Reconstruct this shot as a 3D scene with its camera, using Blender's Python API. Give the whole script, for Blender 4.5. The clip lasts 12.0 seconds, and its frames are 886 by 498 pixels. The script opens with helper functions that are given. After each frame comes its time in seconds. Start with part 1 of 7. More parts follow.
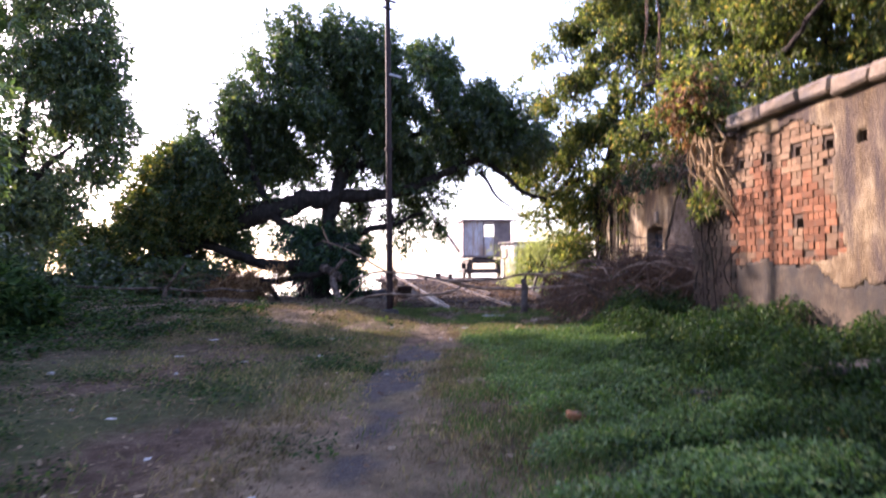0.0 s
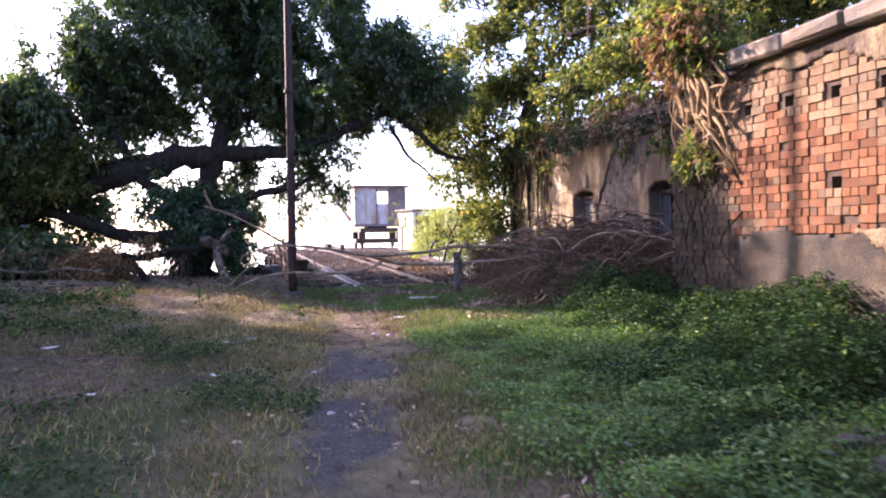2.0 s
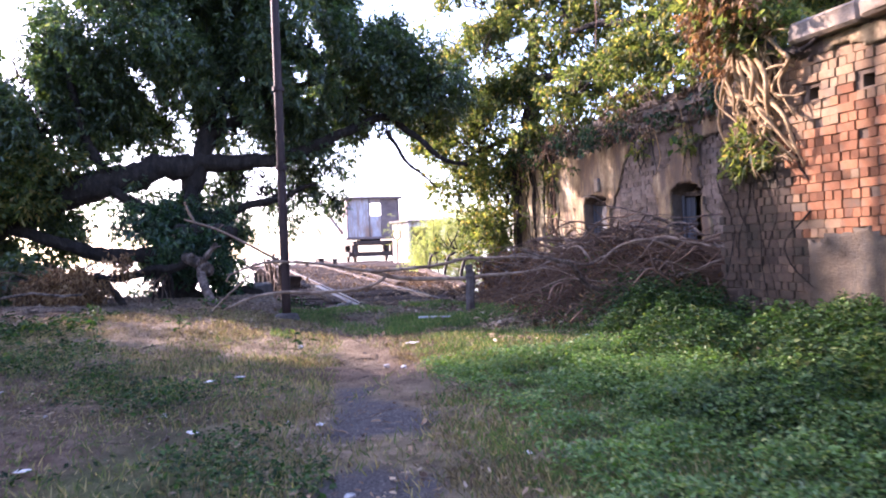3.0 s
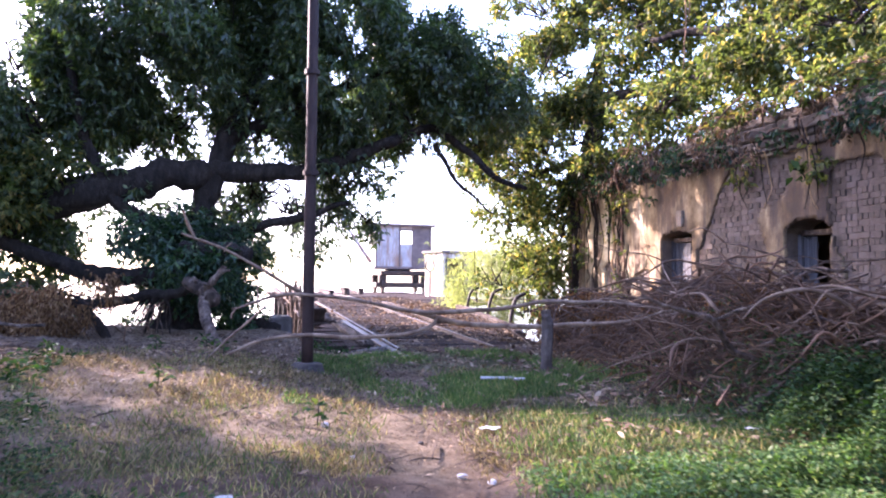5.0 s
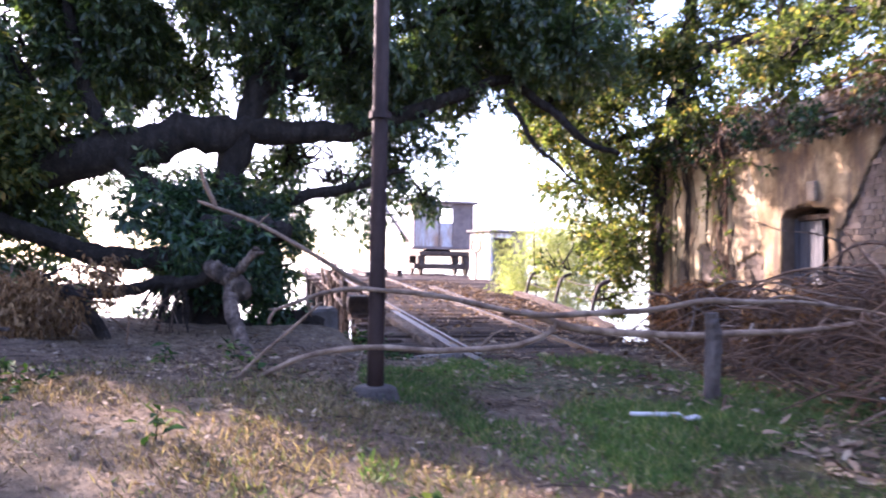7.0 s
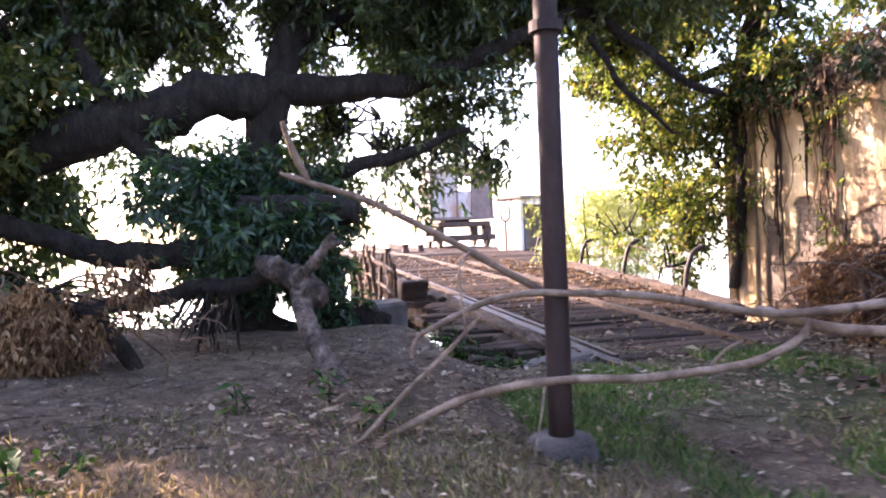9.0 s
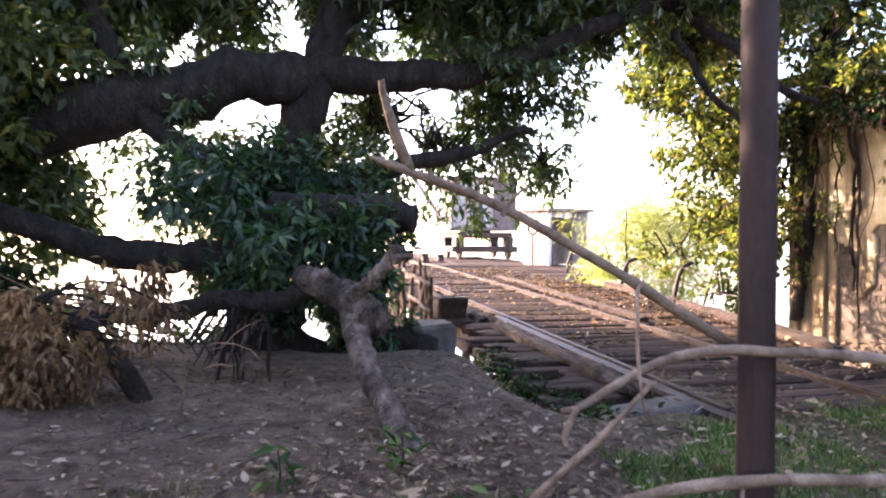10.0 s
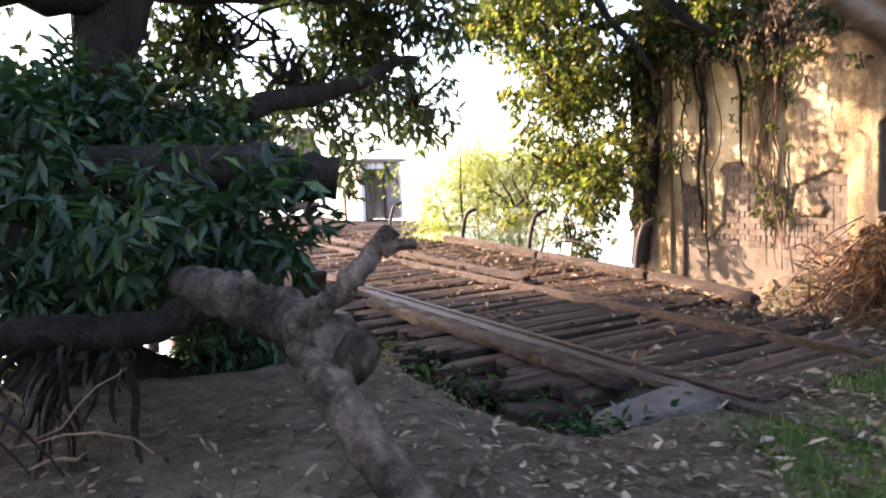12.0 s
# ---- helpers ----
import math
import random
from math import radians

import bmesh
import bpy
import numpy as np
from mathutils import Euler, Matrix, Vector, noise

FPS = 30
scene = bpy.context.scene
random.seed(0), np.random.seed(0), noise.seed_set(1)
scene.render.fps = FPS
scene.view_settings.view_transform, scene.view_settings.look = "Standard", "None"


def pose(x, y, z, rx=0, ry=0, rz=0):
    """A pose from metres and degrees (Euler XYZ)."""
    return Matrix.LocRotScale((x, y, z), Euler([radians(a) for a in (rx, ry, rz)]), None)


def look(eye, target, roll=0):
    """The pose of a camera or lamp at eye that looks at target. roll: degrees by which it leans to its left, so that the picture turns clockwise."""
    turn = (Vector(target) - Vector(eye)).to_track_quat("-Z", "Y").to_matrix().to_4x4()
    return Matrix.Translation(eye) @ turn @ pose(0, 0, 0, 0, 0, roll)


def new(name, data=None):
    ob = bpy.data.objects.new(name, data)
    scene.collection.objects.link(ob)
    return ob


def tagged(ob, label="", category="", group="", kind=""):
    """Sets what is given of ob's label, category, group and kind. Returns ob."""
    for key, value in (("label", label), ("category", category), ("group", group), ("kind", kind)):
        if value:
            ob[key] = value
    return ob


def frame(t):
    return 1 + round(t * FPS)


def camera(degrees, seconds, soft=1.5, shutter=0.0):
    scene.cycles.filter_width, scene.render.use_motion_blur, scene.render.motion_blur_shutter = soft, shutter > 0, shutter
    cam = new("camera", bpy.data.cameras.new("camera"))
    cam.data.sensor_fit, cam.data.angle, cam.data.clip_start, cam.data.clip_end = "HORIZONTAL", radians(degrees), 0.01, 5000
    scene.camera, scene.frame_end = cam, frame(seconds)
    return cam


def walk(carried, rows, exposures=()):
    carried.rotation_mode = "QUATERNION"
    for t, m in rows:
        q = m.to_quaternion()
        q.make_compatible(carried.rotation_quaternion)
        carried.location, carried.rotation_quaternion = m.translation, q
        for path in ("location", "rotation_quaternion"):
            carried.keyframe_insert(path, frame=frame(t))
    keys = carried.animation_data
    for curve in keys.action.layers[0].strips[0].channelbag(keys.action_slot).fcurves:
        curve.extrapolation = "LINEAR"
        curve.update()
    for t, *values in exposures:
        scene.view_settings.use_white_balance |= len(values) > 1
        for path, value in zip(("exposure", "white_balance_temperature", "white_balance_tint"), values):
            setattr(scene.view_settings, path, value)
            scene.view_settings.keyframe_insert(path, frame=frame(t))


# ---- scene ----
cam = camera(63.7, 12.0, soft=1.9, shutter=0.42)
METRES, EYE, TILT, LEAN, TURN = 16.0, 1.30, 0.0, 0.0, 0.0
ROWS = [
    (0.0, 0.0, 0.0, 0.0, 0.02, 1.8, 0.49),
    (0.5, -0.0076, 0.0448, 0.0024, -1.52, 4.97, -4.22),
    (1.0, -0.0212, 0.0882, 0.001, -4.02, 2.9, 2.83),
    (1.5, -0.0319, 0.1348, 0.0021, -4.49, 3.06, -0.59),
    (2.0, -0.0414, 0.1783, 0.0047, -9.63, -0.85, 0.94),
    (2.5, -0.0444, 0.2227, 0.0065, -7.03, 0.18, 0.27),
    (3.0, -0.0479, 0.2654, 0.0053, -10.45, 0.06, 2.2),
    (3.5, -0.0486, 0.3082, 0.007, -8.36, 2.77, 0.84),
    (3.7, -0.0481, 0.3256, 0.0077, -7.77, 0.62, 0.20),
    (5.3, -0.0561, 0.4631, 0.0110, -8.76, 2.91, -0.61),
    (5.5, -0.0563, 0.4807, 0.0145, -7.23, 1.26, 3.14),
    (6.0, -0.0615, 0.5289, 0.0136, -6.62, 0.26, 3.23),
    (6.5, -0.072, 0.5679, 0.0126, -8.18, 1.29, -1.46),
    (7.0, -0.0835, 0.6076, 0.0147, -6.61, 1.03, -0.92),
    (7.5, -0.0954, 0.6487, 0.0156, -1.89, 1.41, -0.37),
    (7.7, -0.1019, 0.6602, 0.0175, -3.51, 1.35, -2.23),
    (9.3, -0.1523, 0.7709, 0.0226, -6.99, -1.70, 3.38),
    (9.5, -0.1572, 0.7898, 0.0201, -6.1, -0.8, 4.04),
    (10.0, -0.1704, 0.8256, 0.0254, -6.49, -0.71, -0.32),
    (10.5, -0.1855, 0.8576, 0.0294, -14.11, -4.52, -0.2),
    (11.0, -0.1959, 0.894, 0.0297, -18.54, -5.17, 1.47),
    (11.5, -0.2072, 0.9239, 0.0288, -23.09, -3.01, 0.19),
    (12.0, -0.214, 0.9558, 0.0318, -24.37, -4.93, 2.55),
]
EXPOSURES = [(0.0, 2.3, 5850, 37), (1.5, 2.33, 5850, 38), (2.1, 2.7, 5800, 38), (3.0, 3.02, 5650, 38), (3.6, 3.16, 5600, 39), (6.0, 3.06, 5500, 39), (9.5, 3.3, 6500, 33), (12.0, 3.04, 6700, 24)]
walk(cam, [(t, pose(0, 0, EYE, TILT, LEAN, TURN) @ pose(METRES * x, METRES * y, METRES * z, 90 + pitch, roll, yaw)) for t, x, y, z, yaw, pitch, roll in ROWS], EXPOSURES)

# ---- world, sun ----
SUN = Vector((-0.685, 0.605, 0.41)).normalized()
world = bpy.data.worlds.new("sky")
scene.world = world
world.use_nodes = True
wn = world.node_tree
sky = wn.nodes.new("ShaderNodeTexSky")
sky.sky_type, sky.sun_disc = "NISHITA", False
sky.sun_elevation = math.asin(SUN.z)
sky.sun_rotation = math.atan2(SUN.x, SUN.y) % (2 * math.pi)
sky.air_density, sky.dust_density, sky.ozone_density = 1.0, 2.0, 1.0
wn.nodes["Background"].inputs["Strength"].default_value = 0.15
wn.links.new(sky.outputs[0], wn.nodes["Background"].inputs["Color"])
lamp = bpy.data.lights.new("sun", "SUN")
lamp.energy, lamp.angle, lamp.color = 3.4, radians(0.6), (1.0, 0.82, 0.60)
sun = new("sun", lamp)
sun.matrix_world = look((0, 0, 30), Vector((0, 0, 30)) - SUN)
sun.location = (-20, 20, 30)


# ---- materials ----
def nodes_of(name):
    m = bpy.data.materials.new(name)
    m.use_nodes = True
    t = m.node_tree
    return m, t, t.nodes["Principled BSDF"]


def ramp(t, fac, stops):
    r = t.nodes.new("ShaderNodeValToRGB")
    e = r.color_ramp.elements
    e[0].position, e[0].color = stops[0][0], (*stops[0][1], 1)
    e[1].position, e[1].color = stops[-1][0], (*stops[-1][1], 1)
    for p, c in stops[1:-1]:
        n = e.new(p)
        n.color = (*c, 1)
    t.links.new(fac, r.inputs[0])
    return r.outputs[0]


def noise_tex(t, scale, detail=6, rough=0.6, stretch=None, kind="Object"):
    c = t.nodes.new("ShaderNodeTexCoord")
    out = c.outputs[kind]
    if stretch:
        mp = t.nodes.new("ShaderNodeMapping")
        mp.inputs["Scale"].default_value = stretch
        t.links.new(out, mp.inputs[0])
        out = mp.outputs[0]
    n = t.nodes.new("ShaderNodeTexNoise")
    n.inputs["Scale"].default_value, n.inputs["Detail"].default_value = scale, detail
    n.inputs["Roughness"].default_value = rough
    t.links.new(out, n.inputs["Vector"])
    return n.outputs["Fac"]


def mix(t, a, b, fac, mode="MIX"):
    n = t.nodes.new("ShaderNodeMix")
    n.data_type, n.blend_type = "RGBA", mode
    for sock, v in ((n.inputs[6], a), (n.inputs[7], b), (n.inputs[0], fac)):
        if isinstance(v, (int, float)):
            sock.default_value = v
        elif isinstance(v, tuple):
            sock.default_value = (*v, 1)
        else:
            t.links.new(v, sock)
    return n.outputs[2]


def surface(name, stops, scale=6.0, fine=60.0, rough=0.85, bump=0.4, depth=0.02, stretch=None, vary=0.25, metal=0.0, stain=None):
    """Grain and blotches at two scales; each separate object a little lighter or darker."""
    m, t, b = nodes_of(name)
    big = noise_tex(t, scale, 7, 0.62, stretch)
    small = noise_tex(t, fine, 4, 0.6, stretch)
    col = ramp(t, big, stops)
    col = mix(t, col, ramp(t, small, [(0.25, (0.55, 0.55, 0.55)), (0.75, (1.25, 1.25, 1.25))]), 0.6, "MULTIPLY")
    if stain:
        s = noise_tex(t, stain[1], 5, 0.7, stain[2] if len(stain) > 2 else None)
        f = ramp(t, s, [(0.45, (0, 0, 0)), (0.62, (1, 1, 1))])
        col = mix(t, col, stain[0], f)
    if vary:
        o = t.nodes.new("ShaderNodeObjectInfo")
        col = mix(t, col, ramp(t, o.outputs["Random"], [(0, (1 - vary,) * 3), (1, (1 + vary,) * 3)]), 1.0, "MULTIPLY")
    t.links.new(col, b.inputs["Base Color"])
    b.inputs["Roughness"].default_value, b.inputs["Metallic"].default_value = rough, metal
    b.inputs["Specular IOR Level"].default_value = 0.25
    h = t.nodes.new("ShaderNodeMath")
    h.operation = "ADD"
    t.links.new(big, h.inputs[0])
    t.links.new(small, h.inputs[1])
    u = t.nodes.new("ShaderNodeBump")
    u.inputs["Strength"].default_value, u.inputs["Distance"].default_value = bump, depth
    t.links.new(h.outputs[0], u.inputs["Height"])
    t.links.new(u.outputs[0], b.inputs["Normal"])
    return m


def leafage(name, stops, through_col, glow=0.35, rough=0.5, spec=0.35):
    """Leaves: each one its own shade, light passes through them."""
    m, t, b = nodes_of(name)
    g = t.nodes.new("ShaderNodeNewGeometry")
    col = ramp(t, g.outputs["Random Per Island"], stops)
    big = noise_tex(t, 0.9, 3)
    col = mix(t, col, ramp(t, big, [(0.3, (0.6, 0.62, 0.6)), (0.7, (1.3, 1.25, 1.1))]), 1.0, "MULTIPLY")
    t.links.new(col, b.inputs["Base Color"])
    b.inputs["Roughness"].default_value, b.inputs["Specular IOR Level"].default_value = rough, spec
    tr = t.nodes.new("ShaderNodeBsdfTranslucent")
    tc = mix(t, col, through_col, 1.0, "MULTIPLY")
    t.links.new(tc, tr.inputs[0])
    mx = t.nodes.new("ShaderNodeMixShader")
    mx.inputs[0].default_value = glow
    t.links.new(b.outputs[0], mx.inputs[1])
    t.links.new(tr.outputs[0], mx.inputs[2])
    t.links.new(mx.outputs[0], t.nodes["Material Output"].inputs[0])
    return m


BARK = surface("bark", [(0.3, (0.017, 0.013, 0.011)), (0.55, (0.04, 0.031, 0.025)), (0.8, (0.088, 0.071, 0.057))], 9, 45, 0.95, 1.0, 0.10, (1, 1, 0.4), 0.1)
DEADWOOD = surface("dead_wood", [(0.3, (0.09, 0.062, 0.048)), (0.5, (0.23, 0.168, 0.13)), (0.72, (0.43, 0.34, 0.28))], 14, 70, 0.92, 1.0, 0.08, (1, 1, 0.45), 0.15, 0.0, ((0.055, 0.04, 0.032), 5.0))
TWIG = surface("dry_twig", [(0.3, (0.05, 0.03, 0.02)), (0.6, (0.19, 0.112, 0.07)), (0.85, (0.42, 0.3, 0.21))], 2.2, 30, 0.9, 0.4, 0.01, None, 0.3)
PALESTICK = surface("pale_stick", [(0.3, (0.17, 0.115, 0.08)), (0.55, (0.30, 0.215, 0.155)), (0.8, (0.46, 0.36, 0.28))], 6, 70, 0.85, 0.7, 0.015, None, 0.15, 0.0, ((0.13, 0.085, 0.06), 5.0))
PLANK = surface("weathered_plank", [(0.3, (0.028, 0.018, 0.014)), (0.55, (0.085, 0.053, 0.038)), (0.8, (0.215, 0.148, 0.108))], 3, 45, 0.9, 1.0, 0.03, (0.25, 3, 3), 0.4, 0.0, ((0.04, 0.027, 0.02), 1.7))
BEAM = surface("split_beam", [(0.3, (0.032, 0.021, 0.017)), (0.55, (0.088, 0.06, 0.046)), (0.8, (0.20, 0.15, 0.118))], 3, 45, 0.9, 1.0, 0.05, (3, 0.25, 3), 0.2, 0.0, ((0.035, 0.025, 0.02), 2.2))
RUST = surface("rusty_steel", [(0.3, (0.03, 0.022, 0.018)), (0.6, (0.072, 0.05, 0.04)), (0.85, (0.16, 0.115, 0.09))], 9, 80, 0.6, 0.4, 0.006, None, 0.1, 0.35)
POLE = surface("painted_steel", [(0.3, (0.026, 0.016, 0.016)), (0.6, (0.047, 0.029, 0.027)), (0.85, (0.085, 0.05, 0.043))], 5, 60, 0.65, 0.25, 0.004, (1, 1, 0.4), 0.0, 0.2)
BLACKSTEEL = surface("black_steel", [(0.3, (0.02, 0.018, 0.018)), (0.8, (0.07, 0.05, 0.045))], 9, 70, 0.6, 0.3, 0.004, None, 0.1, 0.3)
CONCRETE = surface("concrete", [(0.3, (0.13, 0.11, 0.095)), (0.55, (0.24, 0.21, 0.19)), (0.8, (0.38, 0.34, 0.31))], 5, 70, 0.92, 0.6, 0.012, None, 0.15)
GREYPOST = surface("grey_weathered_post", [(0.3, (0.07, 0.055, 0.05)), (0.55, (0.15, 0.125, 0.115)), (0.8, (0.28, 0.25, 0.235))], 4, 60, 0.92, 0.9, 0.02, (2, 2, 0.5), 0.0, 0.0, ((0.06, 0.045, 0.04), 3.0, (1, 1, 0.6)))
WHITEWASH = surface("whitewash", [(0.25, (0.50, 0.46, 0.42)), (0.5, (0.74, 0.71, 0.67)), (0.8, (0.82, 0.8, 0.77))], 2.2, 50, 0.9, 0.3, 0.008, None, 0.0, 0.0, ((0.33, 0.26, 0.2), 1.1, (3, 3, 0.5)))
# Lit copy of the plaster: sun on the facade's far end, put into colour.
SUNPLASTER = surface("sunlit_plaster", [(0.27, (0.16, 0.11, 0.055)), (0.42, (0.33, 0.25, 0.145)), (0.55, (0.48, 0.39, 0.25)), (0.74, (0.64, 0.56, 0.41))], 1.5, 30, 0.93, 0.9, 0.03, (1.3, 1.3, 0.7), 0.0, 0.0, ((0.13, 0.09, 0.06), 0.8, (2.6, 2.6, 0.5)))
PLASTER = surface("old_plaster", [(0.27, (0.05, 0.033, 0.019)), (0.42, (0.14, 0.096, 0.05)), (0.55, (0.255, 0.188, 0.105)), (0.74, (0.45, 0.365, 0.23))], 1.7, 30, 0.93, 0.9, 0.03, (1.3, 1.3, 0.8), 0.0, 0.0, ((0.075, 0.055, 0.045), 0.8, (2.6, 2.6, 0.6)))
BRICK = surface("red_brick", [(0.28, (0.12, 0.05, 0.028)), (0.5, (0.25, 0.105, 0.046)), (0.68, (0.33, 0.155, 0.07)), (0.85, (0.38, 0.25, 0.145))], 2.6, 60, 0.92, 0.7, 0.01, None, 0.42, 0.0, ((0.13, 0.09, 0.06), 5.0))
LIMEBRICK = surface("limed_brick", [(0.28, (0.14, 0.08, 0.044)), (0.5, (0.25, 0.155, 0.085)), (0.75, (0.37, 0.26, 0.155))], 2.6, 60, 0.92, 0.8, 0.012, None, 0.3, 0.0, ((0.15, 0.11, 0.075), 1.6))
CORNERBRICK = surface("dark_corner_brick", [(0.28, (0.032, 0.023, 0.017)), (0.5, (0.072, 0.05, 0.036)), (0.7, (0.125, 0.085, 0.06)), (0.85, (0.19, 0.14, 0.10))], 5, 60, 0.93, 0.9, 0.014, None, 0.35, 0.0, ((0.04, 0.034, 0.024), 3.0))
PALEBRICK = surface("pale_brick", [(0.28, (0.06, 0.044, 0.034)), (0.5, (0.118, 0.09, 0.07)), (0.68, (0.172, 0.134, 0.106)), (0.85, (0.235, 0.19, 0.152))], 2.6, 60, 0.92, 0.7, 0.01, None, 0.22, 0.0, ((0.16, 0.13, 0.11), 1.3))
# Damp render, its colour also darkened to hold the shade low on the wall.
DAMPSHADE = surface("damp_shaded_render", [(0.3, (0.03, 0.023, 0.016)), (0.5, (0.072, 0.055, 0.037)), (0.66, (0.14, 0.108, 0.07)), (0.8, (0.24, 0.19, 0.125))], 1.8, 40, 0.93, 0.8, 0.02, None, 0.0, 0.0, ((0.045, 0.04, 0.033), 1.4, (1.6, 1.6, 0.8)))
PALEMORTAR = surface("lime_mortar", [(0.3, (0.08, 0.062, 0.048)), (0.7, (0.175, 0.14, 0.11))], 4, 60, 0.95, 0.6, 0.01, None, 0.0)
MORTAR = surface("mortar", [(0.3, (0.05, 0.034, 0.024)), (0.7, (0.125, 0.09, 0.062))], 4, 60, 0.95, 0.5, 0.01, None, 0.0)
COPING = surface("coping", [(0.3, (0.11, 0.083, 0.06)), (0.5, (0.23, 0.178, 0.125)), (0.8, (0.40, 0.32, 0.23))], 2.4, 45, 0.93, 0.7, 0.02, None, 0.1, 0.0, ((0.16, 0.14, 0.12), 1.6))
SHUTTER = surface("grey_painted_timber", [(0.3, (0.05, 0.05, 0.056)), (0.7, (0.115, 0.115, 0.125))], 3, 50, 0.7, 0.5, 0.006, (4, 4, 0.4), 0.1)
CRANEGREY = surface("grey_sheet_steel", [(0.3, (0.26, 0.25, 0.26)), (0.55, (0.40, 0.39, 0.40)), (0.8, (0.50, 0.49, 0.49))], 1.6, 30, 0.6, 0.2, 0.006, None, 0.05, 0.1, ((0.28, 0.19, 0.14), 1.5, (2, 2, 0.4)))
CRANEDARK = surface("brown_sheet_steel", [(0.3, (0.11, 0.085, 0.08)), (0.7, (0.22, 0.17, 0.16))], 2, 30, 0.65, 0.3, 0.006, None, 0.05, 0.1)
PAPER = surface("paper_scrap", [(0.3, (0.34, 0.33, 0.32)), (0.7, (0.58, 0.57, 0.56))], 8, 60, 0.8, 0.2, 0.004, None, 0.15)
STONE = surface("grey_stone", [(0.3, (0.055, 0.046, 0.041)), (0.55, (0.115, 0.1, 0.09)), (0.8, (0.215, 0.19, 0.172))], 4, 50, 0.93, 0.8, 0.02, None, 0.2)
VINE = surface("pale_root", [(0.3, (0.19, 0.12, 0.06)), (0.6, (0.36, 0.25, 0.13)), (0.85, (0.52, 0.40, 0.24))], 6, 50, 0.9, 0.5, 0.01, None, 0.15)

# Darker copy of the tree leaf: shade of the undergrowth and eaves is in its colour.
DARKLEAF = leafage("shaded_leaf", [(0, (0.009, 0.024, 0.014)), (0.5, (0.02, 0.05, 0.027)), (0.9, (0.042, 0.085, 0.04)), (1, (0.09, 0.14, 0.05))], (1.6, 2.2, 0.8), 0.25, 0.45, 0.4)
CORNICE = surface("mossy_cornice", [(0.3, (0.06, 0.048, 0.04)), (0.55, (0.14, 0.115, 0.095)), (0.8, (0.27, 0.225, 0.185))], 2.4, 45, 0.95, 0.9, 0.03, None, 0.25)
MANGO = leafage("dark_tree_leaf", [(0, (0.026, 0.044, 0.022)), (0.5, (0.048, 0.078, 0.036)), (0.85, (0.08, 0.112, 0.048)), (1, (0.16, 0.165, 0.06))], (1.9, 2.3, 0.8), 0.33, 0.38, 0.6)
FIG = leafage("fig_leaf", [(0, (0.034, 0.05, 0.022)), (0.5, (0.075, 0.1, 0.036)), (0.85, (0.135, 0.145, 0.052)), (1, (0.28, 0.205, 0.085))], (1.75, 1.85, 0.78), 0.5, 0.55, 0.3)
FEATHER = leafage("feathery_leaf", [(0, (0.17, 0.2, 0.08)), (0.6, (0.27, 0.3, 0.13)), (1, (0.38, 0.38, 0.2))], (1.6, 1.7, 1.0), 0.55, 0.6)
# Lit copy of the weed leaf: brightness beside the path is in the colour.
LITWEED = leafage("lit_weed_leaf", [(0, (0.034, 0.074, 0.019)), (0.45, (0.074, 0.146, 0.035)), (0.85, (0.13, 0.212, 0.058)), (1, (0.24, 0.26, 0.1))], (1.6, 1.8, 0.8), 0.33)
# Weed leaf, its green deepened for the shade beside the wall.
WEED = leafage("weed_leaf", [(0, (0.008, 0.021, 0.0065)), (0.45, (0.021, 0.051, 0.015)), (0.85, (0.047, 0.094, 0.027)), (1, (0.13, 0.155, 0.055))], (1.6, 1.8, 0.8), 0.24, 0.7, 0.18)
GRASS = leafage("grass_blade", [(0, (0.055, 0.09, 0.03)), (0.4, (0.105, 0.15, 0.05)), (0.65, (0.21, 0.20, 0.095)), (1, (0.40, 0.33, 0.19))], (1.4, 1.4, 0.8), 0.3, 0.7)
FRESH = leafage("fresh_grass_blade", [(0, (0.04, 0.085, 0.025)), (0.5, (0.078, 0.145, 0.042)), (0.8, (0.135, 0.195, 0.07)), (1, (0.31, 0.28, 0.15))], (1.4, 1.6, 0.7), 0.35, 0.7)
DRYGRASS = leafage("dry_grass_blade", [(0, (0.08, 0.068, 0.038)), (0.5, (0.175, 0.145, 0.085)), (1, (0.33, 0.28, 0.18))], (1.3, 1.2, 0.8), 0.3, 0.8)
LITTER = leafage("fallen_leaf", [(0, (0.05, 0.032, 0.024)), (0.45, (0.14, 0.092, 0.062)), (0.8, (0.25, 0.18, 0.125)), (1, (0.42, 0.34, 0.26))], (1.4, 1.2, 0.8), 0.15, 0.8, 0.2)
BROWNLEAF = leafage("withered_leaf", [(0, (0.07, 0.042, 0.025)), (0.5, (0.17, 0.10, 0.055)), (1, (0.32, 0.215, 0.125))], (1.7, 1.4, 0.9), 0.25, 0.8, 0.2)
DEADLEAF = leafage("dead_brown_leaf", [(0, (0.045, 0.024, 0.014)), (0.5, (0.11, 0.06, 0.032)), (1, (0.24, 0.14, 0.07))], (1.9, 1.5, 0.9), 0.25, 0.8, 0.2)


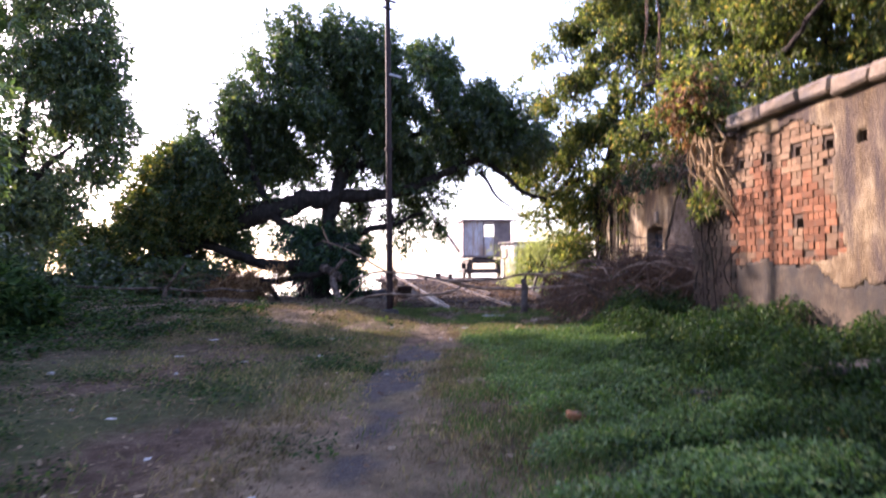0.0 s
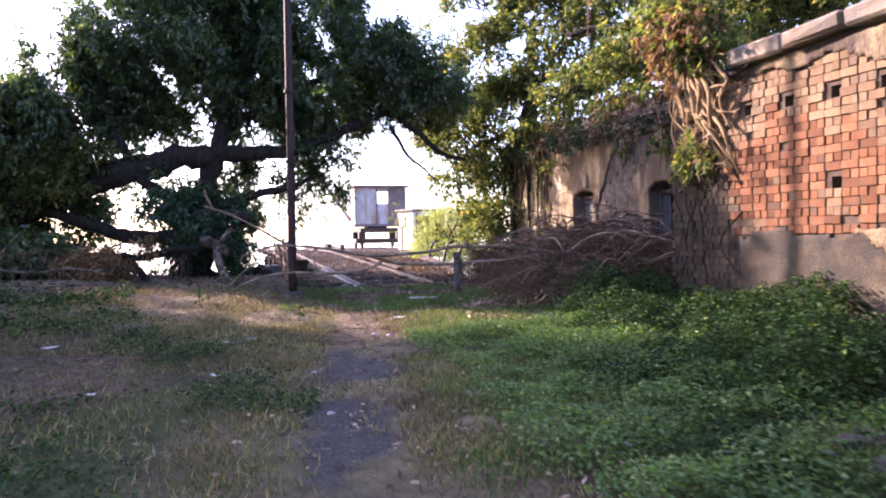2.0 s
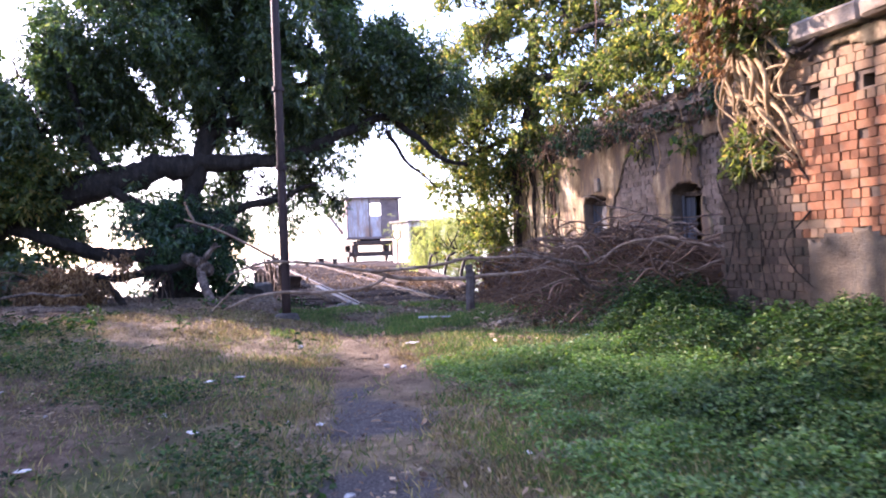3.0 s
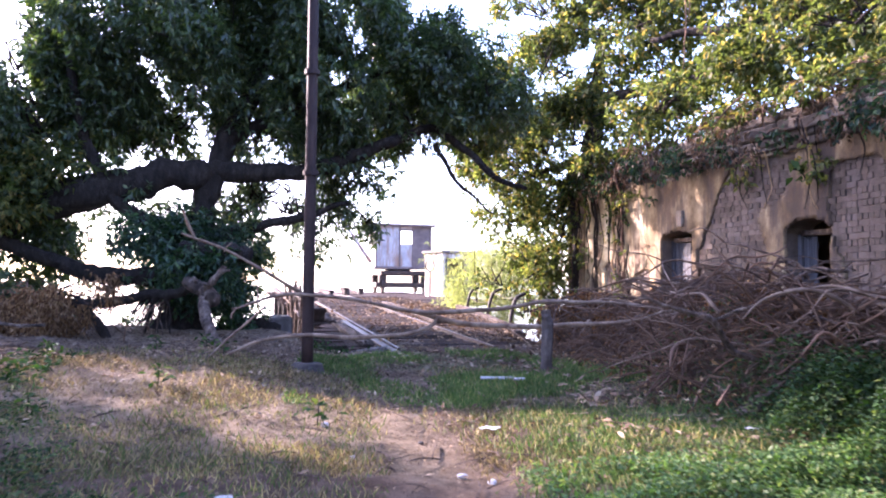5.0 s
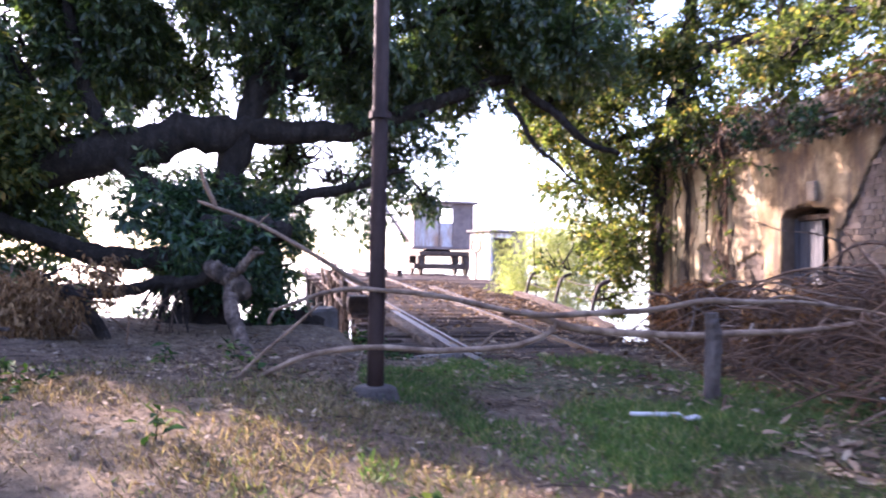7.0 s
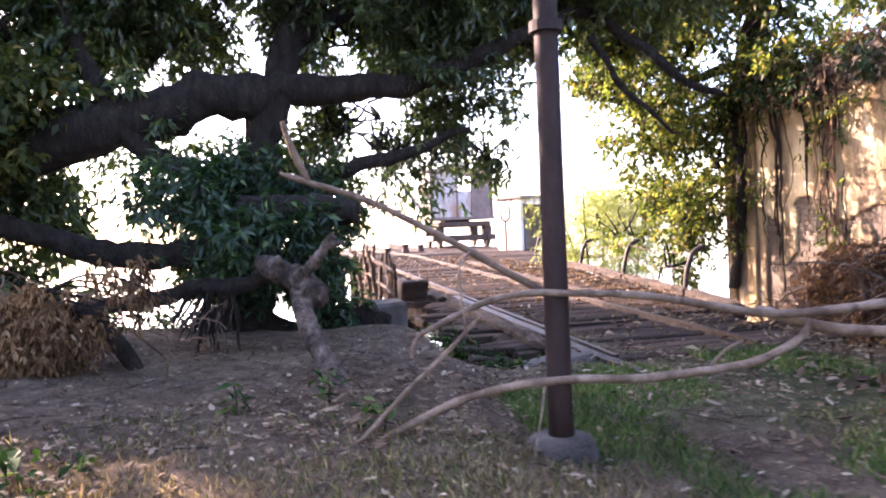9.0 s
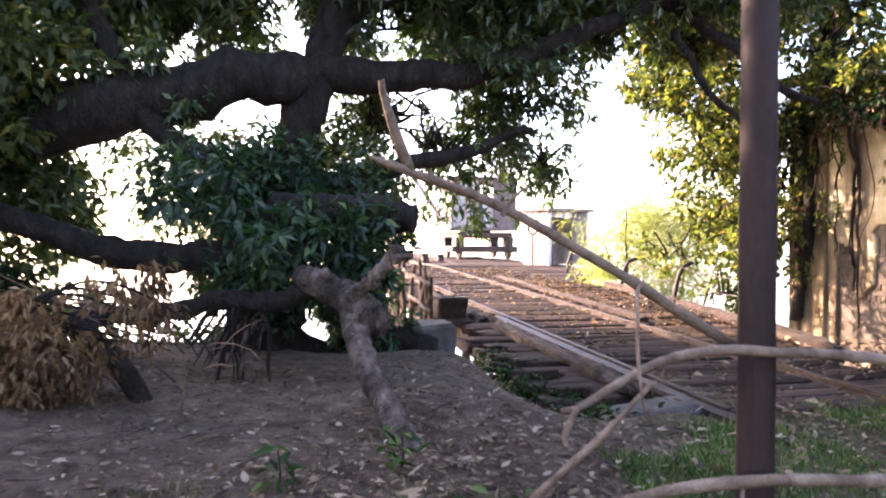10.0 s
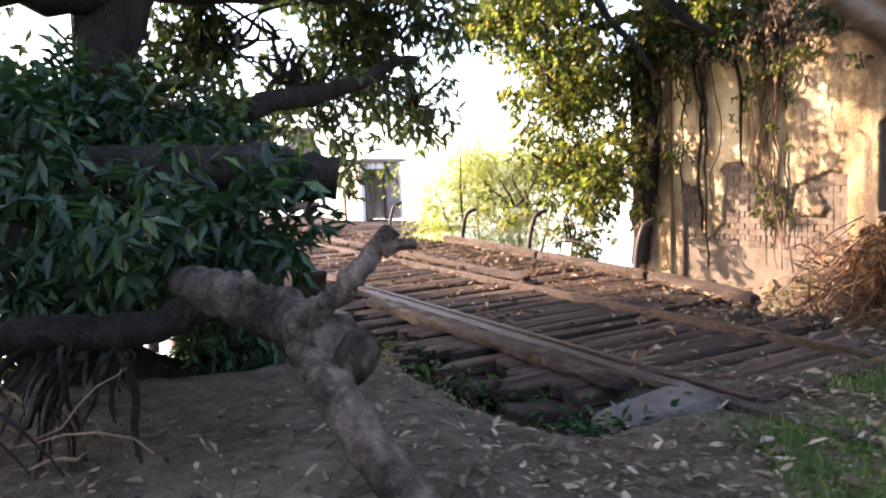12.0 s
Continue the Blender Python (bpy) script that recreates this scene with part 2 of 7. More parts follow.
def ground_material():
    m, t, b = nodes_of("earth")
    a = t.nodes.new("ShaderNodeAttribute")
    a.attribute_name = "cover"
    s = t.nodes.new("ShaderNodeSeparateColor")
    t.links.new(a.outputs["Color"], s.inputs[0])
    big, mid, fine = noise_tex(t, 0.7, 6), noise_tex(t, 5, 7, 0.68), noise_tex(t, 55, 5, 0.7)
    soil = ramp(t, mid, [(0.28, (0.055, 0.037, 0.027)), (0.5, (0.148, 0.102, 0.076)), (0.75, (0.265, 0.2, 0.152))])
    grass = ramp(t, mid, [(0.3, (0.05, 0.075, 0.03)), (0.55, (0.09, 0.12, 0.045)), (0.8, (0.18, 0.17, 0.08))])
    tar = ramp(t, fine, [(0.3, (0.055, 0.053, 0.056)), (0.55, (0.125, 0.121, 0.127)), (0.8, (0.22, 0.215, 0.22))])
    dry = ramp(t, mid, [(0.3, (0.14, 0.106, 0.07)), (0.55, (0.325, 0.255, 0.175)), (0.8, (0.48, 0.39, 0.28))])
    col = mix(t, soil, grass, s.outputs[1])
    col = mix(t, col, dry, s.outputs[2])
    col = mix(t, col, tar, s.outputs[0])
    col = mix(t, col, ramp(t, fine, [(0.25, (0.5, 0.5, 0.5)), (0.75, (1.35, 1.3, 1.25))]), 0.8, "MULTIPLY")
    col = mix(t, col, ramp(t, big, [(0.3, (0.75, 0.75, 0.75)), (0.7, (1.15, 1.15, 1.15))]), 0.7, "MULTIPLY")
    t.links.new(col, b.inputs["Base Color"])
    b.inputs["Roughness"].default_value, b.inputs["Specular IOR Level"].default_value = 0.95, 0.15
    h = t.nodes.new("ShaderNodeMath")
    h.operation = "ADD"
    t.links.new(mid, h.inputs[0])
    t.links.new(fine, h.inputs[1])
    u = t.nodes.new("ShaderNodeBump")
    u.inputs["Strength"].default_value, u.inputs["Distance"].default_value = 1.0, 0.06
    t.links.new(h.outputs[0], u.inputs["Height"])
    t.links.new(u.outputs[0], b.inputs["Normal"])
    return m


def water_material():
    m, t, b = nodes_of("river_water")
    b.inputs["Base Color"].default_value = (0.26, 0.25, 0.23, 1)
    b.inputs["Roughness"].default_value, b.inputs["IOR"].default_value = 0.12, 1.33
    u = t.nodes.new("ShaderNodeBump")
    u.inputs["Strength"].default_value, u.inputs["Distance"].default_value = 0.15, 0.06
    t.links.new(noise_tex(t, 0.8, 4, 0.55, (1, 2.2, 1)), u.inputs["Height"])
    t.links.new(u.outputs[0], b.inputs["Normal"])
    return m


EARTH, WATER = ground_material(), water_material()


# ---- building helpers ----
def thing(name, label, category, group="", kind="", at=(0, 0, 0)):
    ob = new(name)
    ob.location = at
    ob.empty_display_size = 0.2
    return tagged(ob, label, category, group, kind)


def mesh_of(name, bm, material, smooth=False):
    me = bpy.data.meshes.new(name)
    bm.normal_update()
    bm.to_mesh(me)
    bm.free()
    me.materials.append(material)
    if smooth:
        me.polygons.foreach_set("use_smooth", [True] * len(me.polygons))
    return me


def part(name, bm, material, parent=None, label="", smooth=False):
    ob = new(name, mesh_of(name, bm, material, smooth))
    if parent:
        ob.parent = parent
        ob.matrix_parent_inverse = Matrix.Translation(-parent.location)
    return tagged(ob, label)


def arrays(name, verts, faces, material, parent=None, label="", kind="", smooth=False):
    me = bpy.data.meshes.new(name)
    n, k = faces.shape
    me.vertices.add(len(verts))
    me.vertices.foreach_set("co", np.ascontiguousarray(verts, dtype=np.float32).ravel())
    me.loops.add(n * k)
    me.loops.foreach_set("vertex_index", np.ascontiguousarray(faces, dtype=np.int32).ravel())
    me.polygons.add(n)
    me.polygons.foreach_set("loop_start", np.arange(0, n * k, k, dtype=np.int32))
    if smooth:
        me.polygons.foreach_set("use_smooth", np.ones(n, dtype=bool))
    me.update(calc_edges=True)
    me.materials.append(material)
    ob = new(name, me)
    if parent:
        ob.parent = parent
        ob.matrix_parent_inverse = Matrix.Translation(-parent.location)
    return tagged(ob, label, kind=kind)


def box(bm, c, size, m=None, bevel=0.0, wob=0.0, rng=None):
    """A box with centre c, turned by m, its edges bevelled and its corners a little off."""
    r = bmesh.ops.create_cube(bm, size=1.0)
    vs = r["verts"]
    for v in vs:
        v.co = Vector((v.co.x * size[0], v.co.y * size[1], v.co.z * size[2]))
        if wob and rng:
            v.co += Vector((rng.uniform(-wob, wob), rng.uniform(-wob, wob), rng.uniform(-wob, wob)))
    if bevel:
        es = list({e for v in vs for e in v.link_edges})
        out = bmesh.ops.bevel(bm, geom=es, offset=bevel, segments=1, affect="EDGES", clamp_overlap=True)
        vs = list({v for f in out["faces"] for v in f.verts} | {v for v in vs if v.is_valid})
    mm = Matrix.Translation(c) @ (m or Matrix())
    for v in vs:
        v.co = mm @ v.co
    return vs


def glide(pts, n):
    """n points on a smooth line through pts."""
    p = [Vector(q) for q in pts]
    p = [p[0] * 2 - p[1]] + p + [p[-1] * 2 - p[-2]]
    out = []
    for i in range(n):
        s = i / (n - 1) * (len(p) - 3)
        k = min(int(s), len(p) - 4)
        f = s - k
        a, b, c, d = p[k:k + 4]
        out.append(0.5 * ((2 * b) + (c - a) * f + (2 * a - 5 * b + 4 * c - d) * f * f + (3 * b - a - 3 * c + d) * f ** 3))
    return out


def tube(bm, pts, radii, sides=8, knobs=0.0, seed=0.0, kink=0.0, n=None):
    """A round limb along pts; radii are spread evenly from end to end."""
    n = n or max(4, len(pts) * 4)
    line = glide(pts, n)
    rings, x = [], None
    for i, p in enumerate(line):
        d = (line[min(i + 1, n - 1)] - line[max(i - 1, 0)]).normalized()
        x = d.orthogonal() if x is None else (x - d * x.dot(d))
        x.normalize()
        y = d.cross(x)
        s = i / (n - 1) * (len(radii) - 1)
        k = min(int(s), len(radii) - 2) if len(radii) > 1 else 0
        r = radii[k] + (radii[k + 1] - radii[k]) * (s - k) if len(radii) > 1 else radii[0]
        if kink and 0 < i < n - 1:
            p = p + noise.noise_vector(p * 1.7 + Vector((seed, 3, 1))) * kink
        ring = []
        for j in range(sides):
            a = 2 * math.pi * j / sides
            o = x * math.cos(a) + y * math.sin(a)
            rr = r * (1 + knobs * noise.noise((p + o * r) * (0.5 / max(r, 0.04)) + Vector((seed, 0, 0))))
            ring.append(bm.verts.new(p + o * rr))
        rings.append(ring)
    for a, b in zip(rings, rings[1:]):
        for j in range(sides):
            bm.faces.new((a[j], a[(j + 1) % sides], b[(j + 1) % sides], b[j]))
    for ring, flip in ((rings[0], True), (rings[-1], False)):
        bm.faces.new(ring[::-1] if flip else ring)


def stick(name, pts, radii, material, parent=None, label="", sides=7, kink=0.03, seed=0.0, knobs=0.25, n=None):
    bm = bmesh.new()
    tube(bm, pts, radii, sides, knobs, seed, kink, n)
    return part(name, bm, material, parent, label, True)


def leaf_mesh(name, base, way, up, length, width, material, parent=None, label="", kind="stuff", fold=0.25):
    """Many leaves at once, each folded a little along its middle."""
    way = way / np.linalg.norm(way, axis=1, keepdims=True)
    side = np.cross(way, up)
    side /= np.linalg.norm(side, axis=1, keepdims=True) + 1e-9
    nrm = np.cross(side, way)
    L, W = length[:, None], width[:, None]
    v = np.stack([base, base + way * L * 0.45 + side * W * 0.5 + nrm * W * fold, base + way * L - nrm * L * 0.08, base + way * L * 0.45 - side * W * 0.5 + nrm * W * fold], 1)
    k = np.arange(len(base))[:, None] * 4
    f = np.concatenate([k + [0, 1, 2], k + [0, 2, 3]])
    return arrays(name, v.reshape(-1, 3), f, material, parent, label, kind)


def curled_leaves(name, base, way, up, length, width, material):
    """Fallen leaves seen near by: pointed ovals of eight faces, each curled its own way."""
    r = np.random.RandomState(len(base))
    way = way / np.linalg.norm(way, axis=1, keepdims=True)
    side = np.cross(way, up)
    side /= np.linalg.norm(side, axis=1, keepdims=True) + 1e-9
    nrm = np.cross(side, way)
    curl, fold = r.uniform(-0.25, 0.35, (len(base), 1)), r.uniform(-0.1, 0.4, (len(base), 1))
    rows = []
    for t, w in ((0.0, 0.0), (0.22, 0.36), (0.5, 0.5), (0.78, 0.34), (1.0, 0.0)):
        mid = base + way * length[:, None] * t + nrm * length[:, None] * curl * (t - t * t) * 1.6
        if w:
            off = side * width[:, None] * w * r.uniform(0.8, 1.15, (len(base), 1))
            lift = nrm * width[:, None] * w * fold
            rows += [mid + off + lift, mid, mid - off + lift]
        else:
            rows.append(mid)
    v = np.stack(rows, 1)
    k = np.arange(len(base))[:, None] * 11
    tri = [(0, 1, 2), (0, 2, 3), (1, 4, 5), (1, 5, 2), (2, 5, 6), (2, 6, 3), (4, 7, 8), (4, 8, 5), (5, 8, 9), (5, 9, 6), (7, 10, 8), (8, 10, 9)]
    return arrays(name, v.reshape(-1, 3), np.concatenate([k + list(q) for q in tri]), material, kind="stuff")


def lumps(p, freq, seed):
    """A smooth random field for many points at once, about -1 to 1."""
    r = np.random.RandomState(seed)
    out = np.zeros(len(p))
    for _ in range(7):
        k = r.normal(size=3) * freq
        out += np.sin(p @ k + r.uniform(0, 6.28))
    return out / 3.2


def crown_points(clumps, n, seed, shell=0.45, gap=-0.35, freq=1.6):
    r = np.random.RandomState(seed)
    vol = np.array([c[3] * c[4] * c[5] for c in clumps]) ** 0.75
    vol = vol * np.array([c[6] if len(c) > 6 else 1.0 for c in clumps])
    pick = r.choice(len(clumps), size=n * 2, p=vol / vol.sum())
    c = np.array([x[:6] for x in clumps])[pick]
    d = r.normal(size=(n * 2, 3))
    d /= np.linalg.norm(d, axis=1, keepdims=True)
    rad = r.uniform(0, 1, n * 2) ** shell
    rad *= 1 + 0.18 * lumps(d * 3 + pick[:, None], 1.4, seed + 5)
    p = c[:, :3] + d * c[:, 3:] * rad[:, None]
    keep = lumps(p, freq, seed + 9) > gap
    return p[keep][:n], d[keep][:n]


def foliage(name, parent, clumps, twigs, per, length, width, material, seed, droop=0.5, gap=-0.35, freq=1.6, shell=0.45, label="", spread=1.0):
    """A crown of leafy twigs: every twig bears a tuft of leaves."""
    p, d = crown_points(clumps, twigs, seed, shell, gap, freq)
    r = np.random.RandomState(seed + 1)
    n = len(p)
    tw = d * 0.6 + r.normal(size=(n, 3)) * 0.6 + [0, 0, -droop * 0.5]
    tw /= np.linalg.norm(tw, axis=1, keepdims=True)
    base = np.repeat(p, per, 0)
    t = np.repeat(tw, per, 0)
    along = r.uniform(0, 1, (n * per, 1)) * length * 1.6 * spread
    way = t * 0.7 + r.normal(size=(n * per, 3)) * 0.75 + [0, 0, -droop]
    up = r.normal(size=(n * per, 3)) * 0.6 + [0, 0, 1]
    ln = length * r.uniform(0.6, 1.25, n * per)
    wd = width * r.uniform(0.7, 1.25, n * per)
    return leaf_mesh(name, base + t * along, way, up, ln, wd, material, parent, label)


def twiggery(name, parent, clumps, per, radius, material, seed, label=""):
    """Thin branches inside the crown, from each clump's heart outwards."""
    r = random.Random(seed)
    bm = bmesh.new()
    for c in clumps:
        o = Vector(c[:3])
        for k in range(per):
            d = Vector((r.gauss(0, 1), r.gauss(0, 1), r.gauss(0.2, 1))).normalized()
            e = o + Vector((d.x * c[3], d.y * c[4], d.z * c[5])) * r.uniform(0.6, 0.95)
            s = o + Vector((r.uniform(-0.3, 0.3) * c[3], r.uniform(-0.3, 0.3) * c[4], -0.3 * c[5]))
            m = (s + e) / 2 + Vector((r.uniform(-0.2, 0.2), r.uniform(-0.2, 0.2), r.uniform(-0.1, 0.3)))
            tube(bm, [s, m, e], [radius, radius * 0.6, radius * 0.2], 4, 0, 0, 0.06, 7)
    return tagged(part(name, bm, material, parent, label, True), kind="stuff")


def sm(x):
    x = np.clip(x, 0, 1)
    return x * x * (3 - 2 * x)


# ---- ground and river ----
JO, JD = Vector((0.39, 18.88, 0)), Vector((-0.124, 0.9923, 0))       # jetty: start of the near rail, and its way
JN = Vector((0.9923, 0.124, 0))


def deck_z(y):
    return 0.30 + 0.030 * (np.minimum(y, 36.0) - 18)


def land(x, y):
    """Height of the earth; arrays in, arrays out."""
    z = 0.021 * np.clip(y, -5, 15) - 0.03 * sm((x + 0.3) / 2) * sm((y - 12) / 4)
    z = z + 0.24 * sm((-x - 0.6) / 1.6) * sm((y - 11.5) / 4)
    z = z + 0.10 * sm((-x - 3) / 3) * sm((y - 6) / 8)
    z = z + 0.20 * sm((x - 2.6) / 2.5) * sm((y - 12) / 4)
    z = z + 0.55 * np.exp(-((x - 4.3) / 1.3) ** 2 - ((y - 15.5) / 2.2) ** 2)       # heap under the brushwood
    z = z + 0.03 * np.sin(x * 1.9 + y * 0.7) * np.cos(y * 1.3 - x * 0.6) + 0.012 * np.sin(x * 5.1 + 1) * np.sin(y * 4.3)
    z = z - 0.5 * np.exp(-((x + 0.80 + 0.12 * (y - 19)) / 0.42) ** 2) * sm((y - 18.55) / 0.9)
    edge = 20.7 - 0.5 * sm((x + 2.2) / 0.8) - 0.1 * sm((x + 1.7) / 0.7) + 2.6 * np.exp(-((x + 0.75) / 0.8) ** 2) + 1.9 * sm((x - 3.4) / 1.4) + 0.35 * np.sin(x * 0.9)
    z = z - 1.6 * sm((y - edge) / 2.2) - 3.2 * sm((y - edge - 1) / 6)
    return z


def land1(x, y):
    return float(land(np.array([float(x)]), np.array([float(y)]))[0])


def path_x(y):
    return -0.62 + 0.055 * (y - 5)


def cover(x, y):
    p = np.stack([x, y, 0 * x], 1)
    n1, n2 = lumps(p, 0.9, 3), lumps(p, 2.6, 4)
    off = np.abs(x - path_x(y) + 0.12 * n2)
    n3 = lumps(p, 7.0, 6)
    tar = sm((0.25 + 0.16 * n1 + 0.1 * n3 - off) / 0.16) * sm((10.4 - y + 0.4 * n2) / 0.6) * sm((n1 + 0.3 + 0.75 * sm((6.6 - y) / 1.0) + 0.4 * n2 + 0.35 * n3 ) / 0.5) * (1 - sm((y - 8.0 + 0.25 * n2 + 0.1 * n3) / 0.25) * sm((9.1 - y + 0.3 * n2 + 0.1 * n3) / 0.25))
    dirt = sm((0.55 - off) / 0.25) * sm((y - 9.5) / 2) * sm((16.6 - y) / 1.0)
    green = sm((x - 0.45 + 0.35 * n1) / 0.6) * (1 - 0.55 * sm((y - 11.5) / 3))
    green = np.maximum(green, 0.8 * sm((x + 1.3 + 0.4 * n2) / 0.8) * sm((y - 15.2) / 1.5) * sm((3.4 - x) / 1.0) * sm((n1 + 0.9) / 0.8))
    # Yard grass, raised further so its darker tone carries the shade over the near yard.
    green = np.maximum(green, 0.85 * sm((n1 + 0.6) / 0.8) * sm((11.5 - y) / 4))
    dry = sm((1.35 - np.abs(x - path_x(y) - 0.05 + 0.3 * n2)) / 0.7) * sm((12 - y) / 3)
    # Pale band painted along the sunlit strip that crosses the yard.
    dry = np.maximum(dry, sm((1.5 - np.abs(y - 12.6 + 0.32 * x + 0.3 * n2)) / 0.9) * sm((0.4 - x) / 0.8) * sm((x + 6) / 2))
    # Paler litter tone under the tree, lifted to stand in for light there.
    dry = np.maximum(dry, 0.6 * sm((y - 12.5) / 2) * sm((1.2 - x) / 1.2) * np.clip(0.7 + 0.5 * n1, 0, 1))
    return tar, np.clip(green * (1 - dirt), 0, 1), np.clip(dry * (1 - 0.42 * green), 0, 1)


def grid_axis(spans):
    out = []
    for a, b, step in spans:
        out += list(np.arange(a, b, step))
    return np.array(out)


def build_ground():
    gx = grid_axis([(-900, -100, 100), (-100, -20, 8), (-20, -8, 0.6), (-8, 7, 0.11), (7, 16, 0.5), (16, 100, 8), (100, 901, 100)])
    gy = grid_axis([(-900, -60, 100), (-60, -6, 4), (-6, 1, 0.4), (1, 24, 0.11), (24, 32, 0.4), (32, 80, 6), (80, 200, 40), (200, 1001, 100)])
    X, Y = np.meshgrid(gx, gy)
    x, y = X.ravel(), Y.ravel()
    rough = 0.018 * lumps(np.stack([x, y, 0 * x], 1), 6, 8) + 0.01 * lumps(np.stack([x, y, 0 * x], 1), 15, 9)
    z = land(x, y) + rough * (np.abs(x) < 12)
    w, h = len(gx), len(gy)
    i = (np.arange(h - 1)[:, None] * w + np.arange(w - 1)[None, :]).ravel()
    f = np.stack([i, i + 1, i + w + 1, i + w], 1)
    ob = arrays("ground", np.stack([x, y, z], 1), f, EARTH, None, "bare earth with patchy grass and a worn grey path", "structure", True)
    tagged(ob, category="ground")
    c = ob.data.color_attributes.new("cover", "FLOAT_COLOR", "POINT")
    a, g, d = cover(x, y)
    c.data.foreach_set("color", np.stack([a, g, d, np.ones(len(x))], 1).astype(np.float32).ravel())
    bm = bmesh.new()
    bmesh.ops.create_grid(bm, x_segments=2, y_segments=2, size=2500)
    for v in bm.verts:
        v.co += Vector((0, 2450, -2.6))
    tagged(part("water", bm, WATER), "wide bright river below the bank", "river", kind="structure")


build_ground()


# ---- masonry ----
class Wall:
    """A standing wall: u along it from p0, z up, n towards the yard."""

    def __init__(self, p0, way):
        self.p0, self.d = Vector((*p0, 0)), Vector((*way, 0)).normalized()
        self.n = Vector((self.d.y, -self.d.x, 0))

    def at(self, u, z, out=0.0):
        return self.p0 + self.d * u + self.n * out + Vector((0, 0, z))

    def turn(self):
        return Matrix((self.d, self.n, Vector((0, 0, 1)))).transposed().to_4x4()


def slab(wall, outer, holes, out, thick):
    """A flat wall with openings through it."""
    bm = bmesh.new()
    edges = []
    for loop in [outer] + holes:
        vs = [bm.verts.new(wall.at(u, z, out)) for u, z in loop]
        edges += [bm.edges.new((a, b)) for a, b in zip(vs, vs[1:] + vs[:1])]
    bmesh.ops.triangle_fill(bm, use_beauty=True, edges=edges, normal=wall.n)
    r = bmesh.ops.extrude_face_region(bm, geom=list(bm.faces))
    for v in r["geom"]:
        if isinstance(v, bmesh.types.BMVert):
            v.co -= wall.n * thick
    bmesh.ops.recalc_face_normals(bm, faces=bm.faces)
    return bm


def arch(u0, u1, z0, z1, rise):
    m, h = (u0 + u1) / 2, (u1 - u0) / 2
    return [(u0, z0), (u1, z0)] + [(m + h * math.cos(a), z1 + rise * math.sin(a)) for a in np.linspace(0, math.pi, 9)]


def plaster_coat(name, wall, u0, u1, z0, z1, gone, out, parent, material, step=0.05, seed=1, thick=0.03):
    """A worn coat, broken away where gone() says so; its edges show its thickness."""
    nu, nz = int((u1 - u0) / step), int((z1 - z0) / step)
    bm = bmesh.new()
    keep = [[not gone(u0 + (i + 0.5) * step, z0 + (j + 0.5) * step) for j in range(nz)] for i in range(nu)]
    grid = {}

    def vert(i, j, back):
        if (i, j, back) not in grid:
            u, z = u0 + i * step, z0 + j * step
            q = Vector((u * 2.3 + seed, z * 2.3, 0))
            ju, jz = noise.noise(q * 5) * step * 0.55, noise.noise(q * 5 + Vector((9, 0, 0))) * step * 0.55
            o = out + 0.018 * noise.noise(q * 0.5) + 0.007 * noise.noise(q * 2.2)
            grid[(i, j, back)] = bm.verts.new(wall.at(u + ju, z + jz, out - thick if back else o))
        return grid[(i, j, back)]

    for i in range(nu):
        for j in range(nz):
            if not keep[i][j]:
                continue
            bm.faces.new((vert(i, j, 0), vert(i, j + 1, 0), vert(i + 1, j + 1, 0), vert(i + 1, j, 0)))
            for di, dj, a, b in ((-1, 0, (i, j), (i, j + 1)), (1, 0, (i + 1, j + 1), (i + 1, j)), (0, -1, (i + 1, j), (i, j)), (0, 1, (i, j + 1), (i + 1, j + 1))):
                x, y = i + di, j + dj
                if not (0 <= x < nu and 0 <= y < nz and keep[x][y]):
                    bm.faces.new((vert(*b, 0), vert(*a, 0), vert(*a, 1), vert(*b, 1)))
    bmesh.ops.recalc_face_normals(bm, faces=bm.faces)
    return part(name, bm, material, parent, "", True)


def brick_shape(size, seed):
    bm = bmesh.new()
    box(bm, (0, 0, 0), size, None, 0.005, 0.004, random.Random(seed))
    return bm


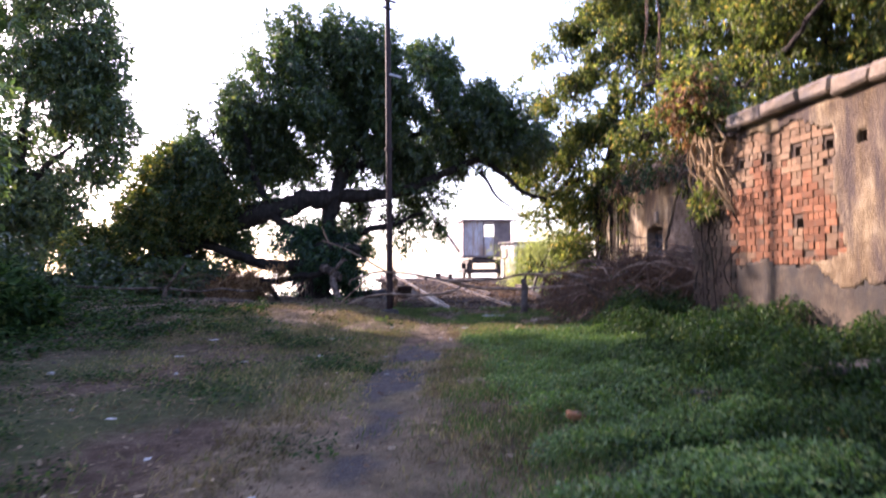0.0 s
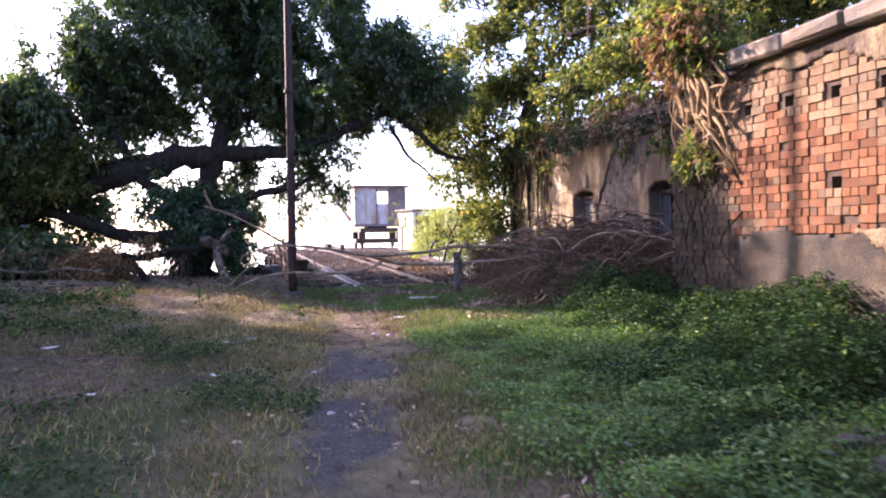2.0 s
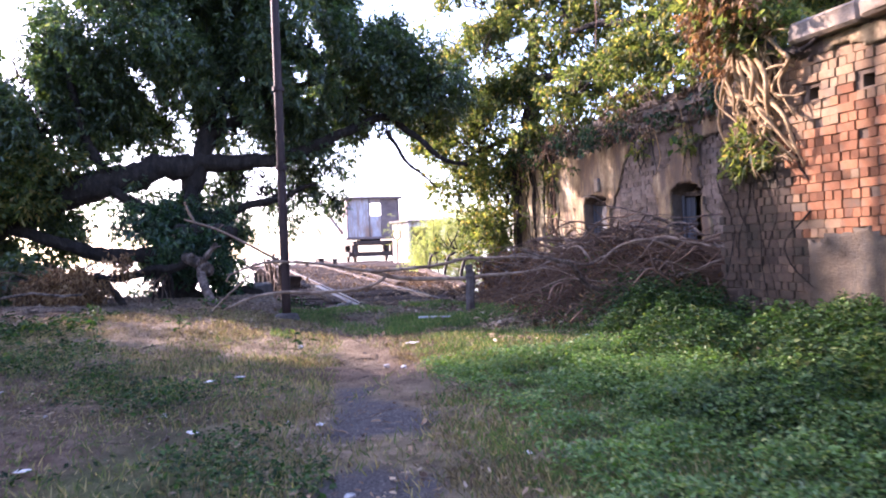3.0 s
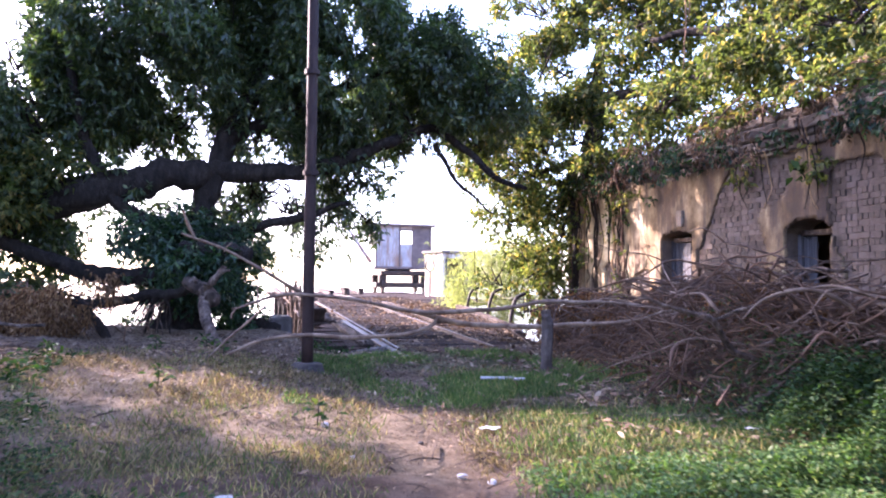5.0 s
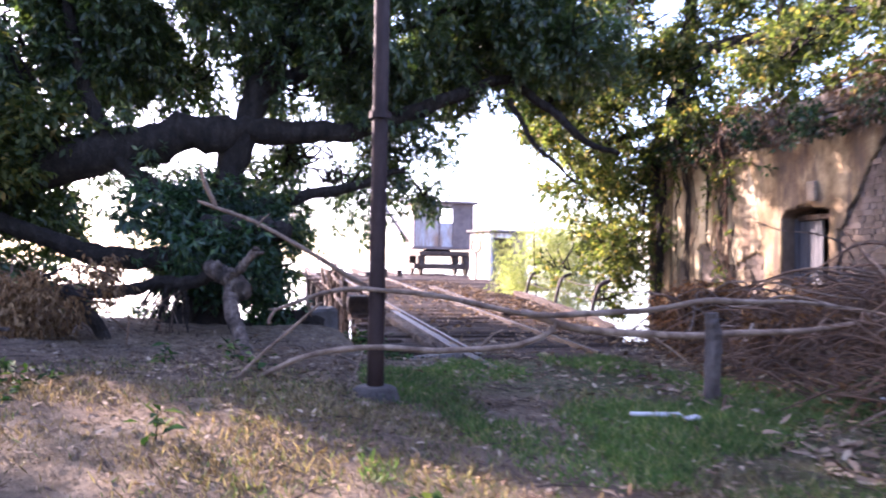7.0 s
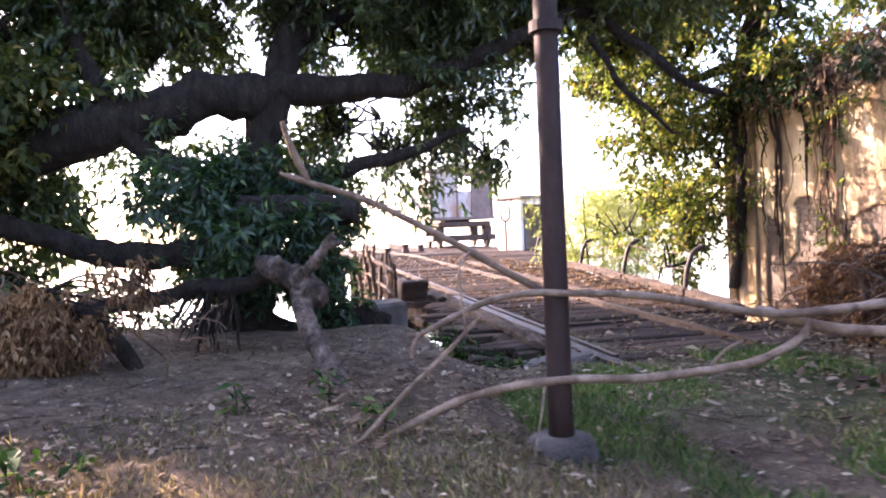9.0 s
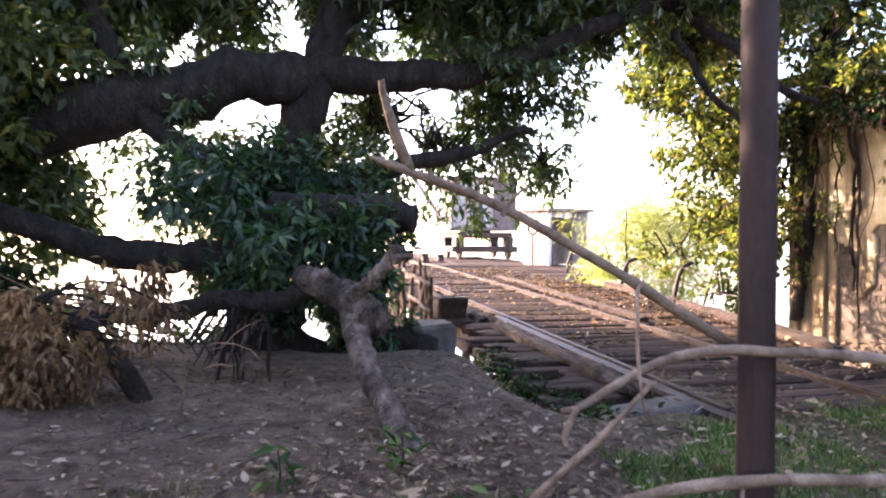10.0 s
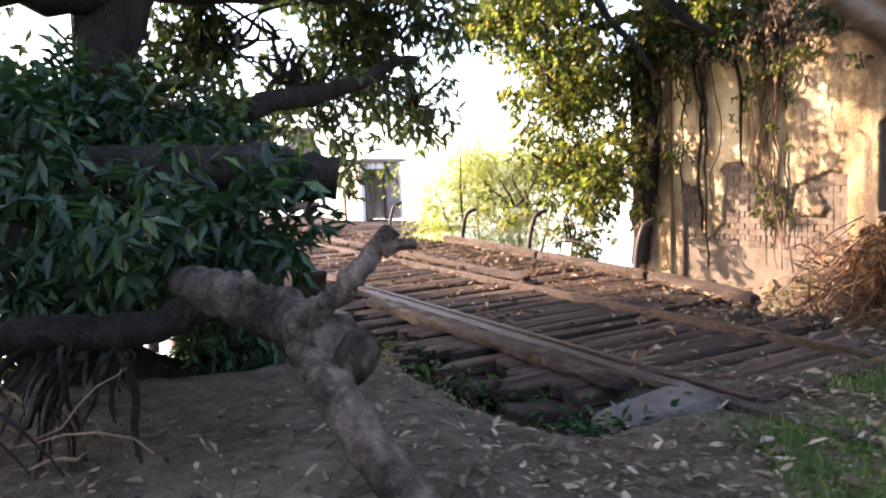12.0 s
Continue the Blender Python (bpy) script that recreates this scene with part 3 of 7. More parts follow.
def lay_bricks(wall, u0, u1, z0, z1, shown, parent, material, out, rng, most, course=0.118, long=0.245):
    """Courses of headers and stretchers; those past `most` are joined into one mesh."""
    short = long / 2 - 0.006
    shapes = {}
    for w in (long - 0.007, short - 0.003):
        shapes[w] = [mesh_of("brick", brick_shape((w, 0.10, course - 0.005), k + int(w * 1000)), material) for k in range(5)]
    spots = []
    rows = int((z1 - z0) / course)
    for j in range(rows):
        w = (long if j % 2 == 0 else short + 0.004)
        u = u0 - (0.06 if j % 2 else rng.uniform(0, 0.02))
        while u < u1:
            c, z = u + w / 2, z0 + (j + 0.5) * course
            if shown(c, z) and rng.random() > 0.012:
                spots.append((c, z, long - 0.007 if j % 2 == 0 else short - 0.003))
            u += w
    rng.shuffle(spots)
    turn = wall.turn()
    rest = bmesh.new()
    for k, (u, z, w) in enumerate(spots):
        o = out + rng.uniform(-0.012, 0.010)
        m = Matrix.Translation(wall.at(u, z + rng.uniform(-0.004, 0.004), o - 0.05)) @ turn @ pose(0, 0, 0, rng.uniform(-1.5, 1.5), rng.uniform(-1, 1), rng.uniform(-1.2, 1.2))
        if k < most:
            b = new("brick", rng.choice(shapes[w]))
            b.parent = parent
            b.matrix_parent_inverse = Matrix.Translation(-parent.location)
            b.matrix_basis = m
        else:
            n = len(rest.verts)
            rest.from_mesh(rng.choice(shapes[w]))
            rest.verts.ensure_lookup_table()
            for v in rest.verts[n:]:
                v.co = m @ v.co
    if len(rest.verts):
        tagged(part("brickwork", rest, material, parent), kind="stuff")
    else:
        rest.free()


def wob(u, z, s):
    return noise.noise(Vector((u * s, z * s, 4.7)))


# wall of the brick outbuilding, beside the yard
NEAR = Wall((4.45, 12.6), (0.2, -1.0))
HOLES = [(0.75, 2.94), (1.42, 2.95), (2.07, 2.95), (2.71, 2.94), (3.31, 2.93), (3.94, 2.92), (4.9, 2.91), (2.71, 1.93)]


def near_gone(u, z):
    if any(abs(u - a) < 0.085 and abs(z - b) < 0.085 for a, b in HOLES):
        return True
    edge = 3.55 + 0.35 * wob(u, z, 1.3) - 0.25 * max(0, z - 2.8)
    low = 1.42 + 0.2 * wob(u, z, 1.3) + 0.12 * wob(u, z, 4.0)
    if u < 1.3 + 0.3 * wob(u, z, 2.1):
        low = 0.55 + 0.3 * wob(u, z, 1.5)
    top = 3.33 + 0.15 * wob(u, 0, 1.7) + 0.25 * max(0, 1.6 - u) - 0.1 * max(0, u - 2.4)
    return low < z < top and u < edge


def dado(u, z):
    """Where the coat is old damp cement render, toned darker for the shade below."""
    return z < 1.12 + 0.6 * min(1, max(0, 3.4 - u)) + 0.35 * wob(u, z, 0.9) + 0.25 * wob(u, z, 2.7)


def near_hole(u, z):
    return [(u - 0.065, z - 0.065), (u + 0.065, z - 0.065), (u + 0.065, z + 0.065), (u - 0.065, z + 0.065)]


near_wall = thing("wall_near", "old brick outbuilding wall with broken cream plaster", "wall", kind="structure", at=tuple(NEAR.at(3, 0)))
part("core", slab(NEAR, [(0, -0.4), (11, -0.4), (11, 3.55), (0, 3.55)], [near_hole(*h) for h in HOLES], -0.012, 0.45), MORTAR, near_wall)
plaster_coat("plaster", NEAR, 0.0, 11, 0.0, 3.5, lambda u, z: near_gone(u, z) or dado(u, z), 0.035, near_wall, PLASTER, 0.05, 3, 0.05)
plaster_coat("dado", NEAR, 0.0, 11, 0.0, 1.9, lambda u, z: near_gone(u, z) or not dado(u, z), 0.026, near_wall, DAMPSHADE, 0.05, 5, 0.04)


def near_bricks(u, z):
    return near_gone(u, z) and not any(abs(u - a) < 0.13 and abs(z - b) < 0.1 for a, b in HOLES)


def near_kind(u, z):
    """Bare red brick; darker by the corner; still filmed with lime towards the top."""
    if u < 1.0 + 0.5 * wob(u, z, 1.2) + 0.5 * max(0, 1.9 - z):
        return "dark_corner"
    return "paler" if z > 2.72 + 0.35 * wob(u, z, 1.1) + 0.3 * wob(u, z, 5.0) or wob(u + 7, z, 2.2) > 0.34 else "red"


for kind, material, most in (("red", BRICK, 170), ("paler", LIMEBRICK, 70), ("dark_corner", CORNERBRICK, 60)):
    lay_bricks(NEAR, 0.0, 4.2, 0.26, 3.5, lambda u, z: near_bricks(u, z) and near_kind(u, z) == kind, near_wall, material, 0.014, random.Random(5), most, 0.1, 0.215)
rng = random.Random(11)
u = 1.25
while u < 10.8:
    w = rng.uniform(0.5, 1.3)
    bm = bmesh.new()
    box(bm, NEAR.at(u + w / 2, 3.64 + rng.uniform(-0.015, 0.015), -0.12), (w - 0.012, 0.62, 0.22), NEAR.turn() @ pose(0, 0, 0, rng.uniform(-2, 3), 0, rng.uniform(-1, 1)), 0.035, 0.04, rng)
    part("coping", bm, COPING, near_wall)
    u += w
back = Wall(tuple(NEAR.at(0, 0, -0.45).xy), tuple(-NEAR.n.xy))
part("end_wall", slab(back, [(0, -0.4), (2.4, -0.4), (2.4, 3.55), (0, 3.55)], [], 0.0, 0.35), MORTAR, near_wall)

# facade of the old store by the jetty
FAR = Wall((5.77, 26.5), (0.117, -1.0))
WIN1 = arch(4.62, 5.80, 1.18, 2.43, 0.18)
WIN2 = arch(8.40, 9.40, 1.25, 2.35, 0.22)


def in_window(u, z):
    for a, b, lo, hi, rise in ((4.62, 5.80, 1.18, 2.43, 0.18), (8.40, 9.40, 1.25, 2.35, 0.22)):
        if a < u < b and lo < z < hi + rise * math.sqrt(max(0, 1 - ((u - (a + b) / 2) / ((b - a) / 2)) ** 2)):
            return True
    return False


def far_gone(u, z):
    if in_window(u, z):
        return True
    crack = 6.98 - 0.95 * max(0.0, (3.66 - z)) / 1.4
    if z < 2.2:
        crack = 5.95 + 0.1 * wob(u, z, 3)
    crack += 0.1 * wob(u, z, 2.2)
    if crack < u < 8.0 + 0.6 * wob(u, z, 0.9) + 0.3 * (z - 2) and z < 3.7:
        return True
    if u > 9.5 + 0.3 * wob(u, z, 1.2) and 1.2 < z < 3.4 and wob(u, z, 0.8) > -0.2:
        return True
    return 1.2 < u < 4.2 and z < 2.05 + 0.5 * wob(u, z, 1.1) - 0.25 * abs(u - 2.6) and wob(u, z, 1.9) > -0.45


far_wall = thing("wall_far", "ruined store facade with peeling ochre plaster over brick", "wall", kind="structure", at=tuple(FAR.at(5, 0)))
part("core", slab(FAR, [(0, -2.5), (14.2, -2.5), (14.2, 4.05), (0, 4.05)], [WIN1, WIN2], -0.012, 0.5), PALEMORTAR, far_wall)
def paler(u, z):
    """Where the facade's cream is painted paler to stand for sunlight on it."""
    return u < 3.9 + 0.5 * wob(u, z, 1.4)


plaster_coat("plaster", FAR, 0.0, 14.0, -1.5, 3.8, lambda u, z: far_gone(u, z) or paler(u, z), 0.04, far_wall, PLASTER, 0.055, 7, 0.052)
plaster_coat("sunlit_coat", FAR, 0.0, 4.8, -1.5, 3.8, lambda u, z: far_gone(u, z) or not paler(u, z), 0.044, far_wall, SUNPLASTER, 0.055, 7, 0.056)
lay_bricks(FAR, 1.1, 11.5, 0.6, 3.7, lambda u, z: far_gone(u, z) and not in_window(u - 0.1, z) and not in_window(u + 0.1, z) and not in_window(u, z - 0.05) and not in_window(u, z + 0.05), far_wall, PALEBRICK, 0.002, random.Random(8), 300, 0.098, 0.205)
for z, h, o in ((3.86, 0.10, 0.10), (3.99, 0.14, 0.16), (4.16, 0.20, 0.24), (4.36, 0.18, 0.14)):
    u = 0.0
    while u < 14:
        w = min(rng.uniform(0.5, 1.5), 14.2 - u)
        if rng.random() > (0.12 if z < 4.1 else 0.25):
            bm = bmesh.new()
            box(bm, FAR.at(u + w / 2, z + rng.uniform(-0.03, 0.02), o / 2 - 0.22 + rng.uniform(-0.05, 0.02)), (w - 0.012, 0.46 + o, h), FAR.turn() @ pose(0, 0, 0, rng.uniform(-4, 4), rng.uniform(-1.2, 1.2), rng.uniform(-2, 2)), 0.03, 0.03, rng)
            part("cornice", bm, CORNICE, far_wall)
        u += w
# pilaster strips at the far corner and a ring of bricks over the openings
for u0, u1 in ((0.02, 0.32), (0.72, 0.98)):
    bm = bmesh.new()
    box(bm, FAR.at((u0 + u1) / 2, 1.75, 0.05), (u1 - u0, 0.13, 4.2), FAR.turn(), 0.02, 0.015, rng)
    part("pilaster", bm, PLASTER, far_wall)
room = [Wall(tuple(FAR.at(14.2, 0, -0.5).xy), tuple(-FAR.n.xy)), Wall(tuple(FAR.at(0, 0, -4.5).xy), tuple(FAR.d.xy)), Wall(tuple(FAR.at(0, 0, -4.5).xy), tuple(FAR.n.xy))]
for w, length in zip(room, (4, 14.2, 4)):
    bm = slab(w, [(0, -2.5), (length, -2.5), (length, 4.0), (0, 4.0)], [], -0.02, 0.3)
    part("inner_wall", bm, PLASTER, far_wall)
bm = bmesh.new()
box(bm, FAR.at(7.1, 4.12, -2.7), (14.2, 4.3, 0.18), FAR.turn(), 0.02)
tagged(part("ceiling", bm, CONCRETE), "flat concrete roof slab of the ruined store", "roof", kind="structure")
bm = bmesh.new()
box(bm, NEAR.at(5.5, 3.45, -2.6), (10.6, 4.2, 0.16), NEAR.turn(), 0.02)
tagged(part("ceiling_slab", bm, CONCRETE), "flat roof slab of the brick outbuilding", "roof", kind="structure")


def window_fill(name, wall, u0, u1, z0, z1, leaf_open, share):
    w = thing(name, "arched opening with a grey timber shutter ajar", "window", kind="structure", at=tuple(wall.at(u0, z0)))
    bm = bmesh.new()
    box(bm, wall.at((u0 + u1) / 2, z0 - 0.03, -0.16), (u1 - u0, 0.5, 0.09), wall.turn(), 0.015, 0.01, rng)
    part("window_sill", bm, STONE, w)
    for a in (u0 + 0.045, u1 - 0.045):
        bm = bmesh.new()
        box(bm, wall.at(a, (z0 + z1) / 2, -0.28), (0.08, 0.09, z1 - z0 - 0.03), wall.turn(), 0.008, 0.004, rng)
        part("window_frame", bm, SHUTTER, w)
    bm = bmesh.new()
    box(bm, wall.at((u0 + u1) / 2, z1, -0.28), (u1 - u0 - 0.17, 0.09, 0.09), wall.turn(), 0.008, 0.004, rng)
    part("window_frame", bm, DEADWOOD, w, "weathered ochre lintel board")
    n = 5
    bm = bmesh.new()
    for z in (0.25, 0.8):
        box(bm, wall.at(u0 + 0.1 + (u1 - u0) * share / 2, z0 + (z1 - z0) * z, -0.345 - 0.04 * leaf_open), ((u1 - u0) * (share - 0.02), 0.03, 0.09), wall.turn(), 0.005)
    shutter = part("shutter", bm, SHUTTER, w, "grey plank shutter")
    for k in range(n):
        bm = bmesh.new()
        pw = (u1 - u0) * share / n
        box(bm, wall.at(u0 + 0.1 + pw * (k + 0.5), (z0 + z1) / 2, -0.3 - 0.02 * k * leaf_open), (pw - 0.003, 0.03, z1 - z0 - 0.12), wall.turn(), 0.004, 0.003, rng)
        part("board", bm, SHUTTER, shutter)


window_fill("window_1", FAR, 4.62, 5.80, 1.18, 2.43, 0.3, 0.44)
window_fill("window_2", FAR, 8.40, 9.40, 1.25, 2.35, 0.3, 0.25)
# keystone over the first opening
bm = bmesh.new()
box(bm, FAR.at(5.42, 2.84, 0.07), (0.2, 0.1, 0.34), FAR.turn(), 0.02, 0.012, rng)
part("keystone", bm, COPING, far_wall)

# ---- jetty ----
JT = Matrix((JN, JD, Vector((0, 0, 1)))).transposed().to_4x4() @ pose(0, 0, 0, math.degrees(math.atan(0.030)), 0, 0)


def on_deck(v, s, up=0.0):
    p = JO + JN * v + JD * s
    return Vector((p.x, p.y, deck_z(p.y) + up))


jetty = thing("jetty", "decaying timber jetty deck littered with dry leaves", "jetty", at=tuple(on_deck(0, 0)))


def plank_shape(seed):
    """A worn board one unit long: cupped, with split and crumbling ends."""
    r, bm = random.Random(seed), bmesh.new()
    ends = [(r.uniform(-0.03, 0.012), r.uniform(-0.03, 0.012)) for _ in range(6)]
    rows = []
    for i, x in enumerate((-0.5, -0.47, -0.33, -0.1, 0.15, 0.35, 0.47, 0.5)):
        side = 0.012 * r.uniform(-1, 1)
        ring = []
        for z in (0.037, -0.037):
            for j in (range(6) if z > 0 else range(5, -1, -1)):
                w = j / 5 - 0.5
                e = -ends[j][0] if i == 0 else ends[j][1] if i == 7 else 0
                thin = 0.7 if i in (0, 7) else 1
                ring.append(bm.verts.new((x + e, w * 0.235 + side, z * thin * (0.75 if j in (0, 5) else 1) + r.uniform(-0.006, 0.006))))
        rows.append(ring)
    for a, b in zip(rows, rows[1:]):
        for j in range(12):
            bm.faces.new((a[j], b[j], b[(j + 1) % 12], a[(j + 1) % 12]))
    for ring in (rows[0], rows[-1]):
        for j in range(5):
            bm.faces.new((ring[j], ring[j + 1], ring[10 - j], ring[11 - j]))
    bmesh.ops.recalc_face_normals(bm, faces=bm.faces)
    return bm


rng = random.Random(21)
plank_meshes = []
for k in range(6):
    plank_meshes.append(mesh_of("plank", plank_shape(40 + k), PLANK))


def deck_side(s):
    """How far the boards reach to the open side."""
    return float(np.interp(s, (0, 1.5, 3, 6, 8, 13, 13.1), (2.5, 2.6, 3.05, 3.45, 3.8, 4.2, 6.6)))


s = -0.2
while s < 31:
    wide = rng.uniform(0.8, 1.2)
    lo = (-0.5 if s < 0.45 else -1.15 if s < 9 else -1.2) + rng.uniform(-0.2, 0.2)
    hi = deck_side(s) + rng.uniform(-0.15, 0.2)
    loose = 2.2 if s < 4 else 1.0
    if rng.random() > 0.03:
        b = new("plank", rng.choice(plank_meshes))
        b.parent = jetty
        b.matrix_parent_inverse = Matrix.Translation(-jetty.location)
        b.matrix_basis = Matrix.Translation(on_deck((lo + hi) / 2, s, -0.055 + rng.uniform(-0.025, 0.015))) @ JT @ pose(0, 0, 0, loose * rng.uniform(-2.5, 2.5), rng.uniform(-0.6, 0.6), loose * rng.uniform(-1.0, 1.0)) @ Matrix.Diagonal((hi - lo, wide, 1.45, 1))
    s += 0.25 * wide + (rng.uniform(0.0, 0.05) if rng.random() < 0.3 else 0.004)
# broken sleeper ends sticking out past the edge beam
for k in range(13):
    a = 0.6 + 0.3 * k + rng.uniform(-0.06, 0.06)
    b = new("plank", rng.choice(plank_meshes))
    b.parent = jetty
    b.matrix_parent_inverse = Matrix.Translation(-jetty.location)
    b.matrix_basis = Matrix.Translation(on_deck(-0.95 + rng.uniform(-0.12, 0.1), a, -0.16 + rng.uniform(-0.03, 0.02))) @ JT @ pose(0, 0, 0, rng.uniform(-9, 9), rng.uniform(2, 9), rng.uniform(-9, 9)) @ Matrix.Diagonal((rng.uniform(0.6, 0.85), rng.uniform(0.75, 1.1), 1.6, 1))
for v in (-0.85, 0.0, 1.7, 3.0):
    bm = bmesh.new()
    box(bm, (0, 0, 0), (0.22, 28.5, 0.24), None, 0.02)
    for q in bm.verts:
        q.co = (Matrix.Translation(on_deck(v, 16.6, -0.24)) @ JT) @ q.co
    part("joist", bm, BEAM, jetty)
for s in (3, 7, 11, 15, 19, 23, 27):
    for v in (-0.9, 1.0, 2.9):
        p = on_deck(v, s, -0.3)
        stick("support_post", [p, p + Vector((0.02, 0, -2)), p + Vector((0, 0.05, -4))], [0.15, 0.16, 0.17], BARK, jetty, sides=9, seed=s)


def rail_bar(v, s0, s1, up, name="rail"):
    prof = [(-0.04, 0), (0.04, 0), (0.04, 0.01), (0.009, 0.018), (0.009, 0.06), (0.026, 0.068), (0.026, 0.09), (-0.026, 0.09), (-0.026, 0.068), (-0.009, 0.06), (-0.009, 0.018), (-0.04, 0.01)]
    bm = bmesh.new()
    n = int((s1 - s0) / 0.5) + 2
    rings = []
    for i in range(n):
        s = s0 + (s1 - s0) * i / (n - 1)
        o = 0.012 * noise.noise(Vector((s * 0.4, v, 0)))
        rings.append([bm.verts.new(on_deck(v + a + o, s, up + b)) for a, b in prof])
    for a, b in zip(rings, rings[1:]):
        for j in range(len(prof)):
            bm.faces.new((a[j], b[j], b[(j + 1) % len(prof)], a[(j + 1) % len(prof)]))
    bm.faces.new(rings[0])
    bm.faces.new(rings[-1][::-1])
    bmesh.ops.recalc_face_normals(bm, faces=bm.faces)
    return part(name, bm, RUST, jetty, "rusted steel rail")


def rough_beam(line, w, h, seed, ragged=0.02):
    """A squared timber with worn edges, checks and uneven faces, along a line."""
    bm, rings = bmesh.new(), []
    n = max(12, int((line[-1] - line[0]).length / 0.09))
    pts = glide(line, n)
    prof = [(-0.5, 0), (-0.46, 0.5), (-0.18, 0.54), (-0.12, 0.46), (0.1, 0.55), (0.44, 0.5), (0.5, 0), (0.46, -0.5), (-0.46, -0.5)]
    for i, p in enumerate(pts):
        d = (pts[min(i + 1, n - 1)] - pts[max(i - 1, 0)]).normalized()
        side = d.cross(Vector((0, 0, 1))).normalized()
        up = side.cross(d)
        thin = 0.8 if i in (0, n - 1) else 1
        rings.append([bm.verts.new(p + side * (a * w * thin + ragged * noise.noise(Vector((i * 0.33, j * 5.1, seed)))) + up * (b * h * thin + ragged * noise.noise(Vector((i * 0.33, j * 7.7, seed + 9))))) for j, (a, b) in enumerate(prof)])
    k = len(prof)
    for a, b in zip(rings, rings[1:]):
        for j in range(k):
            bm.faces.new((a[j], a[(j + 1) % k], b[(j + 1) % k], b[j]))
    bm.faces.new(rings[0])
    bm.faces.new(rings[-1][::-1])
    bmesh.ops.recalc_face_normals(bm, faces=bm.faces)
    return bm


rail_bar(-0.26, -0.3, 26, -0.015)
rail_bar(1.42, -0.2, 26, -0.03)
# flat guard bar along the near rail, running out into the grass
part("guard_bar", rough_beam([on_deck(-0.32, -1.15, 0.02), on_deck(-0.36, -0.3, 0.02), on_deck(-0.41, 0.6, 0.035), on_deck(-0.42, 2.6, 0.04), on_deck(-0.42, 5.2, 0.04)], 0.13, 0.07, 3.0, 0.008), RUST, jetty, "flat rusty guard bar")
# long split beams on the sleeper ends, a girder below them, and the kerb of the open side
for a, b, v in ((0.15, 4.6, -0.62), (4.7, 9.0, -0.66)):
    part("edge_beam", rough_beam([on_deck(v - 0.02, a + 0.3, 0.03), on_deck(v, (a + b) / 2, 0.035), on_deck(v - 0.03, b, 0.03)], 0.19, 0.09, a, 0.055), BEAM, jetty, "split weathered edge beam")
part("girder", rough_beam([on_deck(-0.78, 1.2, -0.3), on_deck(-0.8, 3.5, -0.27), on_deck(-0.82, 6.0, -0.26), on_deck(-0.9, 9.0, -0.25)], 0.3, 0.36, 17.0, 0.05), BEAM, jetty, "rotten dark edge girder")
for a, b in ((1.7, 3.6), (3.7, 6.4), (6.5, 10.2)):
    m = (a + b) / 2
    part("kerb_beam", rough_beam([on_deck(deck_side(q) - 0.05, q, 0.05) for q in (a, m, b)], 0.17, 0.13, a + 30, 0.025), BEAM, jetty, "greyed kerb timber")
# loose bleached timber lying along the boards
part("loose_timber", rough_beam([on_deck(1.75, 4.6, 0.05), on_deck(1.85, 8.0, 0.06), on_deck(2.0, 12.5, 0.06)], 0.16, 0.07, 51.0, 0.025), BEAM, jetty, "bleached timber lying on the boards")

# ---- pole, post, barrier of branches ----
pole = thing("utility_pole", "tall dark rusty steel pole set in a concrete footing", "pole", at=(-1.19, 15.84, 0.45))
stick("shaft", [(-1.19, 15.84, 0.4), (-1.19, 15.84, 4.2), (-1.2, 15.84, 7.6)], [0.072, 0.066, 0.056], POLE, pole, sides=16, kink=0, knobs=0.02, n=24)
bm = bmesh.new()
tube(bm, [(-1.19, 15.84, 0.22), (-1.19, 15.84, 0.38), (-1.19, 15.84, 0.46), (-1.19, 15.84, 0.475)], [0.22, 0.21, 0.175, 0.09], 20, 0.08, 2, 0, 9)
part("footing", bm, STONE, pole, "round concrete footing")
for z, x0, x1 in ((7.36, -0.1, 0.2), (7.2, -0.12, 0.1), (5.67, 0.02, 0.3)):
    bm = bmesh.new()
    box(bm, (-1.19 + (x0 + x1) / 2, 15.78, z), (x1 - x0, 0.05, 0.05), pose(0, 0, 0, 0, 14, 8), 0.008)
    part("bracket", bm, PAPER if z < 6 else RUST, pole, "pale steel bracket" if z < 6 else "")
for z in (4.0, 2.75):
    bm = bmesh.new()
    tube(bm, [(-1.19, 15.84, z), (-1.19, 15.84, z + 0.06)], [0.095, 0.095], 16, 0, 0, 0, 3)
    part("collar", bm, POLE, pole)

post = thing("fence_post", "short weathered grey concrete fence post", "post", at=(1.78, 15.73, 0.2))
bm = bmesh.new()
tube(bm, [(1.79, 15.73, 0.1), (1.77, 15.73, 0.5), (1.785, 15.74, 0.85), (1.77, 15.74, 1.12)], [0.09, 0.074, 0.078, 0.062], 7, 0.3, 4, 0.015, 18)
part("shaft", bm, GREYPOST, post)
bm = bmesh.new()
tube(bm, [(1.79, 15.72, 0.12), (1.79, 15.72, 0.24), (1.79, 15.72, 0.27)], [0.28, 0.22, 0.1], 11, 0.4, 1, 0, 7)
part("footing", bm, CONCRETE, post)
bm = bmesh.new()
box(bm, (1.03, 15.2, land1(1.03, 15.2) + 0.05), (0.42, 0.06, 0.03), pose(0, 0, 0, 3, 2, -4), 0.01, 0.01, rng)
tagged(part("plank_offcut", bm, PAPER), "short whitish board lying in the grass", "board")
bm = bmesh.new()
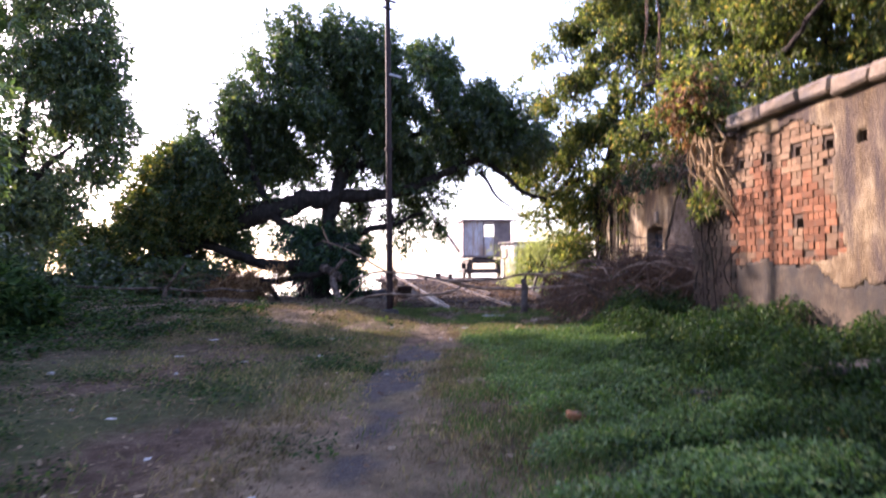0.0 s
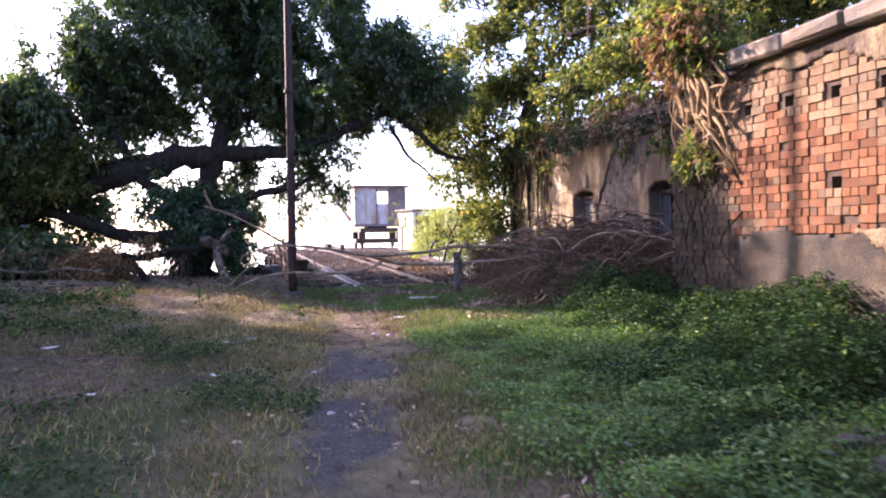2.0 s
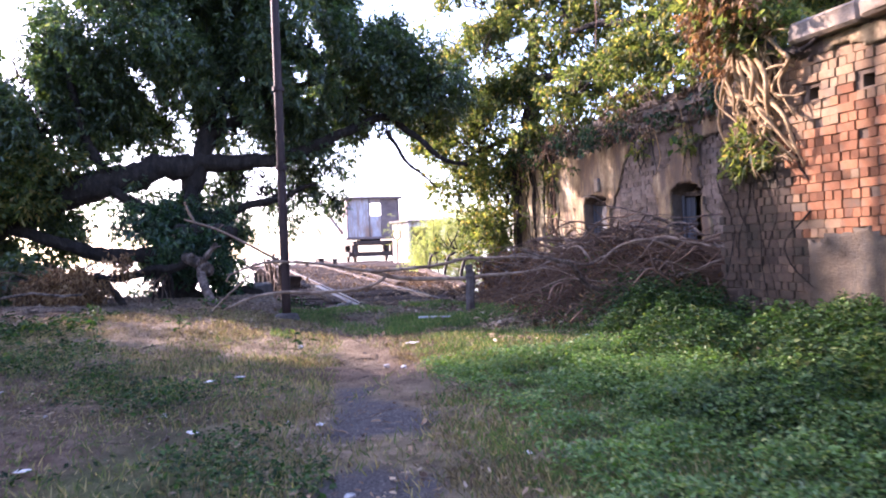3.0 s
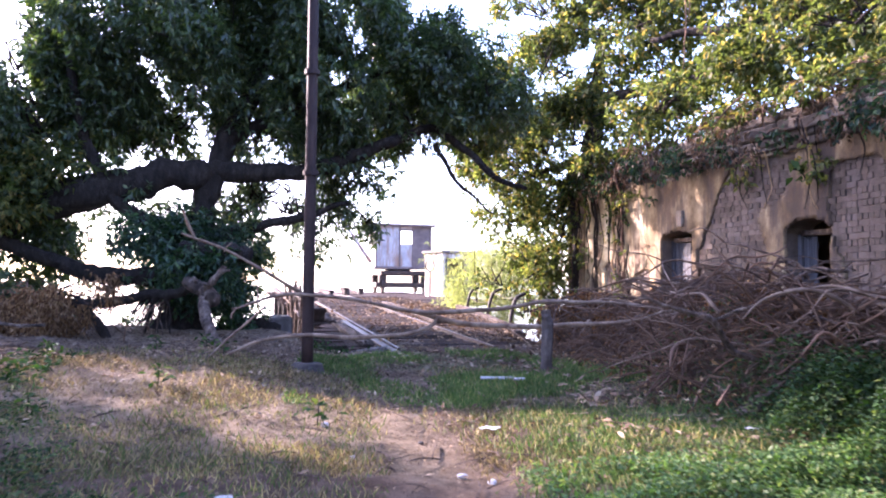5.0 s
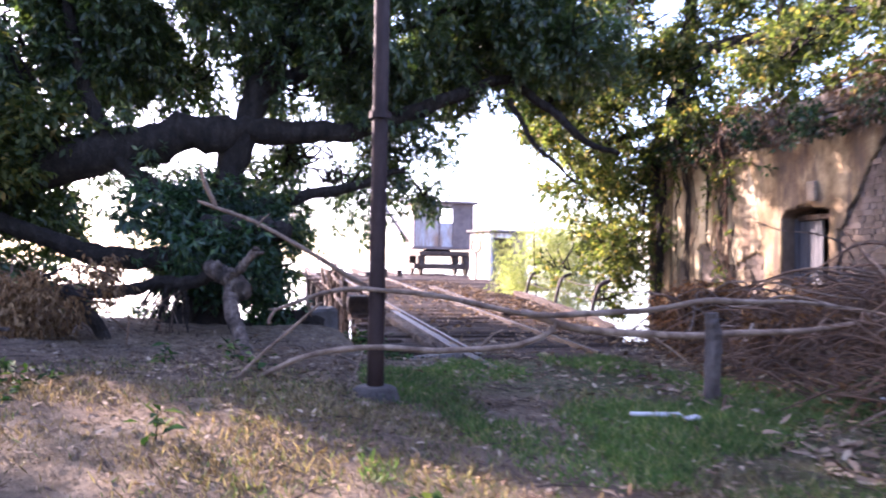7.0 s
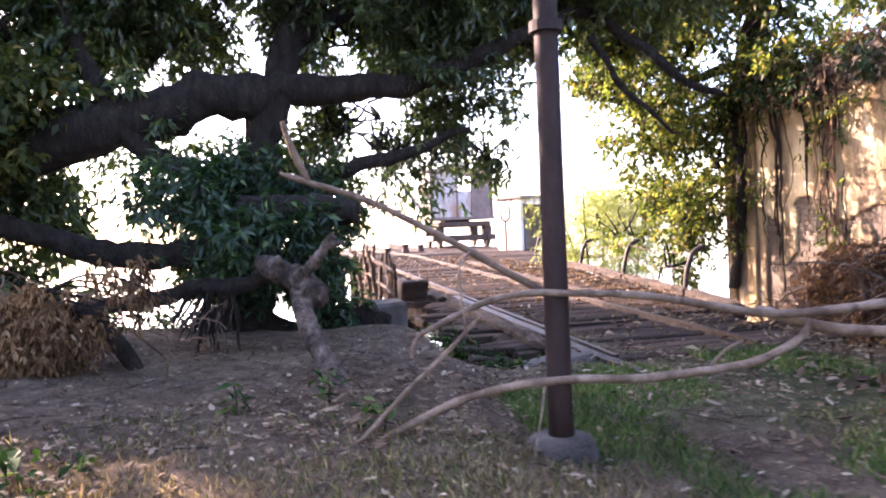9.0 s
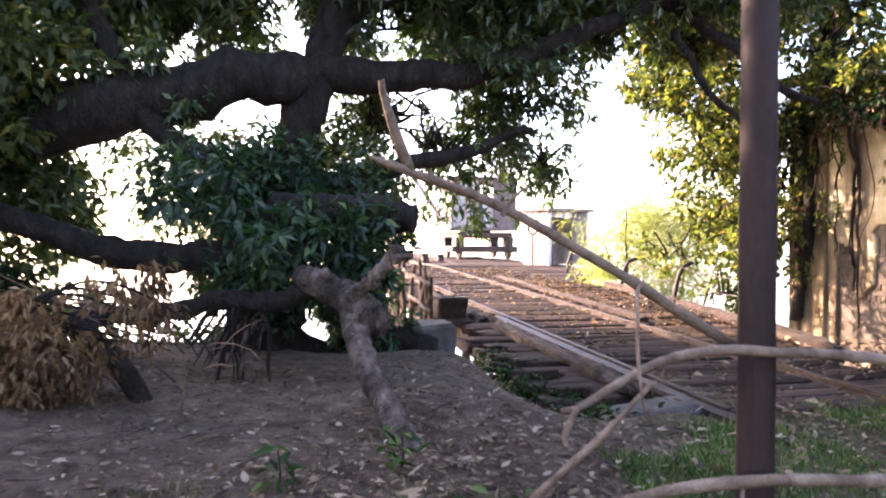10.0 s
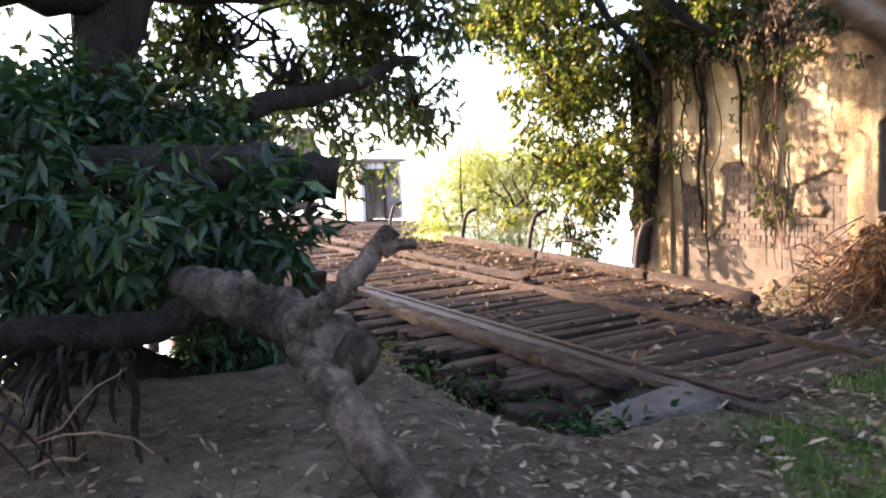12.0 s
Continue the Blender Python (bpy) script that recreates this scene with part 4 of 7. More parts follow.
box(bm, (1.25, 15.02, land1(1.25, 15.0) + 0.04), (0.2, 0.08, 0.03), pose(0, 0, 0, 5, 4, 40), 0.01, 0.01, rng)
tagged(part("plank_offcut", bm, PAPER), "small whitish board scrap lying in the grass", "board")

A = [(-2.05, 15.55, 1.13), (-1.6, 15.72, 1.26), (-1.16, 15.74, 1.28), (-0.62, 15.85, 1.23), (0.2, 15.9, 1.08), (1.06, 15.9, 1.11), (1.82, 15.82, 1.21), (2.54, 15.8, 1.22), (3.3, 15.8, 1.14)]
b1 = stick("branch", A, [0.013, 0.018, 0.021, 0.023, 0.027, 0.028, 0.027, 0.021, 0.014], PALESTICK, sides=9, n=60)
tagged(b1, "long bare crooked branch tied across pole and post", "branch", "barrier branches")
stick("side_twig", [(-2.0, 15.56, 1.14), (-2.03, 15.53, 1.08), (-2.03, 15.51, 1.03)], [0.014, 0.012, 0.009], PALESTICK, b1)
b2 = stick("branch", [(-2.3, 15.75, 0.5), (-2.08, 15.8, 0.61), (-1.67, 15.75, 0.76), (-1.15, 15.72, 0.815), (-0.61, 15.78, 0.78), (-0.07, 15.85, 0.79), (0.3, 15.92, 0.9), (0.42, 15.95, 1.02)], [0.018, 0.02, 0.023, 0.025, 0.025, 0.026, 0.026, 0.023], PALESTICK, sides=9, n=50)
tagged(b2, "lower bare branch of the makeshift barrier", "branch", "barrier branches")
b3 = stick("branch", [(0.1, 15.98, 1.1), (0.49, 15.98, 0.97), (1.06, 15.98, 0.9), (1.94, 15.95, 0.9), (2.86, 15.9, 0.97), (3.6, 15.85, 1.08)], [0.033, 0.037, 0.035, 0.033, 0.028, 0.02], PALESTICK, sides=9, n=50, seed=4)
tagged(b3, "thick bare branch lying across the barrier post", "branch", "barrier branches")
b4 = stick("branch", [(-1.1, 15.95, 1.22), (-1.55, 15.9, 1.475), (-2.1, 15.87, 1.775), (-2.55, 15.87, 1.97), (-2.69, 15.86, 2.025)], [0.024, 0.022, 0.019, 0.018, 0.011], PALESTICK, sides=9, n=40, seed=6)
tagged(b4, "bare forked branch leaning up from the pole", "branch", "barrier branches")
stick("side_twig", [(-2.55, 15.87, 1.97), (-2.6, 15.82, 2.1), (-2.66, 15.78, 2.28)], [0.024, 0.02, 0.012], PALESTICK, b4)
stick("side_twig", [(-2.2, 15.87, 1.8), (-2.16, 15.85, 1.87), (-2.1, 15.84, 1.92)], [0.01, 0.008, 0.004], PALESTICK, b4)
stick("side_twig", [(-1.68, 15.8, 1.54), (-1.76, 15.6, 1.48), (-1.75, 15.6, 1.3), (-1.72, 15.6, 1.07)], [0.008, 0.007, 0.006, 0.004], PALESTICK, b4)
stick("side_twig", [(-1.3, 15.73, 0.8), (-1.36, 15.62, 0.62), (-1.42, 15.5, 0.5)], [0.009, 0.007, 0.004], PALESTICK, b2)
stick("side_twig", [(-0.3, 15.82, 0.79), (-0.2, 15.8, 0.9), (-0.1, 15.78, 0.96)], [0.01, 0.008, 0.004], PALESTICK, b2)
stick("side_twig", [(1.3, 15.97, 0.9), (1.5, 15.9, 0.75), (1.65, 15.85, 0.62)], [0.012, 0.009, 0.005], PALESTICK, b3)
b5 = stick("branch", [(-2.42, 15.7, 0.46), (-2.12, 15.72, 0.76), (-1.84, 15.72, 1.0), (-1.64, 15.74, 1.18)], [0.013, 0.015, 0.013, 0.008], PALESTICK, sides=7, n=30, seed=9)
tagged(b5, "thin stick propped against the barrier branch", "branch", "barrier branches")

# ---- trees ----
def limb(parent, name, pts, radii, seed, sides=12, material=None, label=""):
    return stick(name, pts, radii, material or BARK, parent, label, sides, 0.10, seed, 0.35, len(pts) * 7)


main_tree = thing("tree", "large spreading dark-leaved tree leaning over the river bank", "tree", at=(-3.7, 21.2, 0.2))
limb(main_tree, "trunk", [(-3.9, 21.0, -0.4), (-3.7, 21.1, 0.6), (-3.5, 21.3, 1.9), (-3.42, 21.5, 3.0), (-2.95, 21.6, 4.5), (-2.3, 21.7, 5.9), (-1.9, 21.8, 7.4)], [0.46, 0.32, 0.255, 0.245, 0.21, 0.14, 0.06], 1, 16)
limb(main_tree, "root", [(-3.75, 21.1, 0.9), (-3.3, 21.0, 0.5), (-2.8, 20.9, 0.3), (-2.2, 20.75, 0.05)], [0.2, 0.17, 0.14, 0.08], 31, 9)
limb(main_tree, "root", [(-3.8, 21.0, 0.8), (-4.1, 20.7, 0.5), (-4.6, 20.5, 0.2)], [0.2, 0.16, 0.09], 32, 9)
limb(main_tree, "limb", [(-9.7, 20.0, 0.1), (-9.0, 20.3, 1.1), (-8.0, 20.7, 1.95), (-7.0, 20.9, 2.45), (-6.0, 21, 2.88), (-5.0, 21.1, 3.2), (-4.0, 21.3, 3.45), (-3.0, 21.5, 3.6), (-2.0, 21.6, 3.62), (-1.0, 21.6, 3.82), (-0.1, 21.7, 4.2), (0.9, 21.8, 4.7)], [0.40, 0.35, 0.33, 0.34, 0.34, 0.33, 0.29, 0.225, 0.175, 0.15, 0.12, 0.08], 2, 14)
limb(main_tree, "limb", [(0.1, 21.75, 4.3), (1.0, 22.0, 4.75), (1.7, 22.0, 4.5), (2.3, 21.75, 3.8), (3.2, 21.9, 3.5)], [0.11, 0.09, 0.085, 0.075, 0.04], 3, 9)
limb(main_tree, "limb", [(1.2, 21.9, 4.4), (1.55, 21.9, 3.7), (2.0, 21.9, 3.35), (2.5, 21.9, 2.95)], [0.06, 0.05, 0.035, 0.02], 4, 7)
limb(main_tree, "limb", [(-3.55, 21.3, 2.2), (-4.2, 21.1, 2.5), (-4.9, 21, 2.95), (-5.6, 21.0, 4.4), (-5.9, 21.2, 6.2)], [0.16, 0.14, 0.13, 0.1, 0.05], 5, 9)
limb(main_tree, "limb", [(-3.6, 21.2, 1.3), (-4.3, 21.0, 1.55), (-5.1, 20.9, 1.55), (-6.2, 20.8, 1.9), (-7.5, 20.6, 2.3)], [0.2, 0.18, 0.17, 0.14, 0.1], 6, 9)
limb(main_tree, "limb", [(-3.2, 21.5, 2.3), (-2.4, 21.6, 2.55), (-1.5, 21.8, 2.75), (-0.6, 22.0, 3.1)], [0.14, 0.11, 0.08, 0.04], 7, 8)
limb(main_tree, "limb", [(-3.0, 21.55, 4.3), (-1.9, 21.8, 4.9), (-0.6, 22, 5.6), (0.7, 22.1, 6.2)], [0.15, 0.12, 0.08, 0.04], 8, 8)
limb(main_tree, "limb", [(-3.7, 21.0, 1.95), (-3.4, 20.0, 2.0), (-2.9, 19.5, 1.95), (-2.28, 19.28, 1.87)], [0.17, 0.16, 0.15, 0.13], 9, 10)
MAIN = [(-4.6, 21.6, 7.9, 1.5, 1.9, 1.2), (-2.9, 21.9, 7.7, 1.8, 2.2, 1.35), (-0.9, 22.1, 6.9, 1.6, 2.1, 1.25), (0.8, 22.3, 6.2, 1.35, 1.9, 1.0), (2.2, 22.3, 5.45, 1.25, 1.6, 0.75),
        (-5.2, 21.6, 6.3, 1.4, 1.8, 1.1), (-3.5, 21.7, 6.0, 1.8, 2.0, 1.2), (-1.3, 22.1, 5.3, 1.5, 1.9, 0.9), (0.4, 22.3, 5.0, 1.2, 1.5, 0.7), (-0.4, 23.2, 3.8, 0.8, 0.8, 0.7), (-1.5, 22.6, 3.0, 0.8, 0.9, 0.5, 0.7),
        # The last three clumps are added behind the crown to shade the facade.
        (-6.7, 21.6, 4.9, 1.4, 1.6, 0.95), (-4.6, 22.3, 4.7, 1.2, 1.3, 0.7, 0.7), (-2.4, 22.3, 4.6, 1.0, 1.3, 0.55, 0.7), (-0.15, 23.3, 2.9, 0.5, 0.6, 0.4, 0.7), (-1.9, 22.0, 7.7, 1.3, 1.6, 1.1), (-2.3, 22.0, 6.5, 1.3, 1.6, 1.0), (-7.0, 21.3, 4.7, 1.1, 1.3, 0.6), (-6.4, 21.0, 4.25, 1.0, 1.1, 0.5, 0.8), (-7.7, 20.7, 3.5, 1.0, 1.0, 0.55), (-5.4, 21.6, 4.9, 1.1, 1.2, 0.7), (1.6, 22.2, 6.4, 1.1, 1.4, 0.7), (-3.9, 21.6, 8.9, 0.9, 1.2, 0.6), (-0.6, 22.1, 7.8, 1.1, 1.3, 0.7), (-5.9, 21.8, 4.9, 1.1, 1.2, 1.0), (-7.4, 21.4, 3.9, 1.1, 1.1, 0.8), (-6.3, 21.8, 6.0, 1.2, 1.4, 0.9), (-6.9, 21.6, 5.7, 0.9, 1.1, 0.7, 0.8), (-4.9, 21.7, 5.4, 1.2, 1.3, 0.8, 0.8), (-2.5, 22.3, 3.3, 0.6, 0.5, 0.45, 0.8), (-1.9, 22.2, 3.0, 0.5, 0.5, 0.4, 0.7), (-3.0, 22.6, 2.9, 0.5, 0.4, 0.4, 0.6), (-2.2, 22.5, 3.5, 1.2, 0.5, 0.45, 0.7), (-0.8, 22.9, 3.5, 0.8, 0.5, 0.45, 0.7), (-6.2, 21.7, 3.9, 0.9, 0.7, 0.6), (1.0, 25.2, 6.3, 1.7, 1.3, 1.0), (2.7, 24.4, 5.4, 1.0, 1.2, 0.7), (-0.6, 25.4, 5.4, 1.4, 1.2, 1.0)]
FILL = [(-2.3, 22.3, 6.3, 3.9, 1.9, 2.1, 0.6), (-2.0, 22.5, 4.5, 3.0, 1.3, 0.6, 0.6), (-6.0, 21.8, 5.0, 1.7, 1.3, 1.1, 0.6), (1.0, 22.4, 5.5, 1.8, 1.3, 0.8, 0.5), (-5.6, 22.6, 2.6, 2.2, 1.2, 0.9, 0.35), (-1.6, 22.8, 2.6, 1.4, 0.8, 0.7, 0.3)]
twiggery("branchwork", main_tree, MAIN, 9, 0.03, BARK, 3)
foliage("crown", main_tree, MAIN + FILL, 30000, 7, 0.17, 0.056, MANGO, 11, 0.55, -0.1, 3.2)
LOW = [(-3.7, 20.9, 2.1, 1.15, 0.6, 0.65, 1.6), (-3.4, 18.95, 1.85, 0.42, 0.3, 0.3, 0.6), (-2.8, 19.5, 1.95, 0.35, 0.22, 0.16, 0.5), (-4.2, 20.8, 1.45, 0.5, 0.5, 0.35), (-3.3, 20.8, 1.3, 0.9, 0.4, 0.45), (-4.0, 19.3, 2.2, 0.5, 0.4, 0.25, 0.6), (-3.8, 20.9, 0.65, 0.7, 0.3, 0.3, 0.8), (-3.0, 21.1, 0.6, 0.8, 0.25, 0.35, 1.6), (-2.9, 19.05, 1.72, 0.28, 0.22, 0.3, 0.7), (-2.65, 19.3, 1.6, 0.22, 0.2, 0.25, 0.6), (-3.25, 19.0, 1.6, 0.3, 0.25, 0.35, 0.6)]
SKIRT = [(-3.5, 21.6, 2.3, 0.85, 0.5, 0.55, 1.5), (-3.9, 21.7, 1.5, 0.7, 0.5, 0.5, 1.4), (-3.1, 21.6, 1.2, 0.6, 0.4, 0.75, 1.3), (-6.4, 21.6, 2.3, 0.6, 0.5, 0.4, 0.8), (-2.7, 21.8, 2.2, 0.5, 0.4, 0.5), (-6.4, 21.3, 1.0, 0.75, 0.4, 0.6, 2.0), (-7.4, 21.2, 1.3, 0.8, 0.4, 0.8, 1.6), (-6.0, 21.5, 0.6, 0.5, 0.3, 0.3, 1.4), (-4.3, 21.0, 0.5, 0.5, 0.25, 0.25, 0.7)]
BANK = [(-7.2, 22.3, 2.2, 1.3, 0.8, 0.9), (-8.8, 22.5, 1.6, 1.3, 0.9, 1.0), (-7.0, 22.3, 1.0, 0.9, 0.7, 0.6), (-10.5, 22.6, 1.5, 1.6, 1.0, 0.8), (-7.8, 22.4, 3.3, 1.2, 0.8, 0.6), (-6.7, 22.3, 1.9, 0.7, 0.6, 0.5), (-4.7, 22.3, 2.65, 0.5, 0.5, 0.35, 0.8)]
foliage("bank_growth", main_tree, BANK, 1500, 8, 0.2, 0.07, MANGO, 14, 0.5, 0.08, 2.8)
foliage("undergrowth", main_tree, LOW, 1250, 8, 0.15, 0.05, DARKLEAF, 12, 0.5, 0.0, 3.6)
LIMBLEAF = [(-6.6, 20.9, 3.05, 0.8, 0.35, 0.3), (-5.3, 21.0, 3.6, 0.6, 0.35, 0.25), (-7.6, 20.8, 2.5, 0.8, 0.4, 0.35), (-4.6, 21.1, 3.0, 0.4, 0.3, 0.2, 0.6), (-1.2, 21.6, 3.9, 0.8, 0.3, 0.25)]
foliage("limb_growth", main_tree, LIMBLEAF, 700, 7, 0.15, 0.05, MANGO, 16, 0.6, -0.3, 3.5)
foliage("skirt", main_tree, SKIRT, 2900, 8, 0.15, 0.055, MANGO, 15, 0.5, 0.0, 3.4)
CREEP = [(-7.9, 21.4, 4.3, 1.2, 1.4, 0.9), (-8.6, 21.2, 3.1, 1.1, 1.3, 0.75), (-7.4, 21.2, 3.3, 1.2, 1.2, 0.7), (-6.2, 20.9, 3.5, 0.9, 0.8, 0.35), (-8.3, 20.3, 2.4, 1.2, 0.6, 0.5), (-6.9, 20.5, 2.8, 1.0, 0.5, 0.4), (-9.6, 20.2, 2.0, 1.2, 0.8, 0.7)]
foliage("creeper", main_tree, CREEP, 5200, 7, 0.17, 0.075, FIG, 13, 0.5, -0.55, 2.0, label="lighter green creeper hanging over the limb")

left_tree = thing("tree", "tall dark tree standing back along the bank", "tree", at=(-23.0, 37.5, -1.5))


def push(c, f=1.4):
    """The same clump, f times as far from the start of the path."""
    return (c[0] * f, c[1] * f, 1.3 + (c[2] - 1.3) * f, c[3] * f, c[4] * f, c[5] * f, *c[6:])


limb(left_tree, "trunk", [(-23.4, 37.8, -3), (-23.2, 37.6, 2), (-22.6, 37.5, 6), (-21.8, 37.5, 11)], [0.7, 0.58, 0.4, 0.15], 21, 12)
limb(left_tree, "limb", [(-23, 37.5, 4.2), (-21, 37, 6.6), (-19, 36.6, 8)], [0.3, 0.2, 0.07], 22, 8)
LEFT = [push(c) for c in ((-13.3, 26.5, 5.4, 1.5, 1.8, 1.2), (-14.2, 26.8, 7.6, 1.8, 2, 1.6), (-15.3, 27, 9.4, 2.2, 2.2, 1.4), (-16.2, 26.8, 6.2, 2.4, 2.4, 2.0), (-15.2, 26.6, 3.9, 1.5, 1.8, 1.0), (-17.0, 26, 2.6, 2.4, 2.0, 1.6), (-14.5, 26.5, 2.6, 1.2, 1.2, 0.9, 0.7), (-13.0, 26.8, 9.6, 1.2, 1.2, 1.4, 0.8), (-12.6, 26.6, 7.0, 1.1, 1.2, 1.2, 0.8), (-15.0, 27, 11.6, 2.2, 2, 1.4))]
twiggery("branchwork", left_tree, LEFT, 7, 0.045, BARK, 5)
foliage("crown", left_tree, LEFT, 10000, 7, 0.36, 0.12, MANGO, 31, 0.55, -0.4, 1.0)
# Unseen tree, added out of view to keep sun and sky off the yard.
unseen_shade_tree = thing("tree", "unseen broad tree added to shade the yard from the side", "tree", at=(-18, 19.2, 0.2))
limb(unseen_shade_tree, "trunk", [(-18, 19.2, -0.5), (-17.9, 19.2, 3), (-17.6, 19, 6), (-17.2, 18.6, 9)], [0.45, 0.38, 0.28, 0.1], 25, 12)
SHADE = [(-17.5, 18.5, 9.0, 2.6, 2.6, 2.0), (-19.5, 20.0, 7.5, 2.6, 2.6, 2.2), (-16.8, 20.2, 6.0, 2.2, 2.2, 1.8), (-19.0, 16.5, 7.5, 2.6, 2.6, 2.2), (-18.0, 18.0, 4.6, 2.4, 2.6, 1.8), (-16.5, 16.8, 6.0, 2.2, 2.4, 1.8), (-21, 14, 6.5, 2.6, 2.8, 2.4), (-19, 13, 3.5, 2.2, 2.4, 2.0), (-17.5, 21.5, 3.2, 2.2, 2.0, 1.8), (-17.5, 23.5, 10.5, 1.6, 1.8, 2.4), (-20, 26.5, 12, 1.8, 1.8, 2.5), (-17, 19.5, 11.4, 3, 2.6, 1.8), (-19.5, 16.5, 11, 3, 3, 2), (-17.0, 22.6, 6.5, 1.8, 1.8, 2.4), (-16.6, 24.2, 5.5, 1.4, 1.5, 2.4), (-10.5, 6.5, 7.5, 3.0, 3.2, 1.8), (-9.5, 2.5, 8.0, 3.2, 3.2, 1.8), (-13, 9.5, 7.5, 3, 3, 2.2), (-18.5, 27.6, 8.8, 1.3, 1.1, 0.9, 0.9), (-9.8, 11.5, 6.6, 2.0, 2.2, 1.4), (-8.6, 8.2, 7.0, 2.2, 2.2, 1.3)]
# Canopy clumps added behind and overhead, never in view, to cut skylight.
BEHIND = [(-4.5, -5, 7.6, 3, 3, 1.6), (1, -6.5, 8, 3.2, 3, 1.6), (6, -4, 7.8, 3, 3, 1.6), (-1.5, -2.5, 8.6, 2.6, 2.2, 1.2), (-6.5, -1.0, 8.2, 2.6, 2.4, 1.4), (4.5, -0.5, 8.8, 2.4, 2.2, 1.2), (-2, -10, 5.5, 4, 3, 2.5), (6, -9, 5.5, 4, 3, 2.5), (5.6, 3.2, 8.6, 2.4, 2.4, 1.1), (8.2, 8.0, 8.8, 2.2, 2.4, 1.1), (-5.2, 5.0, 8.6, 2.2, 2.4, 1.0)]
limb(unseen_shade_tree, "limb", [(-17.8, 19.1, 4.5), (-14.5, 14, 7), (-11, 8, 7.8), (-9.5, 3, 8.2)], [0.3, 0.24, 0.16, 0.06], 26, 10)
foliage("crown", unseen_shade_tree, SHADE, 14400, 6, 0.42, 0.16, MANGO, 36, 0.5, -0.8, 1.0)

unseen_rear_tree = thing("tree", "unseen spreading tree added to dim skylight at the path start", "tree", at=(2.5, -8.5, -0.1))
limb(unseen_rear_tree, "limb", [(2.3, -8.0, 4.5), (5.0, -3, 7.4), (6.6, 3, 8.4), (8.0, 8.2, 8.7)], [0.24, 0.2, 0.13, 0.05], 28, 10)
limb(unseen_rear_tree, "limb", [(2.2, -7.8, 5.2), (-1.5, -3, 8.0), (-4.8, 3, 8.6), (-5.3, 6, 8.6)], [0.22, 0.18, 0.12, 0.05], 29, 10)
limb(unseen_rear_tree, "trunk", [(2.5, -8.5, -0.4), (2.4, -8.3, 3), (2.0, -7.6, 6), (1.5, -6.5, 8.5)], [0.45, 0.38, 0.28, 0.1], 27, 12)
foliage("crown", unseen_rear_tree, BEHIND, 7600, 6, 0.34, 0.13, MANGO, 38, 0.5, -0.3, 1.2)

fig_tree = thing("tree", "fig tree with hanging roots growing over the ruined store", "tree", at=(6.9, 26.9, 0.0))
limb(fig_tree, "trunk", [(6.9, 27.3, -0.6), (6.6, 27.1, 2.2), (6.5, 26.8, 4.6), (6.3, 26.0, 6.4), (6.2, 25.2, 8.4)], [0.4, 0.34, 0.3, 0.22, 0.1], 41, 12)
limb(fig_tree, "limb", [(14.5, 18.6, 5.6), (12.6, 18.8, 6.5), (10.9, 19, 7.15), (9.2, 19.6, 7.2), (7.6, 20.8, 7.0), (6.4, 22.6, 7.2)], [0.36, 0.32, 0.27, 0.2, 0.14, 0.06], 42, 12)
limb(fig_tree, "limb", [(6.4, 26.6, 5.0), (5.6, 26.8, 4.9), (4.7, 27.2, 4.6), (3.9, 27.6, 4.0)], [0.16, 0.11, 0.07, 0.03], 43, 8)
limb(fig_tree, "limb", [(6.5, 26.9, 2.2), (5.6, 27.2, 2.6), (4.6, 27.4, 2.1), (4.0, 27.4, 2.4)], [0.10, 0.07, 0.045, 0.02], 44, 7)
limb(fig_tree, "limb", [(6.3, 25.8, 6.6), (7.2, 23, 6.3), (7.9, 20, 6.2), (8.2, 17.5, 6.4), (8.0, 14.5, 7)], [0.17, 0.14, 0.11, 0.08, 0.04], 45, 8)
